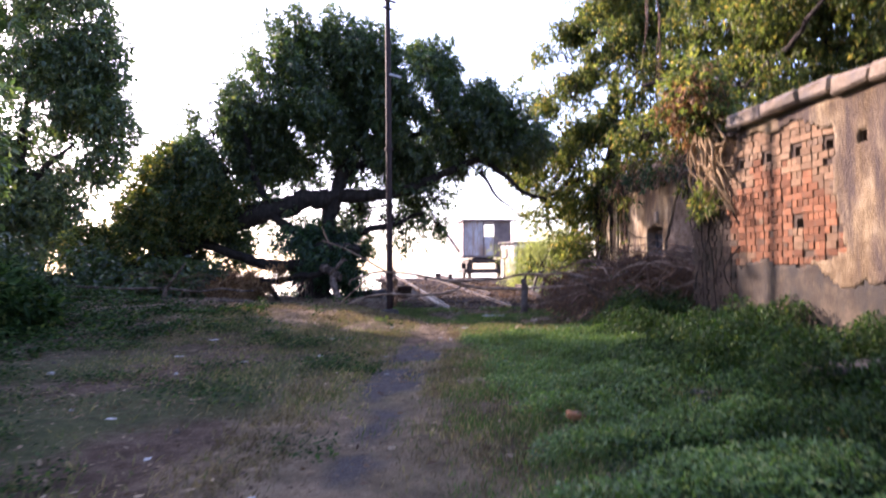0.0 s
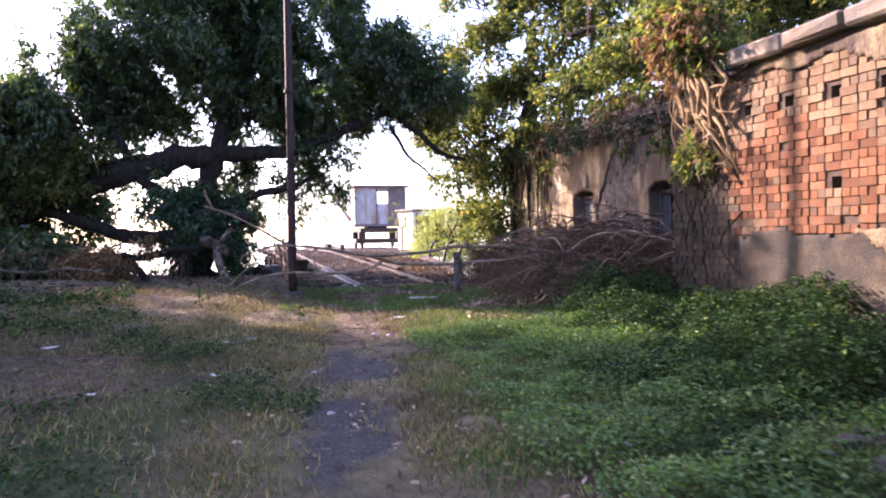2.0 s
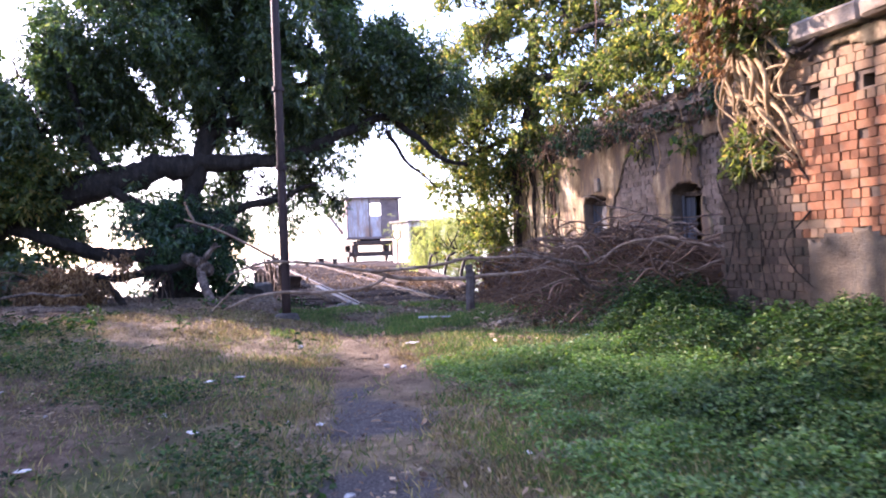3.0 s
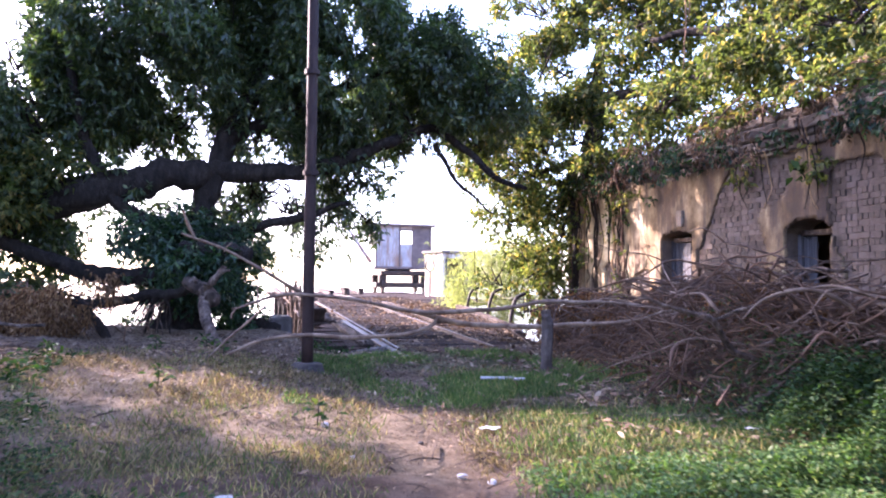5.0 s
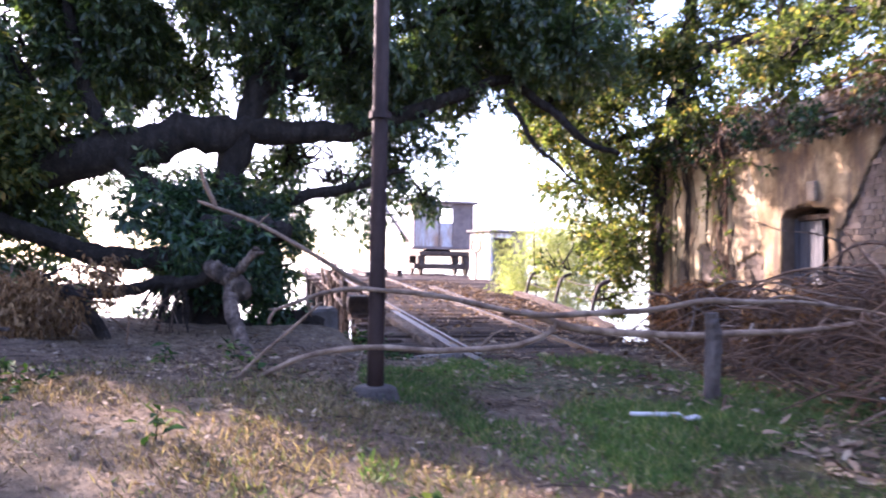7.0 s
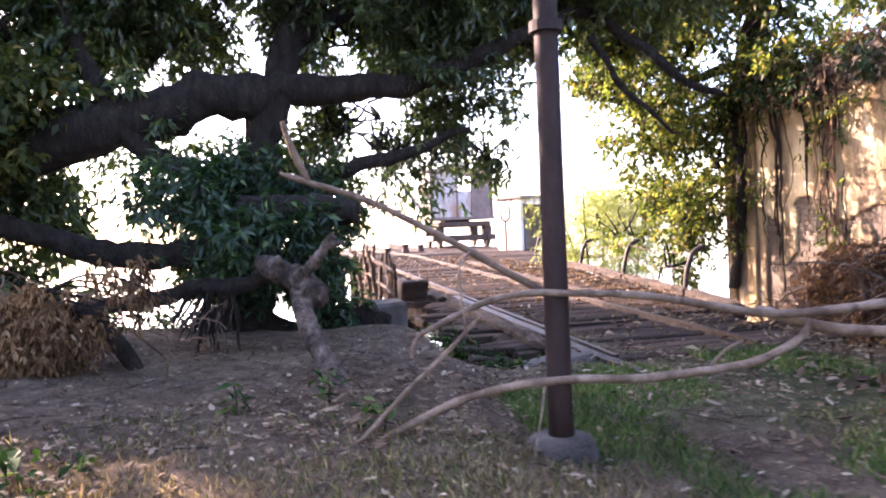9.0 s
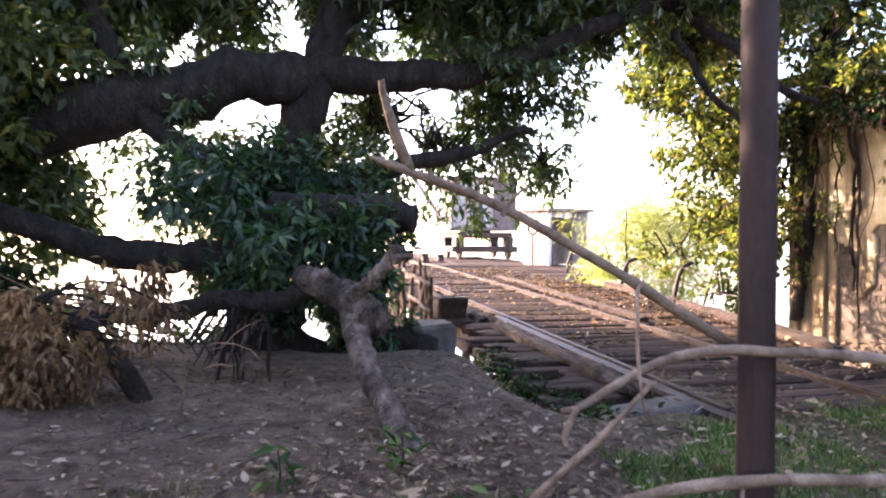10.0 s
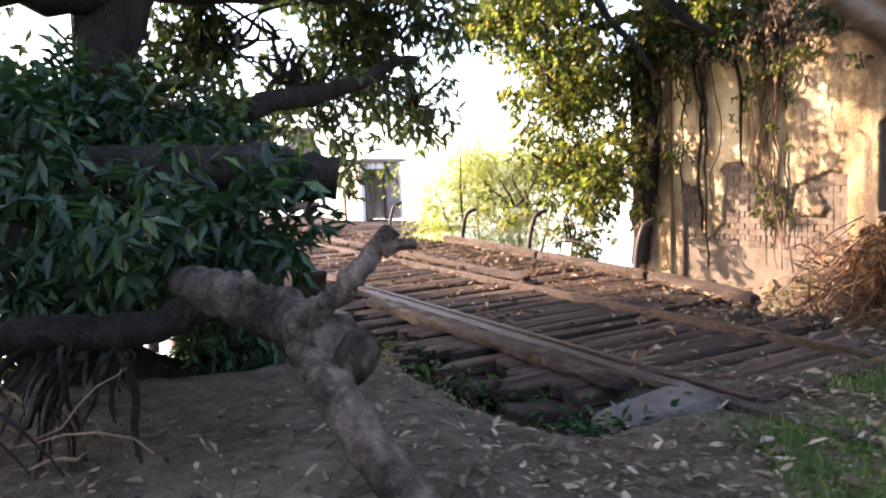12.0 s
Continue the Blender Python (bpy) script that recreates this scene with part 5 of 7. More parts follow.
FIGC = [(4.5, 27.5, 5.0, 1.1, 1.1, 1.0, 0.75), (5.2, 27.3, 3.7, 0.9, 0.9, 0.8, 0.75), (4.7, 27.5, 2.4, 0.9, 0.9, 0.7, 0.7), (5.2, 27.0, 6.5, 1.3, 1.3, 1.1), (5.0, 26.6, 8.4, 1.5, 1.5, 1.2), (5.4, 27.4, 1.5, 0.5, 0.6, 0.5, 0.7),
        (6.2, 25.2, 6.2, 1.4, 1.5, 1.1), (7.2, 22.8, 6.3, 1.5, 1.7, 1.1), (8.1, 20.2, 6.6, 1.5, 1.7, 1.1), (6.6, 24.0, 8.2, 2.0, 2.0, 1.4), (8.8, 20.5, 8.7, 2.2, 2.2, 1.5), (8.6, 16.8, 8.2, 2.0, 2.2, 1.3, 0.8), (7.6, 17.5, 5.9, 1.2, 1.6, 0.8, 0.8), (10.5, 17.5, 8.6, 2, 2, 1.4, 0.7), (7.6, 13.8, 7.6, 1.5, 1.6, 1.0, 0.7), (10.2, 14.2, 6.6, 1.5, 1.8, 1.1, 0.7), (3.7, 26.2, 3.9, 1.05, 1.1, 1.1, 0.6), (4.6, 25.9, 5.3, 0.9, 1.0, 0.9, 0.6), (4.7, 26.2, 2.0, 0.85, 0.8, 0.9, 0.7), (3.2, 27.0, 5.0, 0.8, 0.9, 0.7, 0.6), (5.45, 24.6, 4.35, 0.45, 1.5, 0.5, 0.6), (5.55, 26.4, 3.0, 0.3, 0.4, 0.8, 0.35), (5.6, 25.2, 5.4, 0.9, 1.4, 0.7, 0.6), (2.7, 24.6, 5.0, 0.8, 0.9, 0.5, 0.4), (6.1, 21.6, 5.4, 0.8, 1.6, 0.5, 0.8), (6.6, 18.6, 5.5, 0.9, 1.6, 0.5, 0.8), (4.3, 26.6, 6.6, 1.2, 1.2, 1.0), (5.0, 25.6, 7.4, 1.4, 1.4, 1.1), (4.0, 27.2, 8.2, 1.2, 1.2, 1.0), (5.6, 26, 10.2, 1.6, 1.5, 1.3), (4.6, 26.4, 9.4, 1.2, 1.2, 1.0), (7.4, 24.5, 10.5, 1.8, 1.6, 1.4), (6.5, 25, 12, 1.6, 1.5, 1.2), (10.4, 19.2, 6.2, 1.5, 1.2, 0.9), (12, 18.6, 7.6, 1.6, 1.4, 1.0), (9.6, 18.4, 7.4, 1.2, 1.2, 0.8), (3.9, 27.6, 1.6, 0.9, 0.8, 0.7, 0.6), (4.7, 27.2, 0.8, 0.9, 0.7, 0.6, 0.7)]
twiggery("branchwork", fig_tree, FIGC, 9, 0.03, BARK, 7)
foliage("crown", fig_tree, FIGC, 25000, 6, 0.155, 0.078, FIG, 51, 0.4, 0.05, 2.6)
ROOF = [(6.0, 25.0, 4.55, 0.55, 1.5, 0.4), (6.35, 22.6, 4.65, 0.5, 1.6, 0.4), (6.7, 19.8, 4.7, 0.5, 1.5, 0.35), (7.0, 17.2, 4.7, 0.6, 1.5, 0.35), (5.75, 26.4, 4.0, 0.45, 0.5, 0.6)]
foliage("roof_growth", fig_tree, ROOF, 1300, 6, 0.15, 0.07, FIG, 52, 0.5, -0.6, 2.5)
foliage("roof_litter", fig_tree, [(c[0] - 0.1, c[1], c[2] - 0.12, c[3], c[4], 0.3) for c in ROOF], 260, 6, 0.13, 0.05, LITTER, 53, 0.9, -0.6, 2.5)
rng = random.Random(61)
for k in range(24):
    u = rng.uniform(0.05, 1.5) if k < 9 else rng.uniform(1.5, 3.4) if k < 14 else rng.uniform(6.8, 11)
    z0, z1 = rng.uniform(3.6, 4.3), rng.uniform(0.6, 2.9) if k < 14 else rng.uniform(2.6, 3.4)
    o = 0.1 + rng.uniform(0, 0.08)
    r = rng.choice((0.008, 0.01, 0.014, 0.02, 0.035)) if k < 14 else 0.012
    pts = [FAR.at(u + rng.uniform(-0.2, 0.2), z0, o + 0.12), FAR.at(u + rng.uniform(-0.1, 0.1), z0 * 0.6 + z1 * 0.4, o), FAR.at(u + rng.uniform(-0.12, 0.12), z0 * 0.3 + z1 * 0.7, o), FAR.at(u + rng.uniform(-0.2, 0.2), z1, o)]
    stick("hanging_root", pts, [r, r, r * 0.8, r * 0.5], VINE if k % 4 == 0 else BARK, fig_tree, sides=6, kink=0.12, seed=k, n=18)
bm = bmesh.new()
for k in range(220):
    u = rng.uniform(-0.2, 11.5)
    c = FAR.at(u, rng.uniform(3.85, 4.75), rng.uniform(-0.1, 0.4))
    d = Vector(FAR.d) * rng.gauss(0, 1) + Vector((rng.gauss(0, 0.3), 0, rng.gauss(-0.2, 0.6)))
    l = rng.uniform(0.3, 1.1)
    d.normalize()
    w = rng.choice((0.004, 0.006, 0.01, 0.016))
    tube(bm, [c - d * l / 2, c + Vector((0, 0, 0.08)), c + d * l / 2 - Vector((0, 0, 0.1))], [w, w, w * 0.5], 4, 0, 0, 0.08, 6)
tagged(part("roof_brush", bm, TWIG, fig_tree, "", True), kind="stuff")
for k in range(6):
    p = Vector((6.3 + rng.uniform(-0.25, 0.25), 21 + rng.uniform(-0.3, 0.3), rng.uniform(9, 10.5)))
    stick("aerial_root", [p, p + Vector((0.05, 0, -1.2)), p + Vector((rng.uniform(-0.15, 0.15), 0, -rng.uniform(2, 3.4)))], [0.016, 0.014, 0.006], TWIG, fig_tree, sides=5, kink=0.06, seed=k)
for k in range(30):
    u = (3.0, 0.35, 0.35, 1.5, 0.45, 3.1)[k % 6] + rng.uniform(-0.22, 0.22)
    w = rng.choice((0.008, 0.012, 0.018, 0.03))
    z = rng.uniform(0.1, 1.6)
    stick("hanging_root", [FAR.at(u + rng.uniform(-0.25, 0.25), 4.3, 0.2), FAR.at(u + rng.uniform(-0.1, 0.1), 3.2, 0.12), FAR.at(u + rng.uniform(-0.12, 0.12), 2.2, 0.1), FAR.at(u + rng.uniform(-0.15, 0.15), z, 0.1)], [w, w, w * 0.9, w * 0.6], BARK if k % 2 else TWIG, fig_tree, sides=6, kink=0.14, seed=k + 40, knobs=0.5, n=24)
EAVES = [FAR.at(0.3 + 0.75 * k, 4.1 + 0.12 * math.sin(k * 1.7), 0.3) for k in range(15)]
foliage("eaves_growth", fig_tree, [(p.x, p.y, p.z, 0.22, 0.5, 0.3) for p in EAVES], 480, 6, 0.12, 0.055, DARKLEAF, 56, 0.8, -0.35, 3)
foliage("eaves_dead_growth", fig_tree, [(p.x, p.y, p.z - 0.1, 0.2, 0.5, 0.3) for p in EAVES], 260, 6, 0.11, 0.04, LITTER, 57, 1.0, -0.3, 3)
FRONT = [FAR.at(u, z, 0.16) for u, z in ((0.6, 3.3), (1.5, 3.6), (2.3, 3.0), (2.9, 3.5), (1.1, 2.3), (3.6, 3.4), (0.3, 1.2), (7.5, 3.6), (9.3, 3.4), (3.0, 2.2), (0.5, 2.6), (3.1, 1.4))]
foliage("wall_creeper", fig_tree, [(p.x, p.y, p.z, 0.14, 0.4, 0.35) for p in FRONT], 260, 5, 0.12, 0.06, FIG, 55, 0.7, -0.4, 3)
# thick dark root down the corner of the store
stick("hanging_root", [FAR.at(0.25, 4.3, 0.16), FAR.at(0.5, 3.2, 0.14), FAR.at(0.62, 2.2, 0.13), FAR.at(0.4, 0.9, 0.15), FAR.at(0.3, 0.2, 0.18)], [0.16, 0.13, 0.1, 0.09, 0.12], BARK, fig_tree, sides=10, kink=0.06, n=26)

shrub = thing("shrub", "feathery pale green shrub beside the jetty", "shrub", at=(4.0, 30.2, -1.0))
for k, (a, b) in enumerate((((4.0, 30.2, -1.4), (3.6, 29.8, 2.6)), ((4.1, 30.3, -1.4), (4.4, 30.6, 2.2)), ((4.0, 30.1, -1.4), (3.3, 30.4, 1.6)), ((4.6, 29.5, -1.6), (5.1, 29.4, 2.2)), ((4.9, 29.4, -1.6), (5.6, 29.2, 1.2)))):
    stick("stem", [a, ((a[0] + b[0]) / 2, a[1], (a[2] + b[2]) / 2), b], [0.04, 0.03, 0.012], BARK, shrub, sides=6, seed=k)
foliage("leaves", shrub, [(3.6, 30.0, 2.3, 0.8, 0.8, 0.8), (4.1, 30.4, 1.5, 0.8, 0.9, 0.7), (3.3, 30.2, 1.3, 0.7, 0.7, 0.6), (4.6, 30.6, 2.4, 0.7, 0.7, 0.6), (4.4, 29.6, 0.7, 0.7, 0.6, 0.5), (4.9, 29.4, 1.5, 0.9, 0.7, 0.8), (5.4, 29.2, 0.7, 0.8, 0.7, 0.6), (4.3, 29.2, 0.3, 0.9, 0.6, 0.5), (5.2, 29.6, 2.3, 0.7, 0.6, 0.6), (2.9, 30.2, 2.2, 0.55, 0.6, 0.8, 0.7), (3.2, 30.0, 0.6, 0.6, 0.6, 0.5, 0.7)], 3300, 7, 0.14, 0.02, FEATHER, 71, 0.5, -0.15, 2.2, shell=0.7, spread=2.4)

for k, (c, lab, mat) in enumerate((
        ([(-9.3, 18.2, 1.0, 1.6, 1.2, 0.9), (-10.8, 17, 1.2, 1.5, 1.3, 1.0)], "dense dark green bush along the yard edge", MANGO),
        ([(-7.4, 19.3, 0.9, 1.4, 0.9, 0.7), (-6.9, 20.3, 0.8, 1.0, 0.7, 0.5)], "low dark bush under the leaning limb", MANGO),
        ([(-7.3, 11.6, 0.75, 0.9, 0.8, 0.5), (-8.6, 12.6, 0.9, 1.2, 1.0, 0.7)], "leafy green bush at the yard edge", WEED))):
    bush = thing("bush", lab, "bush", at=(c[0][0], c[0][1], land1(c[0][0], c[0][1])))
    for q in c:
        g = land1(q[0], q[1])
        stick("stem", [(q[0], q[1], g - 0.1), (q[0] + 0.1, q[1], g + 0.4), (q[0] + 0.3, q[1] - 0.1, q[2] + 0.3)], [0.05, 0.035, 0.012], BARK, bush, sides=6)
    foliage("leaves", bush, c, 2600, 6, 0.18, 0.075, mat, 80 + k, 0.4, -0.55, 2.0)

# ---- fallen trunk with snags ----
log = thing("fallen_log", "fallen grey trunk with a broken snag and a leaning leg", "log", at=(-3.0, 17.9, 0.5))
stick("trunk", [(-3.2, 18.78, 1.42), (-3.1, 18.6, 1.4), (-2.93, 18.36, 1.34), (-2.77, 18.13, 1.255), (-2.64, 17.94, 1.175), (-2.6, 17.88, 1.15)], [0.06, 0.085, 0.105, 0.118, 0.11, 0.09], DEADWOOD, log, "", 22, 0.06, 91, 0.38, 90)
stick("limb", [(-5.9, 20.1, 0.72), (-4.9, 19.6, 1.02), (-3.95, 19.1, 1.16), (-3.5, 18.85, 1.23), (-3.08, 18.55, 1.37)], [0.1, 0.085, 0.08, 0.08, 0.075], BARK, log, "", 14, 0.06, 94, 0.4, 50)
stick("leg", [(-2.79, 18.1, 1.22), (-2.76, 17.86, 1.08), (-2.69, 17.66, 0.92), (-2.57, 17.42, 0.73), (-2.40, 17.1, 0.42)], [0.075, 0.085, 0.08, 0.082, 0.09], DEADWOOD, log, "", 18, 0.04, 92, 0.2, 70)
stick("snag", [(-2.84, 18.08, 1.27), (-2.73, 18.0, 1.37), (-2.6, 17.92, 1.5), (-2.48, 17.86, 1.66)], [0.062, 0.052, 0.046, 0.036], DEADWOOD, log, "", 12, 0.05, 93, 0.45, 30)
for k, (a, b, w) in enumerate((((-2.52, 17.88, 1.58), (-2.4, 17.82, 1.6), 0.028), ((-2.78, 18.0, 1.3), (-2.76, 17.9, 1.4), 0.02), ((-2.95, 18.3, 1.4), (-2.98, 18.22, 1.5), 0.03))):
    stick("knot", [a, ((a[0] + b[0]) / 2, (a[1] + b[1]) / 2, (a[2] + b[2]) / 2 + 0.01), b], [w * 1.4, w, w * 0.7], DEADWOOD, log, "", 8, 0, k, 0.4)
for k, (x, y) in enumerate(((-4.1, 18.6),)):
    stick("prop_root", [(x - 0.6, y - 0.2, 1.15), (x - 0.25, y - 0.3, 0.8), (x, y - 0.25, 0.3)], [0.09, 0.08, 0.07], BARK, log, sides=8, seed=k + 3)
r = random.Random(301)
for k in range(34):
    f = r.random()
    a = Vector((-3.42 - 0.45 * f + r.uniform(-0.05, 0.05), 18.8 + 0.28 * f + r.uniform(-0.08, 0.05), 1.2 - 0.04 * f))
    l = r.uniform(0.25, 0.72)
    b = a + Vector((r.uniform(-0.3, 0.06), r.uniform(-0.05, 0.15), -l))
    b.z = max(b.z, land1(b.x, b.y) - 0.02)
    w = r.choice((0.006, 0.009, 0.013, 0.02))
    stick("rootlet", [a, a * 0.6 + b * 0.4 + Vector((r.uniform(-0.06, 0.06), r.uniform(-0.05, 0.05), 0)), a * 0.25 + b * 0.75, b], [w, w, w * 0.9, w * 0.5], BARK if k % 3 else DEADWOOD, log, "", 6, 0.05, k * 1.9, 0.4, 16)
bm = bmesh.new()
box(bm, (-1.92, 21.3, 0.42), (0.42, 0.4, 0.7), pose(0, 0, 0, 2, -3, 12), 0.04, 0.03, rng)
tagged(part("mooring_block", bm, STONE), "dark squared stone block on the bank edge", "stone block")
bm = bmesh.new()
tube(bm, [(-2.9, 21.2, 0.45), (-2.4, 21.2, 0.62), (-1.9, 21.1, 0.5)], [0.16, 0.15, 0.13], 9, 0.4, 3, 0.05, 14)
tagged(part("log", bm, BARK, None, "", True), "short dark log lying by the bank edge", "log")

# ---- crane wagon and hut at the far end ----
CY = 42.0
CT = pose(0, 0, 0, 0, 0, 7)
CBASE = 0.786
CS = Matrix.Translation((-0.2, 0, -0.03)) @ Matrix.Diagonal((1.107, 1.107, 1.107, 1))     # the wagon stands well out along the jetty
cw = thing("rail_crane", "derelict grey rail crane cabin on a wheeled underframe", "crane", at=tuple(CS @ Vector((2.6, CY, CBASE))))


def cbox(name, c, size, material, bevel=0.02, label="", parent=None, m=None):
    bm = bmesh.new()
    box(bm, (0, 0, 0), size, m, bevel, 0.004, rng)
    for v in bm.verts:
        v.co = CS @ (Vector((2.6, CY, 0)) + CT @ (v.co + Vector(c)))
    return part(name, bm, material, parent or cw, label)


ZB, ZT, HW = 2.1, 4.05, 1.36
for y, material in ((-0.95, CRANEGREY), (0.95, CRANEGREY)):
    a, b, lo, hi = (-0.18, 0.42, 3.2, 3.92) if y < 0 else (-0.95, 1.0, 2.9, 3.98)
    for x0, x1, z0, z1 in ((-HW, a, ZB, ZT), (b, HW, ZB, ZT), (a, b, ZB, lo), (a, b, hi, ZT)):
        dark = y < 0 and x0 > 0.3
        cbox("panel", ((x0 + x1) / 2, y + (0.02 if dark else 0), (z0 + z1) / 2), (x1 - x0 - 0.004, 0.06, z1 - z0 - 0.004), CRANEDARK if dark else material, 0.008)
for x in (-HW + 0.03, HW - 0.03):
    cbox("side_panel", (x, 0, (ZB + ZT) / 2), (0.06, 1.82, ZT - ZB), CRANEGREY, 0.008)
cbox("roof", (0.05, 0, ZT + 0.07), (3.05, 2.4, 0.12), CRANEDARK, 0.03)
cbox("floor_plate", (0, 0, ZB - 0.06), (2.9, 2.1, 0.12), CRANEDARK)
for x in (-HW, -0.2, 0.44, HW):
    cbox("frame_post", (x, -1.0, (ZB + ZT) / 2), (0.07, 0.05, ZT - ZB), CRANEDARK, 0.01)
cbox("underframe", (0.0, 0, 1.78), (2.3, 2.6, 0.22), RUST, 0.03)
cbox("bogie_frame", (0.0, 0, 1.2), (2.8, 2.5, 0.24), RUST, 0.03)
cbox("pedestal", (-0.1, 0, 1.95), (1.1, 1.1, 0.2), RUST, 0.05)
for x in (-1.05, 1.05):
    for y in (-1.0, 1.0):
        bm = bmesh.new()
        tube(bm, [(x - 0.06, y, 0), (x + 0.06, y, 0)], [0.36, 0.36], 20, 0, 0, 0, 3)
        for v in bm.verts:
            v.co = CS @ (Vector((2.6, CY, CBASE + 0.37)) + CT @ v.co)
        wheel = part("wheel", bm, RUST, cw)
        bm = bmesh.new()
        tube(bm, [(x - 0.13, y, 0), (x + 0.13, y, 0)], [0.08, 0.08], 10, 0, 0, 0, 3)
        for v in bm.verts:
            v.co = CS @ (Vector((2.6, CY, CBASE + 0.37)) + CT @ v.co)
        part("hub", bm, BLACKSTEEL, wheel)
        cbox("axle_box", (x, y, 1.4), (0.35, 0.4, 0.58), RUST, 0.03)
bm = bmesh.new()
tube(bm, [CS @ Vector(q) for q in ((1.15, CY - 0.3, 2.3), (0.2, CY - 0.2, 3.7), (-0.9, CY, 5.3))], [0.11, 0.1, 0.08], 8, 0, 0, 0, 8)
part("jib", bm, CRANEGREY, cw, "slanting steel jib")
for x, y, h in ((-0.3, 40.5, 0.35), (0.4, 41.5, 0.3), (-1.0, 41, 0.22)):
    bm = bmesh.new()
    tube(bm, [(x, y, deck_z(y) - 0.02), (x, y, deck_z(y) + h * 0.7), (x, y, deck_z(y) + h)], [0.16, 0.13, 0.19], 12, 0.05, x, 0, 9)
    tagged(part("bollard", bm, RUST, None, "", True), "squat rusty mooring bollard on the jetty", "bollard", "bollards")

hut = thing("hut", "small whitewashed hut with a dark open doorway", "hut", at=(3.74, 37.5, deck_z(37.5) - 0.02))
HM = pose(3.74, 37.5, deck_z(37.5) - 0.02, 0, 0, 26) @ Matrix.Diagonal((1.17, 1.2, 1.1, 1))


def hbox(name, c, size, material, bevel=0.015, label=""):
    bm = bmesh.new()
    box(bm, c, size, None, bevel, 0.004, rng)
    for v in bm.verts:
        v.co = HM @ v.co
    return part(name, bm, material, hut, label)


hbox("wall", (0.06, 0.58, 0.87), (0.12, 1.16, 1.74), WHITEWASH, label="whitewashed side wall")
hbox("wall", (1.6, 0.58, 0.87), (0.12, 1.16, 1.74), WHITEWASH)
hbox("wall", (0.83, 1.1, 0.87), (1.4, 0.1, 1.74), WHITEWASH)
hbox("wall", (1.25, 0.06, 0.87), (0.58, 0.12, 1.74), CRANEDARK, label="brown boarded front wall")
hbox("wall", (0.54, 0.06, 1.64), (0.83, 0.12, 0.2), WHITEWASH)
hbox("roof", (0.83, 0.56, 1.80), (1.85, 1.4, 0.1), CONCRETE, 0.02)
hbox("door_post", (0.16, -0.01, 0.76), (0.06, 0.05, 1.5), SHUTTER)
hook = thing("life_ring_bracket", "rust-red hooked iron bracket on a post", "bracket", at=tuple(HM @ Vector((-0.35, 0.3, 0))))
for pts in ([(-0.35, 0.3, -0.02), (-0.35, 0.3, 0.6), (-0.35, 0.3, 1.0)], [(-0.5, 0.3, 1.45), (-0.52, 0.3, 1.15), (-0.35, 0.3, 1.0), (-0.18, 0.3, 1.15), (-0.2, 0.3, 1.5)]):
    stick("bar", [HM @ Vector(p) for p in pts], [0.035, 0.035], RUST, hook, sides=8, kink=0)

# bent stanchions and wires along the open side
railing = thing("railing", "bent black iron stanchions with slack wires", "railing", at=tuple(on_deck(3.3, 5)))
STAN = [(3.35, 4.15, 0.68), (3.9, 7.3, 0.66), (4.12, 9.9, 0.6), (4.45, 12.2, 0.6), (4.8, 14.6, 0.6)]
for k, (v, s, h) in enumerate(STAN):
    stick("stanchion", [on_deck(v, s, -0.1), on_deck(v + 0.08, s, h * 0.5), on_deck(v + 0.2, s, h * 0.95), on_deck(v + 0.42, s, h * 1.1)], [0.045, 0.045, 0.045, 0.04], BLACKSTEEL, railing, sides=8, kink=0.01, seed=k)
for a, b in zip(STAN, STAN[1:]):
    for f in (0.55, 0.95):
        p, q = on_deck(a[0] + 0.2 * f, a[1], a[2] * f), on_deck(b[0] + 0.2 * f, b[1], b[2] * f)
        stick("wire", [p, (p + q) / 2 - Vector((0, 0, 0.06)), q], [0.008, 0.008], RUST, railing, sides=5, kink=0)
# leaning broken fence on the other side, and a sawn stub
fence = thing("fence", "collapsed fence of grey split palings at the jetty edge", "fence", at=tuple(on_deck(-1.3, 8, -0.9)))
rng = random.Random(77)
for k in range(16):
    s = 5.9 + 0.36 * k
    v = -1.3 + rng.uniform(-0.08, 0.08)
    lean = rng.uniform(-0.2, 0.15)
    h = rng.uniform(0.55, 0.9)
    stick("paling", [on_deck(v, s, -0.9), on_deck(v + lean * 0.4, s + rng.uniform(-0.15, 0.15), h * 0.3), on_deck(v + lean, s + rng.uniform(-0.3, 0.3), h)], [0.045, 0.045, 0.03], DEADWOOD, fence, sides=5, kink=0.03, seed=k)
for z in (0.2, 0.6):
    stick("fence_rail", [on_deck(-1.36, 5.6, z - 0.1), on_deck(-1.36, 8.5, z), on_deck(-1.4, 11.8, z + 0.05)], [0.035, 0.035], DEADWOOD, fence, sides=5, kink=0.05)
bm = bmesh.new()
box(bm, on_deck(-1.05, 5.6, 0.16), (0.5, 0.3, 0.36), JT @ pose(0, 0, 0, 3, 5, 10), 0.03, 0.03, rng)
tagged(part("timber_stub", bm, BEAM), "sawn yellowish timber stub on the jetty edge", "timber")
bm = bmesh.new()
box(bm, (-0.33, 18.9, 0.24), (0.78, 0.5, 0.22), pose(0, 0, 0, 3, -6, -10), 0.05, 0.05, rng)
tagged(part("stone_slab", bm, STONE), "grey stone slab at the jetty's landward edge", "stone")

fern = thing("edge_plants", "dark green leafy plants below the broken jetty edge", "plants", kind="stuff", at=(-0.9, 19.6, 0.1))
rs = np.random.RandomState(281)
n = 1500
y = rs.uniform(18.7, 22.3, n)
x = -0.72 - 0.124 * (y - 18.9) + rs.normal(size=n) * 0.16 - 0.12
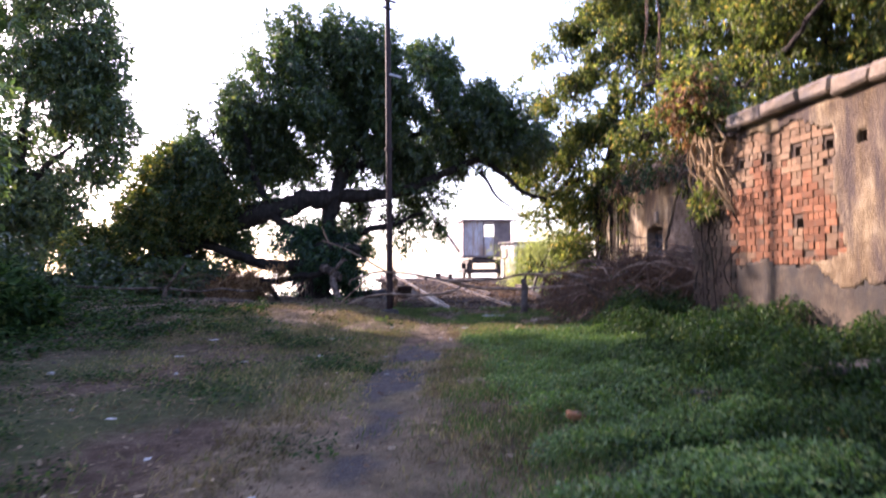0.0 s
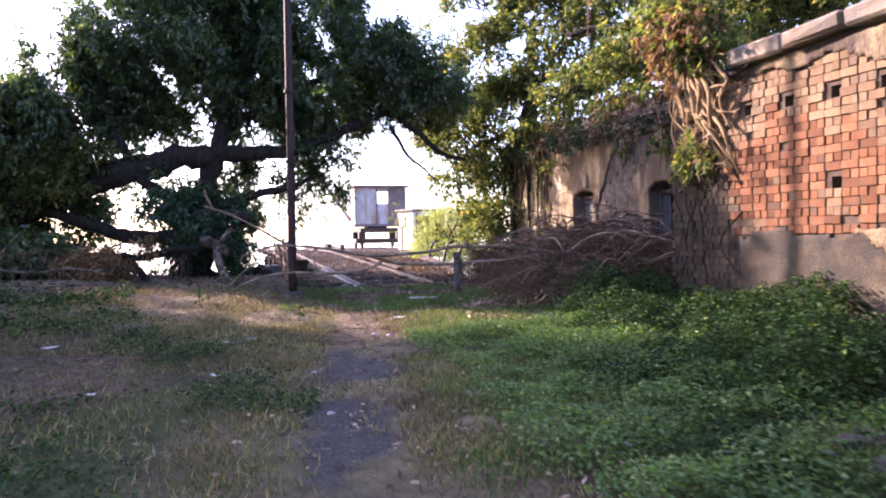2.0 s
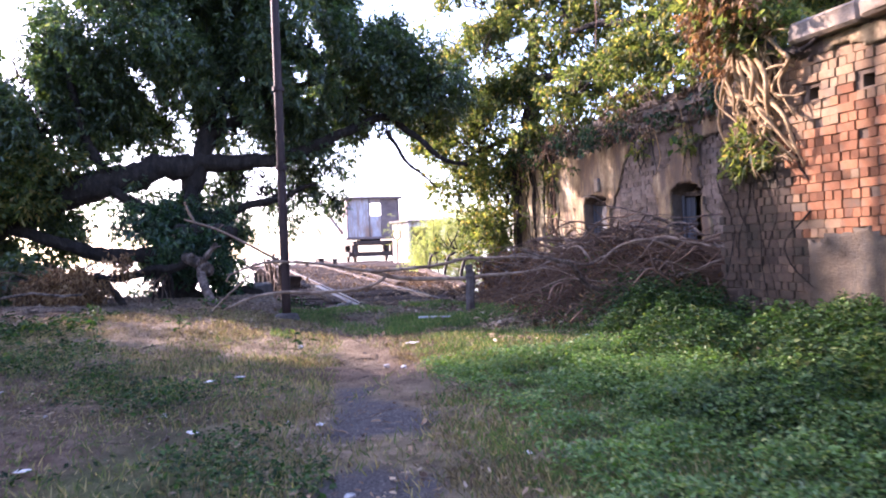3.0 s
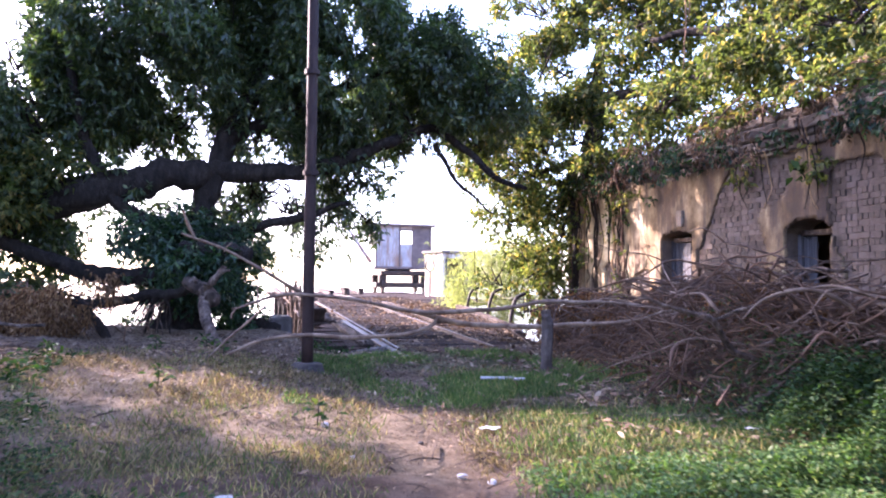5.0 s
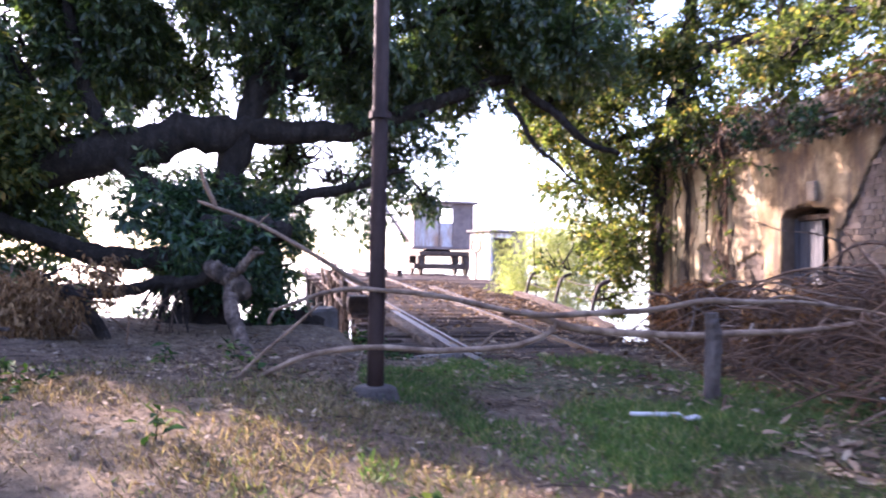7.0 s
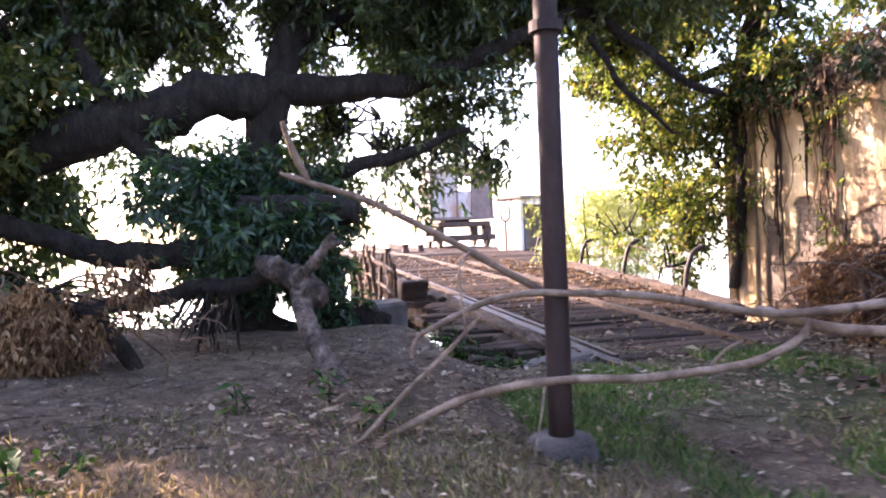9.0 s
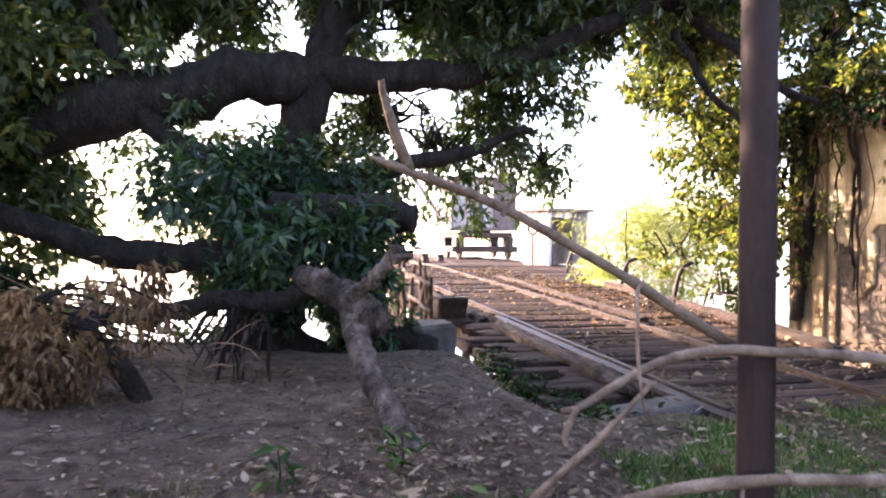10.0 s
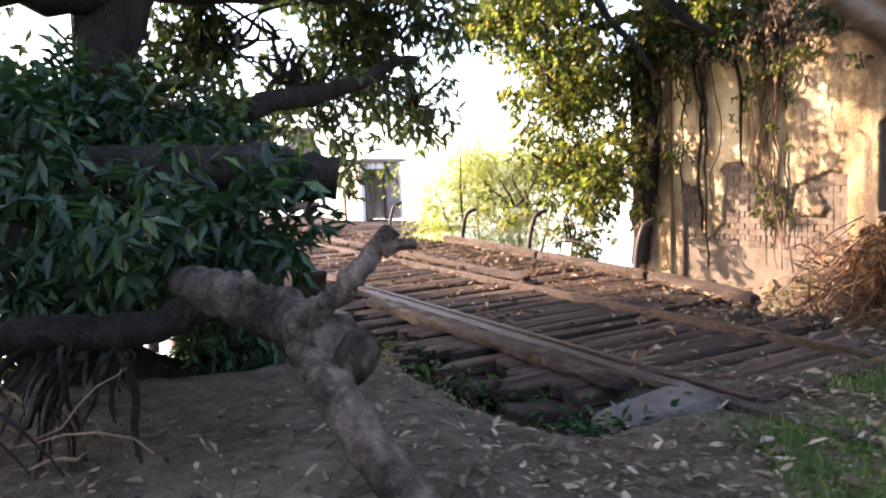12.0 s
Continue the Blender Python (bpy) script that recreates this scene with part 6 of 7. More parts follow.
z = land(x, y) + rs.uniform(0.02, 1, n) * np.clip(deck_z(y) - 0.02 - land(x, y), 0.1, 0.55)
leaf_mesh("leaves", np.stack([x, y, z], 1), rs.normal(size=(n, 3)) * [1, 1, 0.5], rs.normal(size=(n, 3)) * 0.4 + [0, 0, 1], rs.uniform(0.05, 0.12, n), rs.uniform(0.025, 0.05, n), WEED, fern)

# ---- brushwood heap ----
heap = thing("brushwood_heap", "big heap of dry brown brushwood and twigs", "brushwood", at=(4.3, 15.5, 0.4))
r = random.Random(91)
bm = bmesh.new()
for k in range(4600):
    y = r.uniform(12.9, 21.5)
    lo, hi = 2.2 + 0.13 * max(0, y - 15) + 0.5 * max(0, 13.8 - y), 6.3
    x = lo + (hi - lo) * r.random() ** 0.8
    top = 0.15 + 0.85 * math.sin(math.pi * min(1, max(0.05, (x - lo) / (hi - lo) * 0.75 + 0.08))) * (0.75 if y > 17 else 1)
    z = land1(x, y) + r.uniform(0.0, top * 0.6)
    a = r.gauss(math.radians(155), 1.2)
    d = Vector((math.cos(a), math.sin(a) * 0.7, r.gauss(0.0, 0.45)))
    l = r.uniform(0.35, 1.3)
    p0, p2 = Vector((x, y, z)) - d * l / 2, Vector((x, y, z)) + d * l / 2
    p1 = (p0 + p2) / 2 + Vector((r.uniform(-0.1, 0.1), r.uniform(-0.1, 0.1), r.uniform(0, 0.18))) * l
    w = r.choice((0.003, 0.004, 0.005, 0.007, 0.01, 0.015))
    tube(bm, [p0, p1, p2], [w, w * 0.85, w * 0.4], 4, 0, 0, 0.06, 6)
tagged(part("brush", bm, TWIG, heap, "", True), kind="stuff")
for k in range(130):
    y = r.uniform(13.0, 19)
    x = r.uniform(2.4, 5.9)
    z = land1(x, y) + r.uniform(0.2, 0.85)
    a = r.gauss(math.radians(165), 1.0)
    d = Vector((math.cos(a), math.sin(a) * 0.5, r.gauss(0.05, 0.22)))
    l = r.uniform(0.9, 2.2)
    w = r.uniform(0.007, 0.019) * (1.7 if k % 5 == 0 else 1)
    c = Vector((x, y, z))
    stick("bough", [c - d * l / 2, c + Vector((0, 0, r.uniform(0.05, 0.25))), c + d * l / 2], [w, w * 0.9, w * 0.35], PALESTICK if k % 3 == 0 else DEADWOOD if k % 3 == 1 else TWIG, heap, sides=6, kink=0.2, seed=k, n=16)
stick("bough", [(2.7, 12.9, 0.28), (3.05, 13.05, 0.42), (3.5, 13.3, 0.62)], [0.075, 0.07, 0.06], DEADWOOD, heap, "thick sawn pale bough", 9)
n = 2800
rs = np.random.RandomState(92)
y = rs.uniform(12.9, 21.5, n)
lo = 2.2 + 0.13 * np.maximum(0, y - 15) + 0.5 * np.maximum(0, 13.8 - y)
x = lo + (6.3 - lo) * rs.uniform(0, 1, n)
z = land(x, y) + rs.uniform(0.02, 0.6, n) * np.sin(np.pi * np.clip((x - lo) / (6.3 - lo) * 0.75 + 0.08, 0, 1))
leaf_mesh("dry_leaves", np.stack([x, y, z], 1), rs.normal(size=(n, 3)) + [0, 0, -0.5], rs.normal(size=(n, 3)) + [0, 0, 0.5], rs.uniform(0.05, 0.12, n), rs.uniform(0.02, 0.05, n), BROWNLEAF, heap)

bm = bmesh.new()
for k in range(50):
    y = r.uniform(19.6, 21.4)
    x = r.uniform(3.6, 6.0)
    a = r.uniform(0, 6.28)
    d = Vector((math.cos(a), math.sin(a), r.gauss(0.15, 0.4)))
    l = r.uniform(0.25, 1.0)
    c = Vector((x, y, land1(x, y) + r.uniform(0.02, 0.5)))
    w = r.choice((0.003, 0.005, 0.008, 0.012))
    tube(bm, [c - d * l / 2, c + Vector((0, 0, 0.06)), c + d * l / 2], [w, w, w * 0.4], 4, 0, 0, 0.07, 5)
tagged(part("foot_brush", bm, TWIG, heap, "", True), kind="stuff")
PILE = [(3.2, 19.3, 0.75, 0.75, 0.6, 0.4), (3.9, 19.8, 0.9, 0.8, 0.6, 0.45), (2.9, 18.7, 0.55, 0.6, 0.5, 0.28), (4.6, 18.9, 1.0, 0.9, 0.7, 0.4), (3.6, 16.9, 0.8, 0.9, 0.8, 0.3, 0.6), (4.4, 15.2, 1.1, 0.9, 0.9, 0.3, 0.6)]
foliage("dead_leaves", heap, PILE, 2600, 6, 0.1, 0.035, DEADLEAF, 97, 1.2, -0.2, 3)
# withered branch on the other side of the path, and dry scrub along the bank
wither = thing("withered_branch", "withered branch hung with dead orange-brown leaves", "branch", at=(-4.6, 18.0, 0.6))
for k in range(9):
    x0, y0 = -4.1 - 0.1 * k, 17.9 + 0.06 * k
    g = land1(x0, y0)
    stick("twig", [(x0 - 1.3, y0 + 0.3, g + 0.15 + 0.05 * k), (x0 - 0.5, y0 + 0.1, g + 0.85 - 0.05 * k), (x0 + 0.15, y0, g + 0.72 - 0.05 * k), (x0 + 0.45, y0 - 0.1, g + 0.4)], [0.014, 0.011, 0.008, 0.004], BARK, wither, sides=5, seed=k)
foliage("leaves", wither, [(-5.1, 18.2, 1.2, 0.4, 0.25, 0.2), (-4.6, 18.1, 1.36, 0.4, 0.25, 0.14), (-4.15, 17.95, 1.25, 0.25, 0.2, 0.2, 0.5), (-5.7, 18.4, 0.9, 0.5, 0.4, 0.35), (-5.0, 18.1, 0.85, 0.5, 0.3, 0.25), (-4.7, 18.1, 1.05, 0.32, 0.25, 0.3, 1.2), (-4.4, 18.1, 1.48, 0.45, 0.22, 0.12, 0.7), (-5.3, 18.2, 0.7, 0.5, 0.3, 0.3)], 1900, 7, 0.085, 0.026, BROWNLEAF, 95, 1.5, -0.3, 3)
scrub = thing("dry_scrub", "tangle of dry twigs along the bank edge", "scrub", at=(-7, 18, 0.5), kind="stuff")
bm = bmesh.new()
for k in range(420):
    y = r.uniform(18.2, 20.3)
    x = r.uniform(-12, -4.7)
    g = land1(x, y)
    a = r.uniform(0, 6.28)
    d = Vector((math.cos(a), 0.5 * math.sin(a), r.gauss(0.1, 0.35)))
    l = r.uniform(0.4, 1.7)
    c = Vector((x, y, g + r.uniform(0.05, 0.55)))
    w = r.choice((0.004, 0.006, 0.009, 0.014))
    tube(bm, [c - d * l / 2, c + Vector((0, 0, 0.1)), c + d * l / 2], [w, w, w * 0.4], 4, 0, 0, 0.08, 6)
for k in range(18):
    y, x = r.uniform(17.8, 18.8), r.uniform(-5.6, -3.6)
    a = r.uniform(0, 6.28)
    d = Vector((math.cos(a), 0.5 * math.sin(a), r.gauss(0.15, 0.5)))
    l = r.uniform(0.25, 0.8)
    c = Vector((x, y, land1(x, y) + r.uniform(0.03, 0.5)))
    w = r.choice((0.003, 0.004, 0.006, 0.01))
    tube(bm, [c - d * l / 2, c + Vector((0, 0, 0.06)), c + d * l / 2], [w, w, w * 0.4], 4, 0, 0, 0.08, 6)
tagged(part("twigs", bm, TWIG, scrub, "", True), kind="stuff")
old_fence = thing("fence", "old stick fence half buried in scrub", "fence", at=(-6.2, 15.9, 0.5))
stick("post", [(-6.3, 16.1, 0.2), (-6.3, 16.1, 0.75), (-6.25, 16.1, 1.05)], [0.06, 0.055, 0.05], DEADWOOD, old_fence)
stick("post", [(-6.3, 16.1, 0.9), (-6.05, 16.0, 1.2), (-5.75, 15.95, 1.55)], [0.035, 0.03, 0.015], DEADWOOD, old_fence)
for z in (0.68, 0.95):
    stick("fence_rail", [(-8.6, 16.4, z + 0.1), (-6.3, 16.1, z), (-4.3, 16.2, z - 0.05)], [0.028, 0.028, 0.02], DEADWOOD, old_fence, sides=6, kink=0.12, seed=z)

# ---- roots on the wall corner ----
roots = thing("fig_roots", "tangle of pale fig roots gripping the wall corner", "roots", at=tuple(NEAR.at(0.6, 3.4)))
r = random.Random(99)
for k in range(26):
    u0, z0 = 0.55 + r.uniform(-0.25, 0.3), 3.65 + r.uniform(-0.1, 0.25)
    u2, z2 = 0.65 + r.uniform(-0.5, 0.75), 2.25 + r.uniform(-0.2, 0.6)
    w = r.uniform(0.010, 0.034)
    stick("root", [NEAR.at(u0, z0, 0.1), NEAR.at((u0 + u2) / 2 + r.uniform(-0.3, 0.3), (z0 * 0.65 + z2 * 0.35), 0.12 + r.uniform(0, 0.1)), NEAR.at((u0 + u2) / 2 + r.uniform(-0.3, 0.3), (z0 * 0.35 + z2 * 0.65), 0.1 + r.uniform(0, 0.06)), NEAR.at(u2, z2, 0.06)], [w, w, w * 0.8, w * 0.4], VINE, roots, sides=7, kink=0.14, seed=k * 1.3, n=26)
for k in range(20):
    cu, cz, a0 = 0.6 + r.uniform(-0.4, 0.55), 2.95 + r.uniform(-0.5, 0.7), r.uniform(0, 6.28)
    ru, rz, w = r.uniform(0.12, 0.38), r.uniform(0.12, 0.4), r.uniform(0.007, 0.018)
    loop = [NEAR.at(cu + ru * math.cos(a0 + b * 0.7) + r.uniform(-0.04, 0.04), cz + rz * math.sin(a0 + b * 0.7) - 0.05 * b, 0.09 + r.uniform(0, 0.12)) for b in range(r.choice((4, 5, 6)))]
    stick("root", loop, [w, w, w * 0.9, w * 0.6], VINE, roots, sides=6, kink=0.06, seed=k * 2.1, n=26)
stick("root", [NEAR.at(0.7, 3.75, 0.15), NEAR.at(1.3, 3.42, 0.12), NEAR.at(1.75, 3.62, 0.1)], [0.04, 0.03, 0.015], BARK, roots, n=18)
stick("root", [NEAR.at(0.5, 3.5, 0.1), NEAR.at(0.6, 4.1, 0.05), NEAR.at(0.5, 4.5, -0.05)], [0.1, 0.09, 0.05], BARK, roots, n=14)
for k in range(7):
    u, w = 0.25 + r.uniform(-0.15, 1.0), r.uniform(0.005, 0.013)
    stick("root", [NEAR.at(u + r.uniform(-0.2, 0.2), 2.6, 0.06), NEAR.at(u + r.uniform(-0.15, 0.15), 1.9, 0.05), NEAR.at(u + r.uniform(-0.2, 0.2), 1.2, 0.05), NEAR.at(u + r.uniform(-0.25, 0.25), r.uniform(0.3, 0.9), 0.06)], [w, w, w * 0.8, w * 0.5], BARK, roots, sides=6, kink=0.16, seed=k * 3.7, n=22)
W1 = NEAR.at(0.5, 4.05, 0.1)
foliage("leaves", roots, [(W1.x - 0.05, W1.y, W1.z + 0.2, 0.5, 0.55, 0.6), (W1.x + 0.1, W1.y - 0.35, W1.z - 0.15, 0.4, 0.45, 0.35), (W1.x - 0.1, W1.y + 0.4, W1.z + 0.5, 0.5, 0.5, 0.5)], 420, 6, 0.13, 0.06, FIG, 101, 0.5, -0.5, 3)
foliage("dead_leaves", roots, [(W1.x - 0.1, W1.y, W1.z + 0.05, 0.5, 0.6, 0.6)], 420, 6, 0.11, 0.04, BROWNLEAF, 103, 0.9, -0.5, 3)
W2 = NEAR.at(0.55, 2.45, 0.12)
foliage("yellow_leaves", roots, [(W2.x, W2.y, W2.z, 0.14, 0.35, 0.3)], 80, 6, 0.11, 0.045, FIG, 102, 0.7, -0.8, 3)

# big leaves sprouting from the facade
for k, (u, z, s) in enumerate(((6.15, 3.85, 0.26), (8.9, 3.3, 0.24), (3.3, 3.0, 0.16), (2.7, 3.3, 0.14), (4.4, 3.35, 0.16))):
    plant = thing("wall_plant", "broad-leaved green seedling rooted in the facade", "plant", "wall seedlings", at=tuple(FAR.at(u, z, 0.05)))
    rs = np.random.RandomState(120 + k)
    m = 9
    c = np.array(FAR.at(u, z, 0.12))
    w = rs.normal(size=(m, 3)) * 0.6 + np.array([-0.6, -0.3, 0.1])
    leaf_mesh("leaves", np.repeat(c[None], m, 0) + rs.normal(size=(m, 3)) * 0.06, w, rs.normal(size=(m, 3)) * 0.3 + [0, 0, 1], np.full(m, s) * rs.uniform(0.7, 1.2, m), np.full(m, s * 0.55), WEED, plant)
    stick("stem", [FAR.at(u, z - 0.15, 0.02), FAR.at(u, z, 0.1), FAR.at(u, z + 0.1, 0.14)], [0.012, 0.01, 0.005], BARK, plant, sides=5)

# ---- ground cover ----
def scatter(n, x0, x1, y0, y1, seed):
    rs = np.random.RandomState(seed)
    return rs, rs.uniform(x0, x1, n), rs.uniform(y0, y1, n)


def weeds():
    rs, x, y = scatter(260000, 0.3, 5.6, 1.5, 15.2, 201)
    p = np.stack([x, y, 0 * x], 1)
    n1, n2 = lumps(p, 1.3, 21), lumps(p, 3.4, 22)
    edge = 0.75 + 0.05 * (y - 4) + 0.3 * n1 + 0.9 * sm((y - 10.5) / 2)
    wallx = 4.97 - 0.2 * (y - 10) - 0.05
    tall = sm((x - 2.1 + 0.3 * n1) / 1.2)
    dens = sm((x - edge) / 0.7) * (x < wallx) * np.clip(0.75 + 0.55 * n2, 0.15, 1) * (1 - 0.93 * np.exp(-((x - 2.2) / 0.45) ** 2 - ((y - 6.3) / 0.6) ** 2))
    dens *= 1 - 0.85 * sm((y - 11.6 - 0.2 * x) / 1.6)
    k = rs.uniform(0, 1, len(x)) < dens
    x, y, tall, n2 = x[k], y[k], tall[k], n2[k]
    n3 = tuft(x, y, 7.5, 23)
    top = (0.08 + 0.40 * tall) * np.clip(0.8 + 0.4 * n2 + 0.35 * n3, 0.2, 1.7)
    z = land(x, y) + top * rs.uniform(0.05, 1, len(x)) ** 0.6
    n = len(x)
    way = rs.normal(size=(n, 3)) * [1, 1, 0.35] + [0, 0, 0.05]
    sz = rs.uniform(0.026, 0.06, n) * (0.8 + 0.4 * tall)
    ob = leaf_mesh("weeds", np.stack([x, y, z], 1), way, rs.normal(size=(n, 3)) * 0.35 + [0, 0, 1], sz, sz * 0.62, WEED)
    tagged(ob, "dense low green weeds along the brick wall", "weeds")


def blades(name, n, box4, seed, dens, height, material, label):
    rs, x, y = scatter(n, *box4, seed)
    k = rs.uniform(0, 1, n) < dens(x, y)
    x, y = x[k], y[k]
    m = len(x)
    way = rs.normal(size=(m, 3)) * [0.55, 0.55, 0.1] + [0, 0, 0.8]
    L = height * rs.uniform(0.4, 1.3, m)
    ob = leaf_mesh(name, np.stack([x, y, land(x, y) - 0.01], 1), way, rs.normal(size=(m, 3)), L, 0.007 + 0.03 * L, material)
    return tagged(ob, label, "grass")


def tuft(x, y, f, s):
    return lumps(np.stack([x, y, 0 * x], 1), f, s)


def off_path(x, y):
    return np.maximum(np.maximum(sm((np.abs(x - path_x(y)) - 0.2) / 0.3), 0.35 * sm((tuft(x, y, 3.1, 37) - 0.05) / 0.3)), np.maximum(0.8 * sm((y - 17.4) / 0.8), 0.45 * sm((y - 8.0) / 0.3) * sm((9.1 - y) / 0.3)))


weeds()


def low_weeds():
    rs, x, y = scatter(110000, 0.2, 3.4, 2.0, 11.5, 209)
    n1, n2 = tuft(x, y, 1.2, 51), tuft(x, y, 4.2, 52)
    d = sm((x - 0.55 + 0.35 * n1) / 0.4) * sm((3.0 - x + 0.4 * n1) / 0.8) * np.clip(0.4 + 0.75 * n2 + 0.3 * n1, 0.02, 1) * (1 - 0.9 * np.exp(-((x - 2.2) / 0.5) ** 2 - ((y - 6.3) / 0.6) ** 2))
    k = rs.uniform(0, 1, len(x)) < d
    x, y, n2 = x[k], y[k], n2[k]
    n = len(x)
    z = land(x, y) + rs.uniform(0.15, 1, n) * np.clip(0.10 + 0.08 * sm((x - 0.8) / 1.2) + 0.08 * n2, 0.04, 0.34)
    sz = rs.uniform(0.02, 0.05, n)
    ob = leaf_mesh("low_weeds", np.stack([x, y, z], 1), rs.normal(size=(n, 3)) * [1, 1, 0.35] + [0, 0, 0.1], rs.normal(size=(n, 3)) * 0.3 + [0, 0, 1], sz, sz * 0.6, LITWEED)
    tagged(ob, "low green weeds at the path side, lit tint painted in", "weeds")


low_weeds()


def yard_weeds():
    rs, x, y = scatter(90000, -6.5, -0.7, 2.5, 13.5, 205)
    n1, n2 = tuft(x, y, 1.1, 26), tuft(x, y, 4.5, 27)
    k = rs.uniform(0, 1, len(x)) < sm((n1 - 0.2 + 0.4 * sm((-1.5 - x) / 1.5)) / 0.4) * np.clip(0.35 + 0.6 * n2, 0, 1)
    x, y = x[k], y[k]
    n = len(x)
    z = land(x, y) + rs.uniform(0.01, 0.09, n)
    sz = rs.uniform(0.025, 0.06, n)
    ob = leaf_mesh("weeds", np.stack([x, y, z], 1), rs.normal(size=(n, 3)) * [1, 1, 0.35] + [0, 0, 0.1], rs.normal(size=(n, 3)) * 0.35 + [0, 0, 1], sz, sz * 0.55, WEED)
    tagged(ob, "patches of creeping green weeds on bare earth", "weeds")


yard_weeds()


def edge_growth():
    rs, x, y = scatter(50000, -11, -3.6, 7, 15.6, 207)
    n1, n2 = tuft(x, y, 0.9, 28), tuft(x, y, 3.0, 29)
    d = sm((-3.9 - 0.45 * np.clip(11 - y, -3, 4) - x + 0.6 * n1) / 1.6) * np.clip(0.4 + 0.6 * n2, 0.05, 1)
    k = rs.uniform(0, 1, len(x)) < d
    x, y, n1 = x[k], y[k], n1[k]
    n = len(x)
    z = land(x, y) + rs.uniform(0.02, 1, n) ** 1.5 * (0.12 + 0.3 * sm((-5.5 - x) / 2.5))
    sz = rs.uniform(0.05, 0.12, n)
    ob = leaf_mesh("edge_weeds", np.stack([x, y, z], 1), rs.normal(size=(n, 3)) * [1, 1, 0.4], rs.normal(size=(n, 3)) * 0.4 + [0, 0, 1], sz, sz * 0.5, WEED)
    tagged(ob, "dark leafy undergrowth along the yard edge", "weeds")


edge_growth()
blades("grass", 200000, (-4.5, 3.5, 1.5, 16.5), 211, lambda x, y: off_path(x, y) * np.clip(0.32 + 0.55 * tuft(x, y, 2.2, 31), 0.03, 1) * (0.6 + 0.4 * sm((x + 0.2) / 0.8)) * (1 - 0.4 * sm((y - 12) / 2)), 0.085, GRASS, "short patchy green grass")
blades("grass", 90000, (0.0, 3.4, 3.0, 13.5), 215, lambda x, y: sm((x - path_x(y) - 0.45 + 0.3 * tuft(x, y, 1.7, 38)) / 0.5) * np.clip(0.4 + 0.6 * tuft(x, y, 3.0, 36), 0.05, 1), 0.075, FRESH, "fresh green grass beside the path")
blades("grass", 70000, (-1.3, 2.8, 13.5, 18.9), 212, lambda x, y: off_path(x, y) * sm((tuft(x, y, 2.0, 32) + 0.12) / 0.5), 0.095, FRESH, "tufts of fresh grass by the pole and post")
blades("dry_grass", 130000, (-5, 1.2, 1.5, 16), 213, lambda x, y: off_path(x, y) * np.clip(0.05 + 0.6 * tuft(x, y, 1.9, 33), 0.01, 0.8) * (1 - 0.75 * sm((-0.9 - x) / 1) * sm((11.5 - y) / 2)), 0.075, DRYGRASS, "thin straw-coloured dry grass")


blades("dry_grass", 60000, (-2.2, 1.6, 1.5, 10.0), 216, lambda x, y: sm((1.3 - np.abs(x - path_x(y) - 0.1)) / 0.5) * sm((np.abs(x - path_x(y)) - 0.25) / 0.2) * np.clip(0.4 + 0.7 * tuft(x, y, 2.3, 39), 0.03, 1), 0.06, DRYGRASS, "pale trodden grass on both sides of the path")
blades("dry_grass", 60000, (-5.5, 1.0, 10.8, 15.5), 214, lambda x, y: np.clip(0.35 + 0.6 * tuft(x, y, 2.7, 34), 0.03, 1) * sm((np.abs(x - path_x(y)) - 0.2) / 0.3), 0.06, DRYGRASS, "trampled straw-coloured grass under the pole")


def litter(name, n, box4, seed, dens, size, material, label, lift=0.004):
    rs, x, y = scatter(n, *box4, seed)
    k = rs.uniform(0, 1, n) < dens(x, y)
    x, y = x[k], y[k]
    m = len(x)
    way = rs.normal(size=(m, 3)) * [1, 1, 0.16]
    s = size * rs.uniform(0.45, 1.35, m)
    make = curled_leaves if size > 0.05 else leaf_mesh
    ob = make(name, np.stack([x, y, land(x, y) + lift + rs.uniform(0.006, 0.03, m)], 1), way, rs.normal(size=(m, 3)) * 0.25 + [0, 0, 1], s, s * rs.uniform(0.24, 0.44, m), material)
    return tagged(ob, label, "leaf litter")


litter("fallen_leaves", 70000, (-8, 4.6, 1.5, 19.8), 221, lambda x, y: np.clip(0.14 + 0.35 * tuft(x, y, 1.1, 41) + 0.35 * sm((y - 12) / 4), 0.02, 1) * (1 - 0.7 * sm((x - 0.9) / 0.8) * sm((12 - y) / 2)), 0.062, LITTER, "scattered dry fallen leaves on the earth")
litter("fallen_leaves", 14000, (-6, 1.2, 12.8, 20.4), 223, lambda x, y: np.clip(0.15 + 0.6 * tuft(x, y, 1.3, 44), 0.04, 1), 0.066, LITTER, "thick layer of curled dry leaves under the tree")
litter("fallen_leaves", 4000, (2.9, 6.2, 18.5, 22.5), 224, lambda x, y: 0.8 + 0 * x, 0.11, LITTER, "dry leaves banked against the store wall")
litter("fallen_leaves", 5000, (1.5, 5.2, 13.5, 19), 222, lambda x, y: 0.7 + 0 * x, 0.13, LITTER, "thick dry leaves around the brushwood")
litter("leaf_fragments", 70000, (-4.6, 2.6, 9.5, 20.2), 225, lambda x, y: np.clip(0.45 + 0.55 * tuft(x, y, 1.6, 46), 0.05, 1), 0.026, LITTER, "crumbled fragments of dry leaves over the earth", 0.0)
litter("fallen_leaves", 1500, (1.2, 3.2, 10.2, 13.0), 227, lambda x, y: np.clip(0.2 + 0.9 * tuft(x, y, 2.0, 48), 0, 1), 0.1, LITTER, "drift of pale dry leaves among the weeds", 0.02)
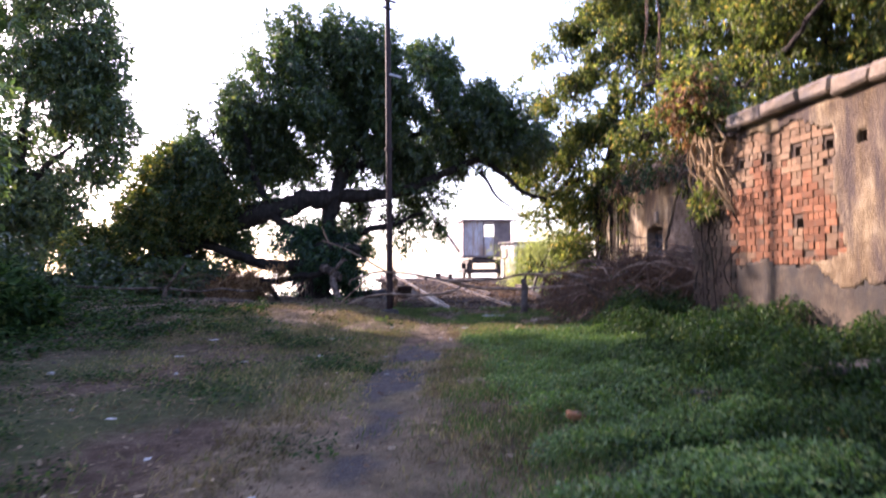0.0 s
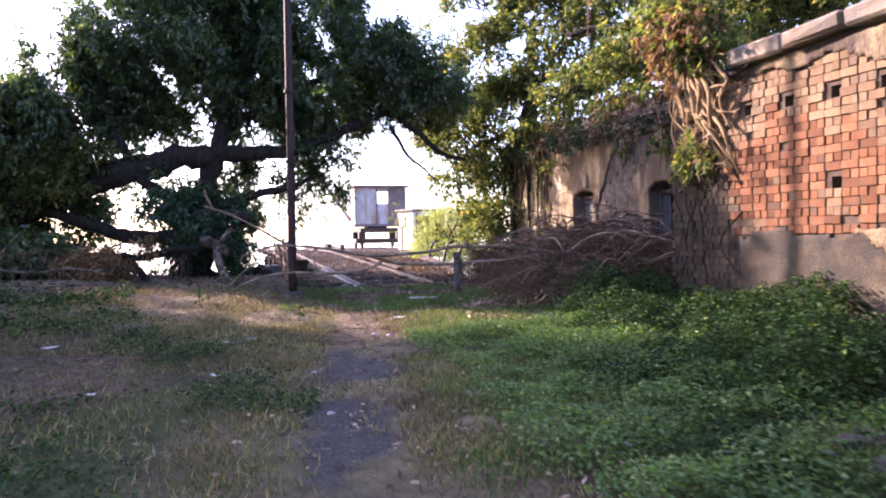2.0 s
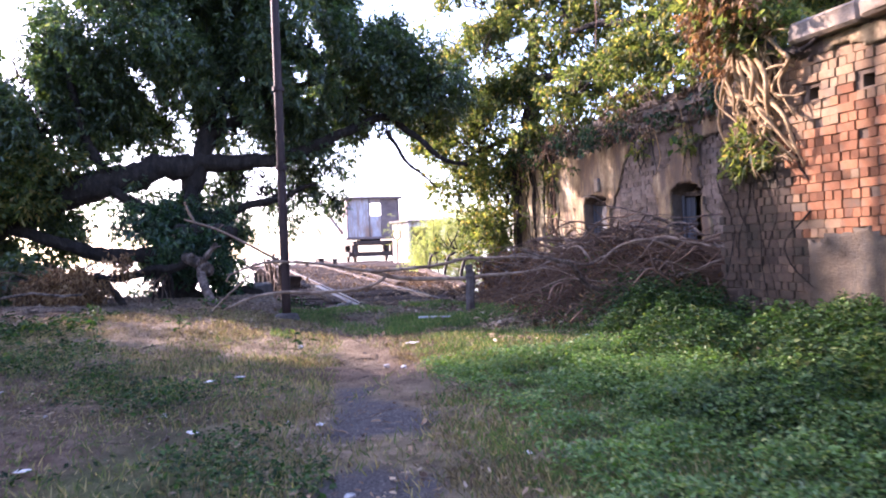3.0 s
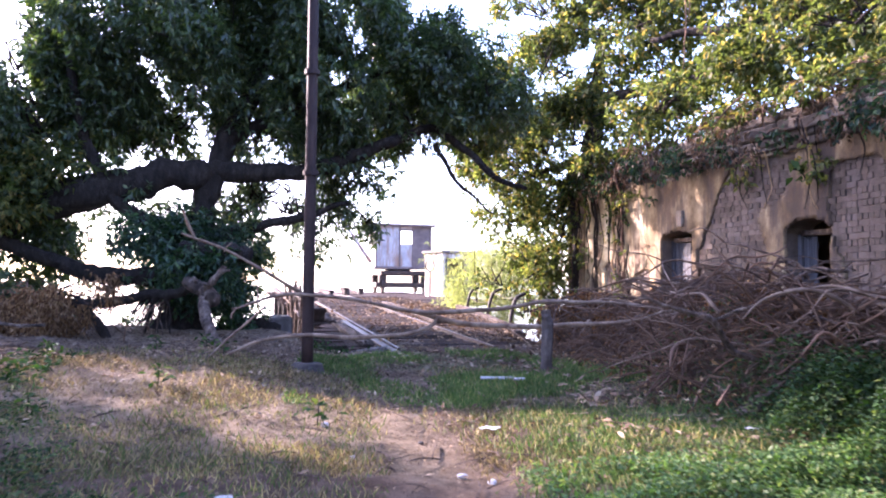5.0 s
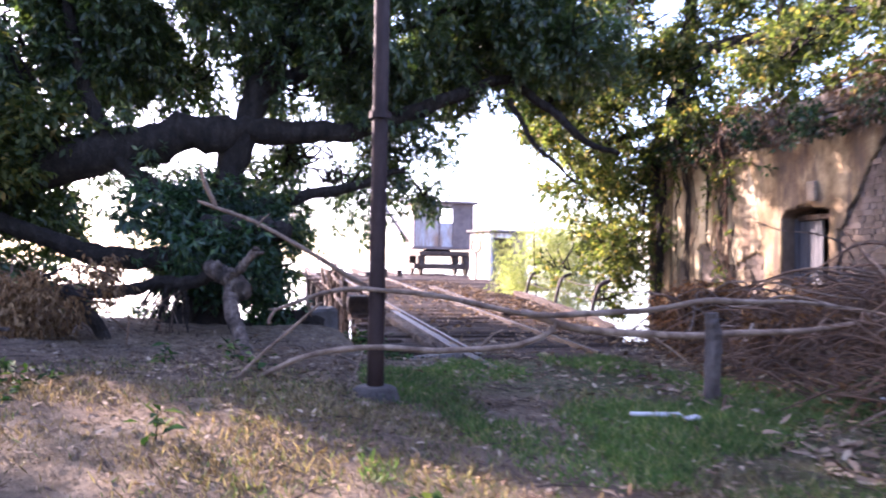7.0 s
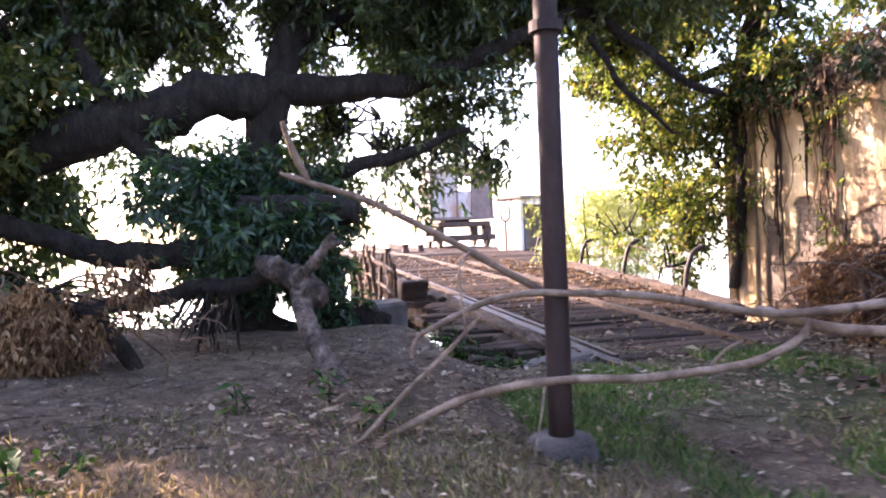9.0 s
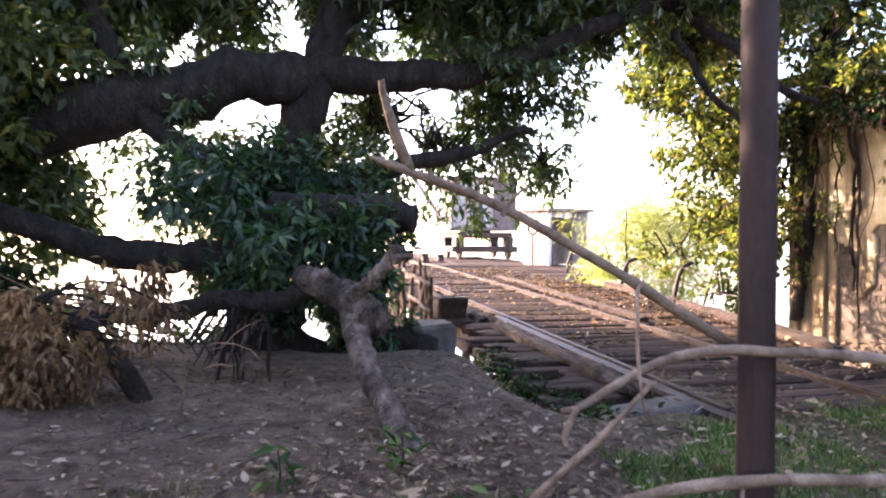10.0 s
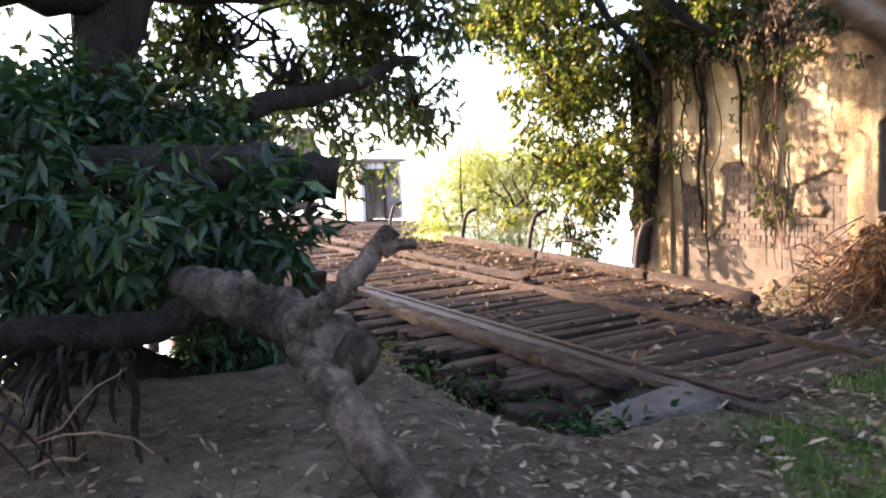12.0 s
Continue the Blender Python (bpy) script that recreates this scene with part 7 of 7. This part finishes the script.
litter("fallen_leaves", 900, (-2.6, 2.4, 15.6, 19.0), 228, lambda x, y: 0.7 + 0 * x, 0.1, LITTER, "large pale dry leaves fallen on the grass", 0.03)
litter("leaf_fragments", 60000, (-4.6, 1.2, 1.5, 10.0), 226, lambda x, y: np.clip(0.25 + 0.55 * tuft(x, y, 1.6, 47), 0.03, 1) * (1 - 0.7 * sm((-1.6 - x) / 1.2)), 0.022, LITTER, "crumbled fragments of dry leaves along the path", 0.0)
rs = np.random.RandomState(231)
v, s = rs.uniform(-0.6, 3.4, 5200), rs.uniform(-0.3, 16, 5200)
k = rs.uniform(0, 1, 5200) < 0.25 + 0.75 * sm((v - 1.2) / 1.2)
v, s = v[k], s[k]
b = np.array([on_deck(a, c, 0.02 + e) for a, c, e in zip(v, s, rs.uniform(0, 0.03, len(v)))])
m = len(v)
tagged(leaf_mesh("deck_leaves", b, rs.normal(size=(m, 3)) * [1, 1, 0.25], rs.normal(size=(m, 3)) * 0.4 + [0, 0, 1], rs.uniform(0.03, 0.15, m), rs.uniform(0.015, 0.07, m), LITTER, fold=0.35), "dry leaves strewn over the jetty planks", "leaf litter")

bm = bmesh.new()
r = random.Random(235)
for k in range(900):
    x, y = r.uniform(-6, 1.8), r.uniform(9, 19.5)
    a = r.uniform(0, 6.28)
    l = r.uniform(0.06, 0.45) * (1.6 if k % 9 == 0 else 1)
    d = Vector((math.cos(a), math.sin(a), 0)) * l / 2
    p, q = Vector((x, y, 0)) - d, Vector((x, y, 0)) + d
    w = r.choice((0.002, 0.003, 0.004, 0.007))
    p.z, q.z = land1(p.x, p.y) + 0.015, land1(q.x, q.y) + 0.015 + r.uniform(0, 0.03)
    m = (p + q) / 2 + Vector((-d.y, d.x, 0)) * r.uniform(-0.25, 0.25) + Vector((0, 0, 0.015))
    tube(bm, [p, m, q], [w, w, w * 0.6], 4, 0, 0, 0, 4)
tagged(part("ground_twigs", bm, DEADWOOD), "broken twigs strewn over the earth", "twigs", kind="stuff")

# scraps, stones, bricks
r = random.Random(241)


def lump(name, x, y, size, material, label, category, group="", flat=0.6, seed=0):
    bm = bmesh.new()
    bmesh.ops.create_icosphere(bm, subdivisions=2, radius=1)
    for q in bm.verts:
        f = 1 + 0.35 * noise.noise(q.co * 1.4 + Vector((seed * 3.1, 0, 0)))
        q.co = Vector((q.co.x * size * f, q.co.y * size * 0.75 * f, q.co.z * size * flat * f))
        q.co = Matrix.Rotation(seed * 1.7, 3, "Z") @ q.co + Vector((x, y, land1(x, y) + size * flat * 0.35))
    return tagged(part(name, bm, material), label, category, group)


def scrap(x, y, s, seed, label="crumpled scrap of white paper on the ground"):
    bm = bmesh.new()
    bmesh.ops.create_grid(bm, x_segments=5, y_segments=4, size=s)
    g = land1(x, y)
    for q in bm.verts:
        c = q.co.copy()
        q.co = Matrix.Rotation(seed * 2.3, 3, "Z") @ Vector((c.x * 1.3, c.y * 0.8, 0.3 * s * noise.noise(Vector((c.x / s, c.y / s, seed * 2.0)) * 1.2))) + Vector((x, y, g + 0.035 + 0.1 * s))
    bmesh.ops.solidify(bm, geom=list(bm.faces), thickness=0.003)
    return tagged(part("paper_scrap", bm, PAPER), label, "litter", "paper scraps")


for k, (x, y, s) in enumerate(((0.36, 12.6, 0.09), (-3.6, 11.2, 0.12), (-3.4, 9.2, 0.07), (-2.4, 8.6, 0.05), (-1.6, 9.3, 0.06), (-0.75, 9.3, 0.05), (2.5, 12.4, 0.1), (-2.6, 5.6, 0.05), (-1.9, 4.6, 0.04), (-1.7, 10.9, 0.07), (-1.45, 11.0, 0.06), (2.0, 8.2, 0.07), (2.9, 15.0, 0.08))):
    scrap(x, y, s * 0.62, k + 1)
for k in range(46):
    x, y = r.uniform(-5, 1.2), r.uniform(3, 15)
    lump("pebble", x, y, r.uniform(0.018, 0.045), STONE if k % 2 else PAPER, "small pale stone lying on the yard earth", "stone", "yard stones", 0.6, k)
for k in range(9):
    x, y = 2.25 + r.uniform(-0.35, 0.4), 6.3 + r.uniform(-0.4, 0.5)
    lump("rubble", x, y, r.uniform(0.05, 0.13), STONE, "broken stone rubble among the weeds", "rubble", "rubble", 0.5, k + 60)
for x, y, a in ((1.02, 5.6, 8), (2.45, 6.3, 40), (2.7, 4.9, 110)):
    bm = bmesh.new()
    box(bm, (x, y, land1(x, y) + 0.06), (0.15, 0.10, 0.06), pose(0, 0, 0, 6, 8, a), 0.012, 0.008, r)
    tagged(part("loose_brick", bm, BRICK), "broken red brick lying in the grass", "brick", "loose bricks")
bm = bmesh.new()
box(bm, (4.35, 6.5, 0.36), (1.9, 0.7, 0.16), pose(0, 0, 0, 3, -3, -8), 0.03, 0.03, r)
tagged(part("stone_slab", bm, STONE), "long grey stone slab half hidden in weeds", "stone")
for k, (x, y) in enumerate(((-2.5, 14.1), (-3.3, 13.2), (-2.55, 16.75), (-1.0, 13.0), (-3.9, 15.2), (-2.2, 15.9), (-4.2, 12.1), (-3.1, 16.5))):
    plant = thing("seedling", "small green leafy seedling in the litter", "plant", "seedlings", at=(x, y, land1(x, y)))
    rs = np.random.RandomState(260 + k)
    m = 16
    g = land1(x, y)
    b = np.array([x, y, g]) + rs.normal(size=(m, 3)) * [0.06, 0.06, 0] + np.stack([0 * np.arange(m), 0 * np.arange(m), rs.uniform(0.02, 0.2, m)], 1)
    leaf_mesh("leaves", b, rs.normal(size=(m, 3)) * [1, 1, 0.4] + [0, 0, 0.15], rs.normal(size=(m, 3)) * 0.3 + [0, 0, 1], rs.uniform(0.07, 0.14, m), rs.uniform(0.035, 0.07, m), WEED, plant)
    stick("stem", [(x, y, g - 0.02), (x + 0.01, y, g + 0.1), (x, y, g + 0.2)], [0.006, 0.005, 0.003], BARK, plant, sides=5)
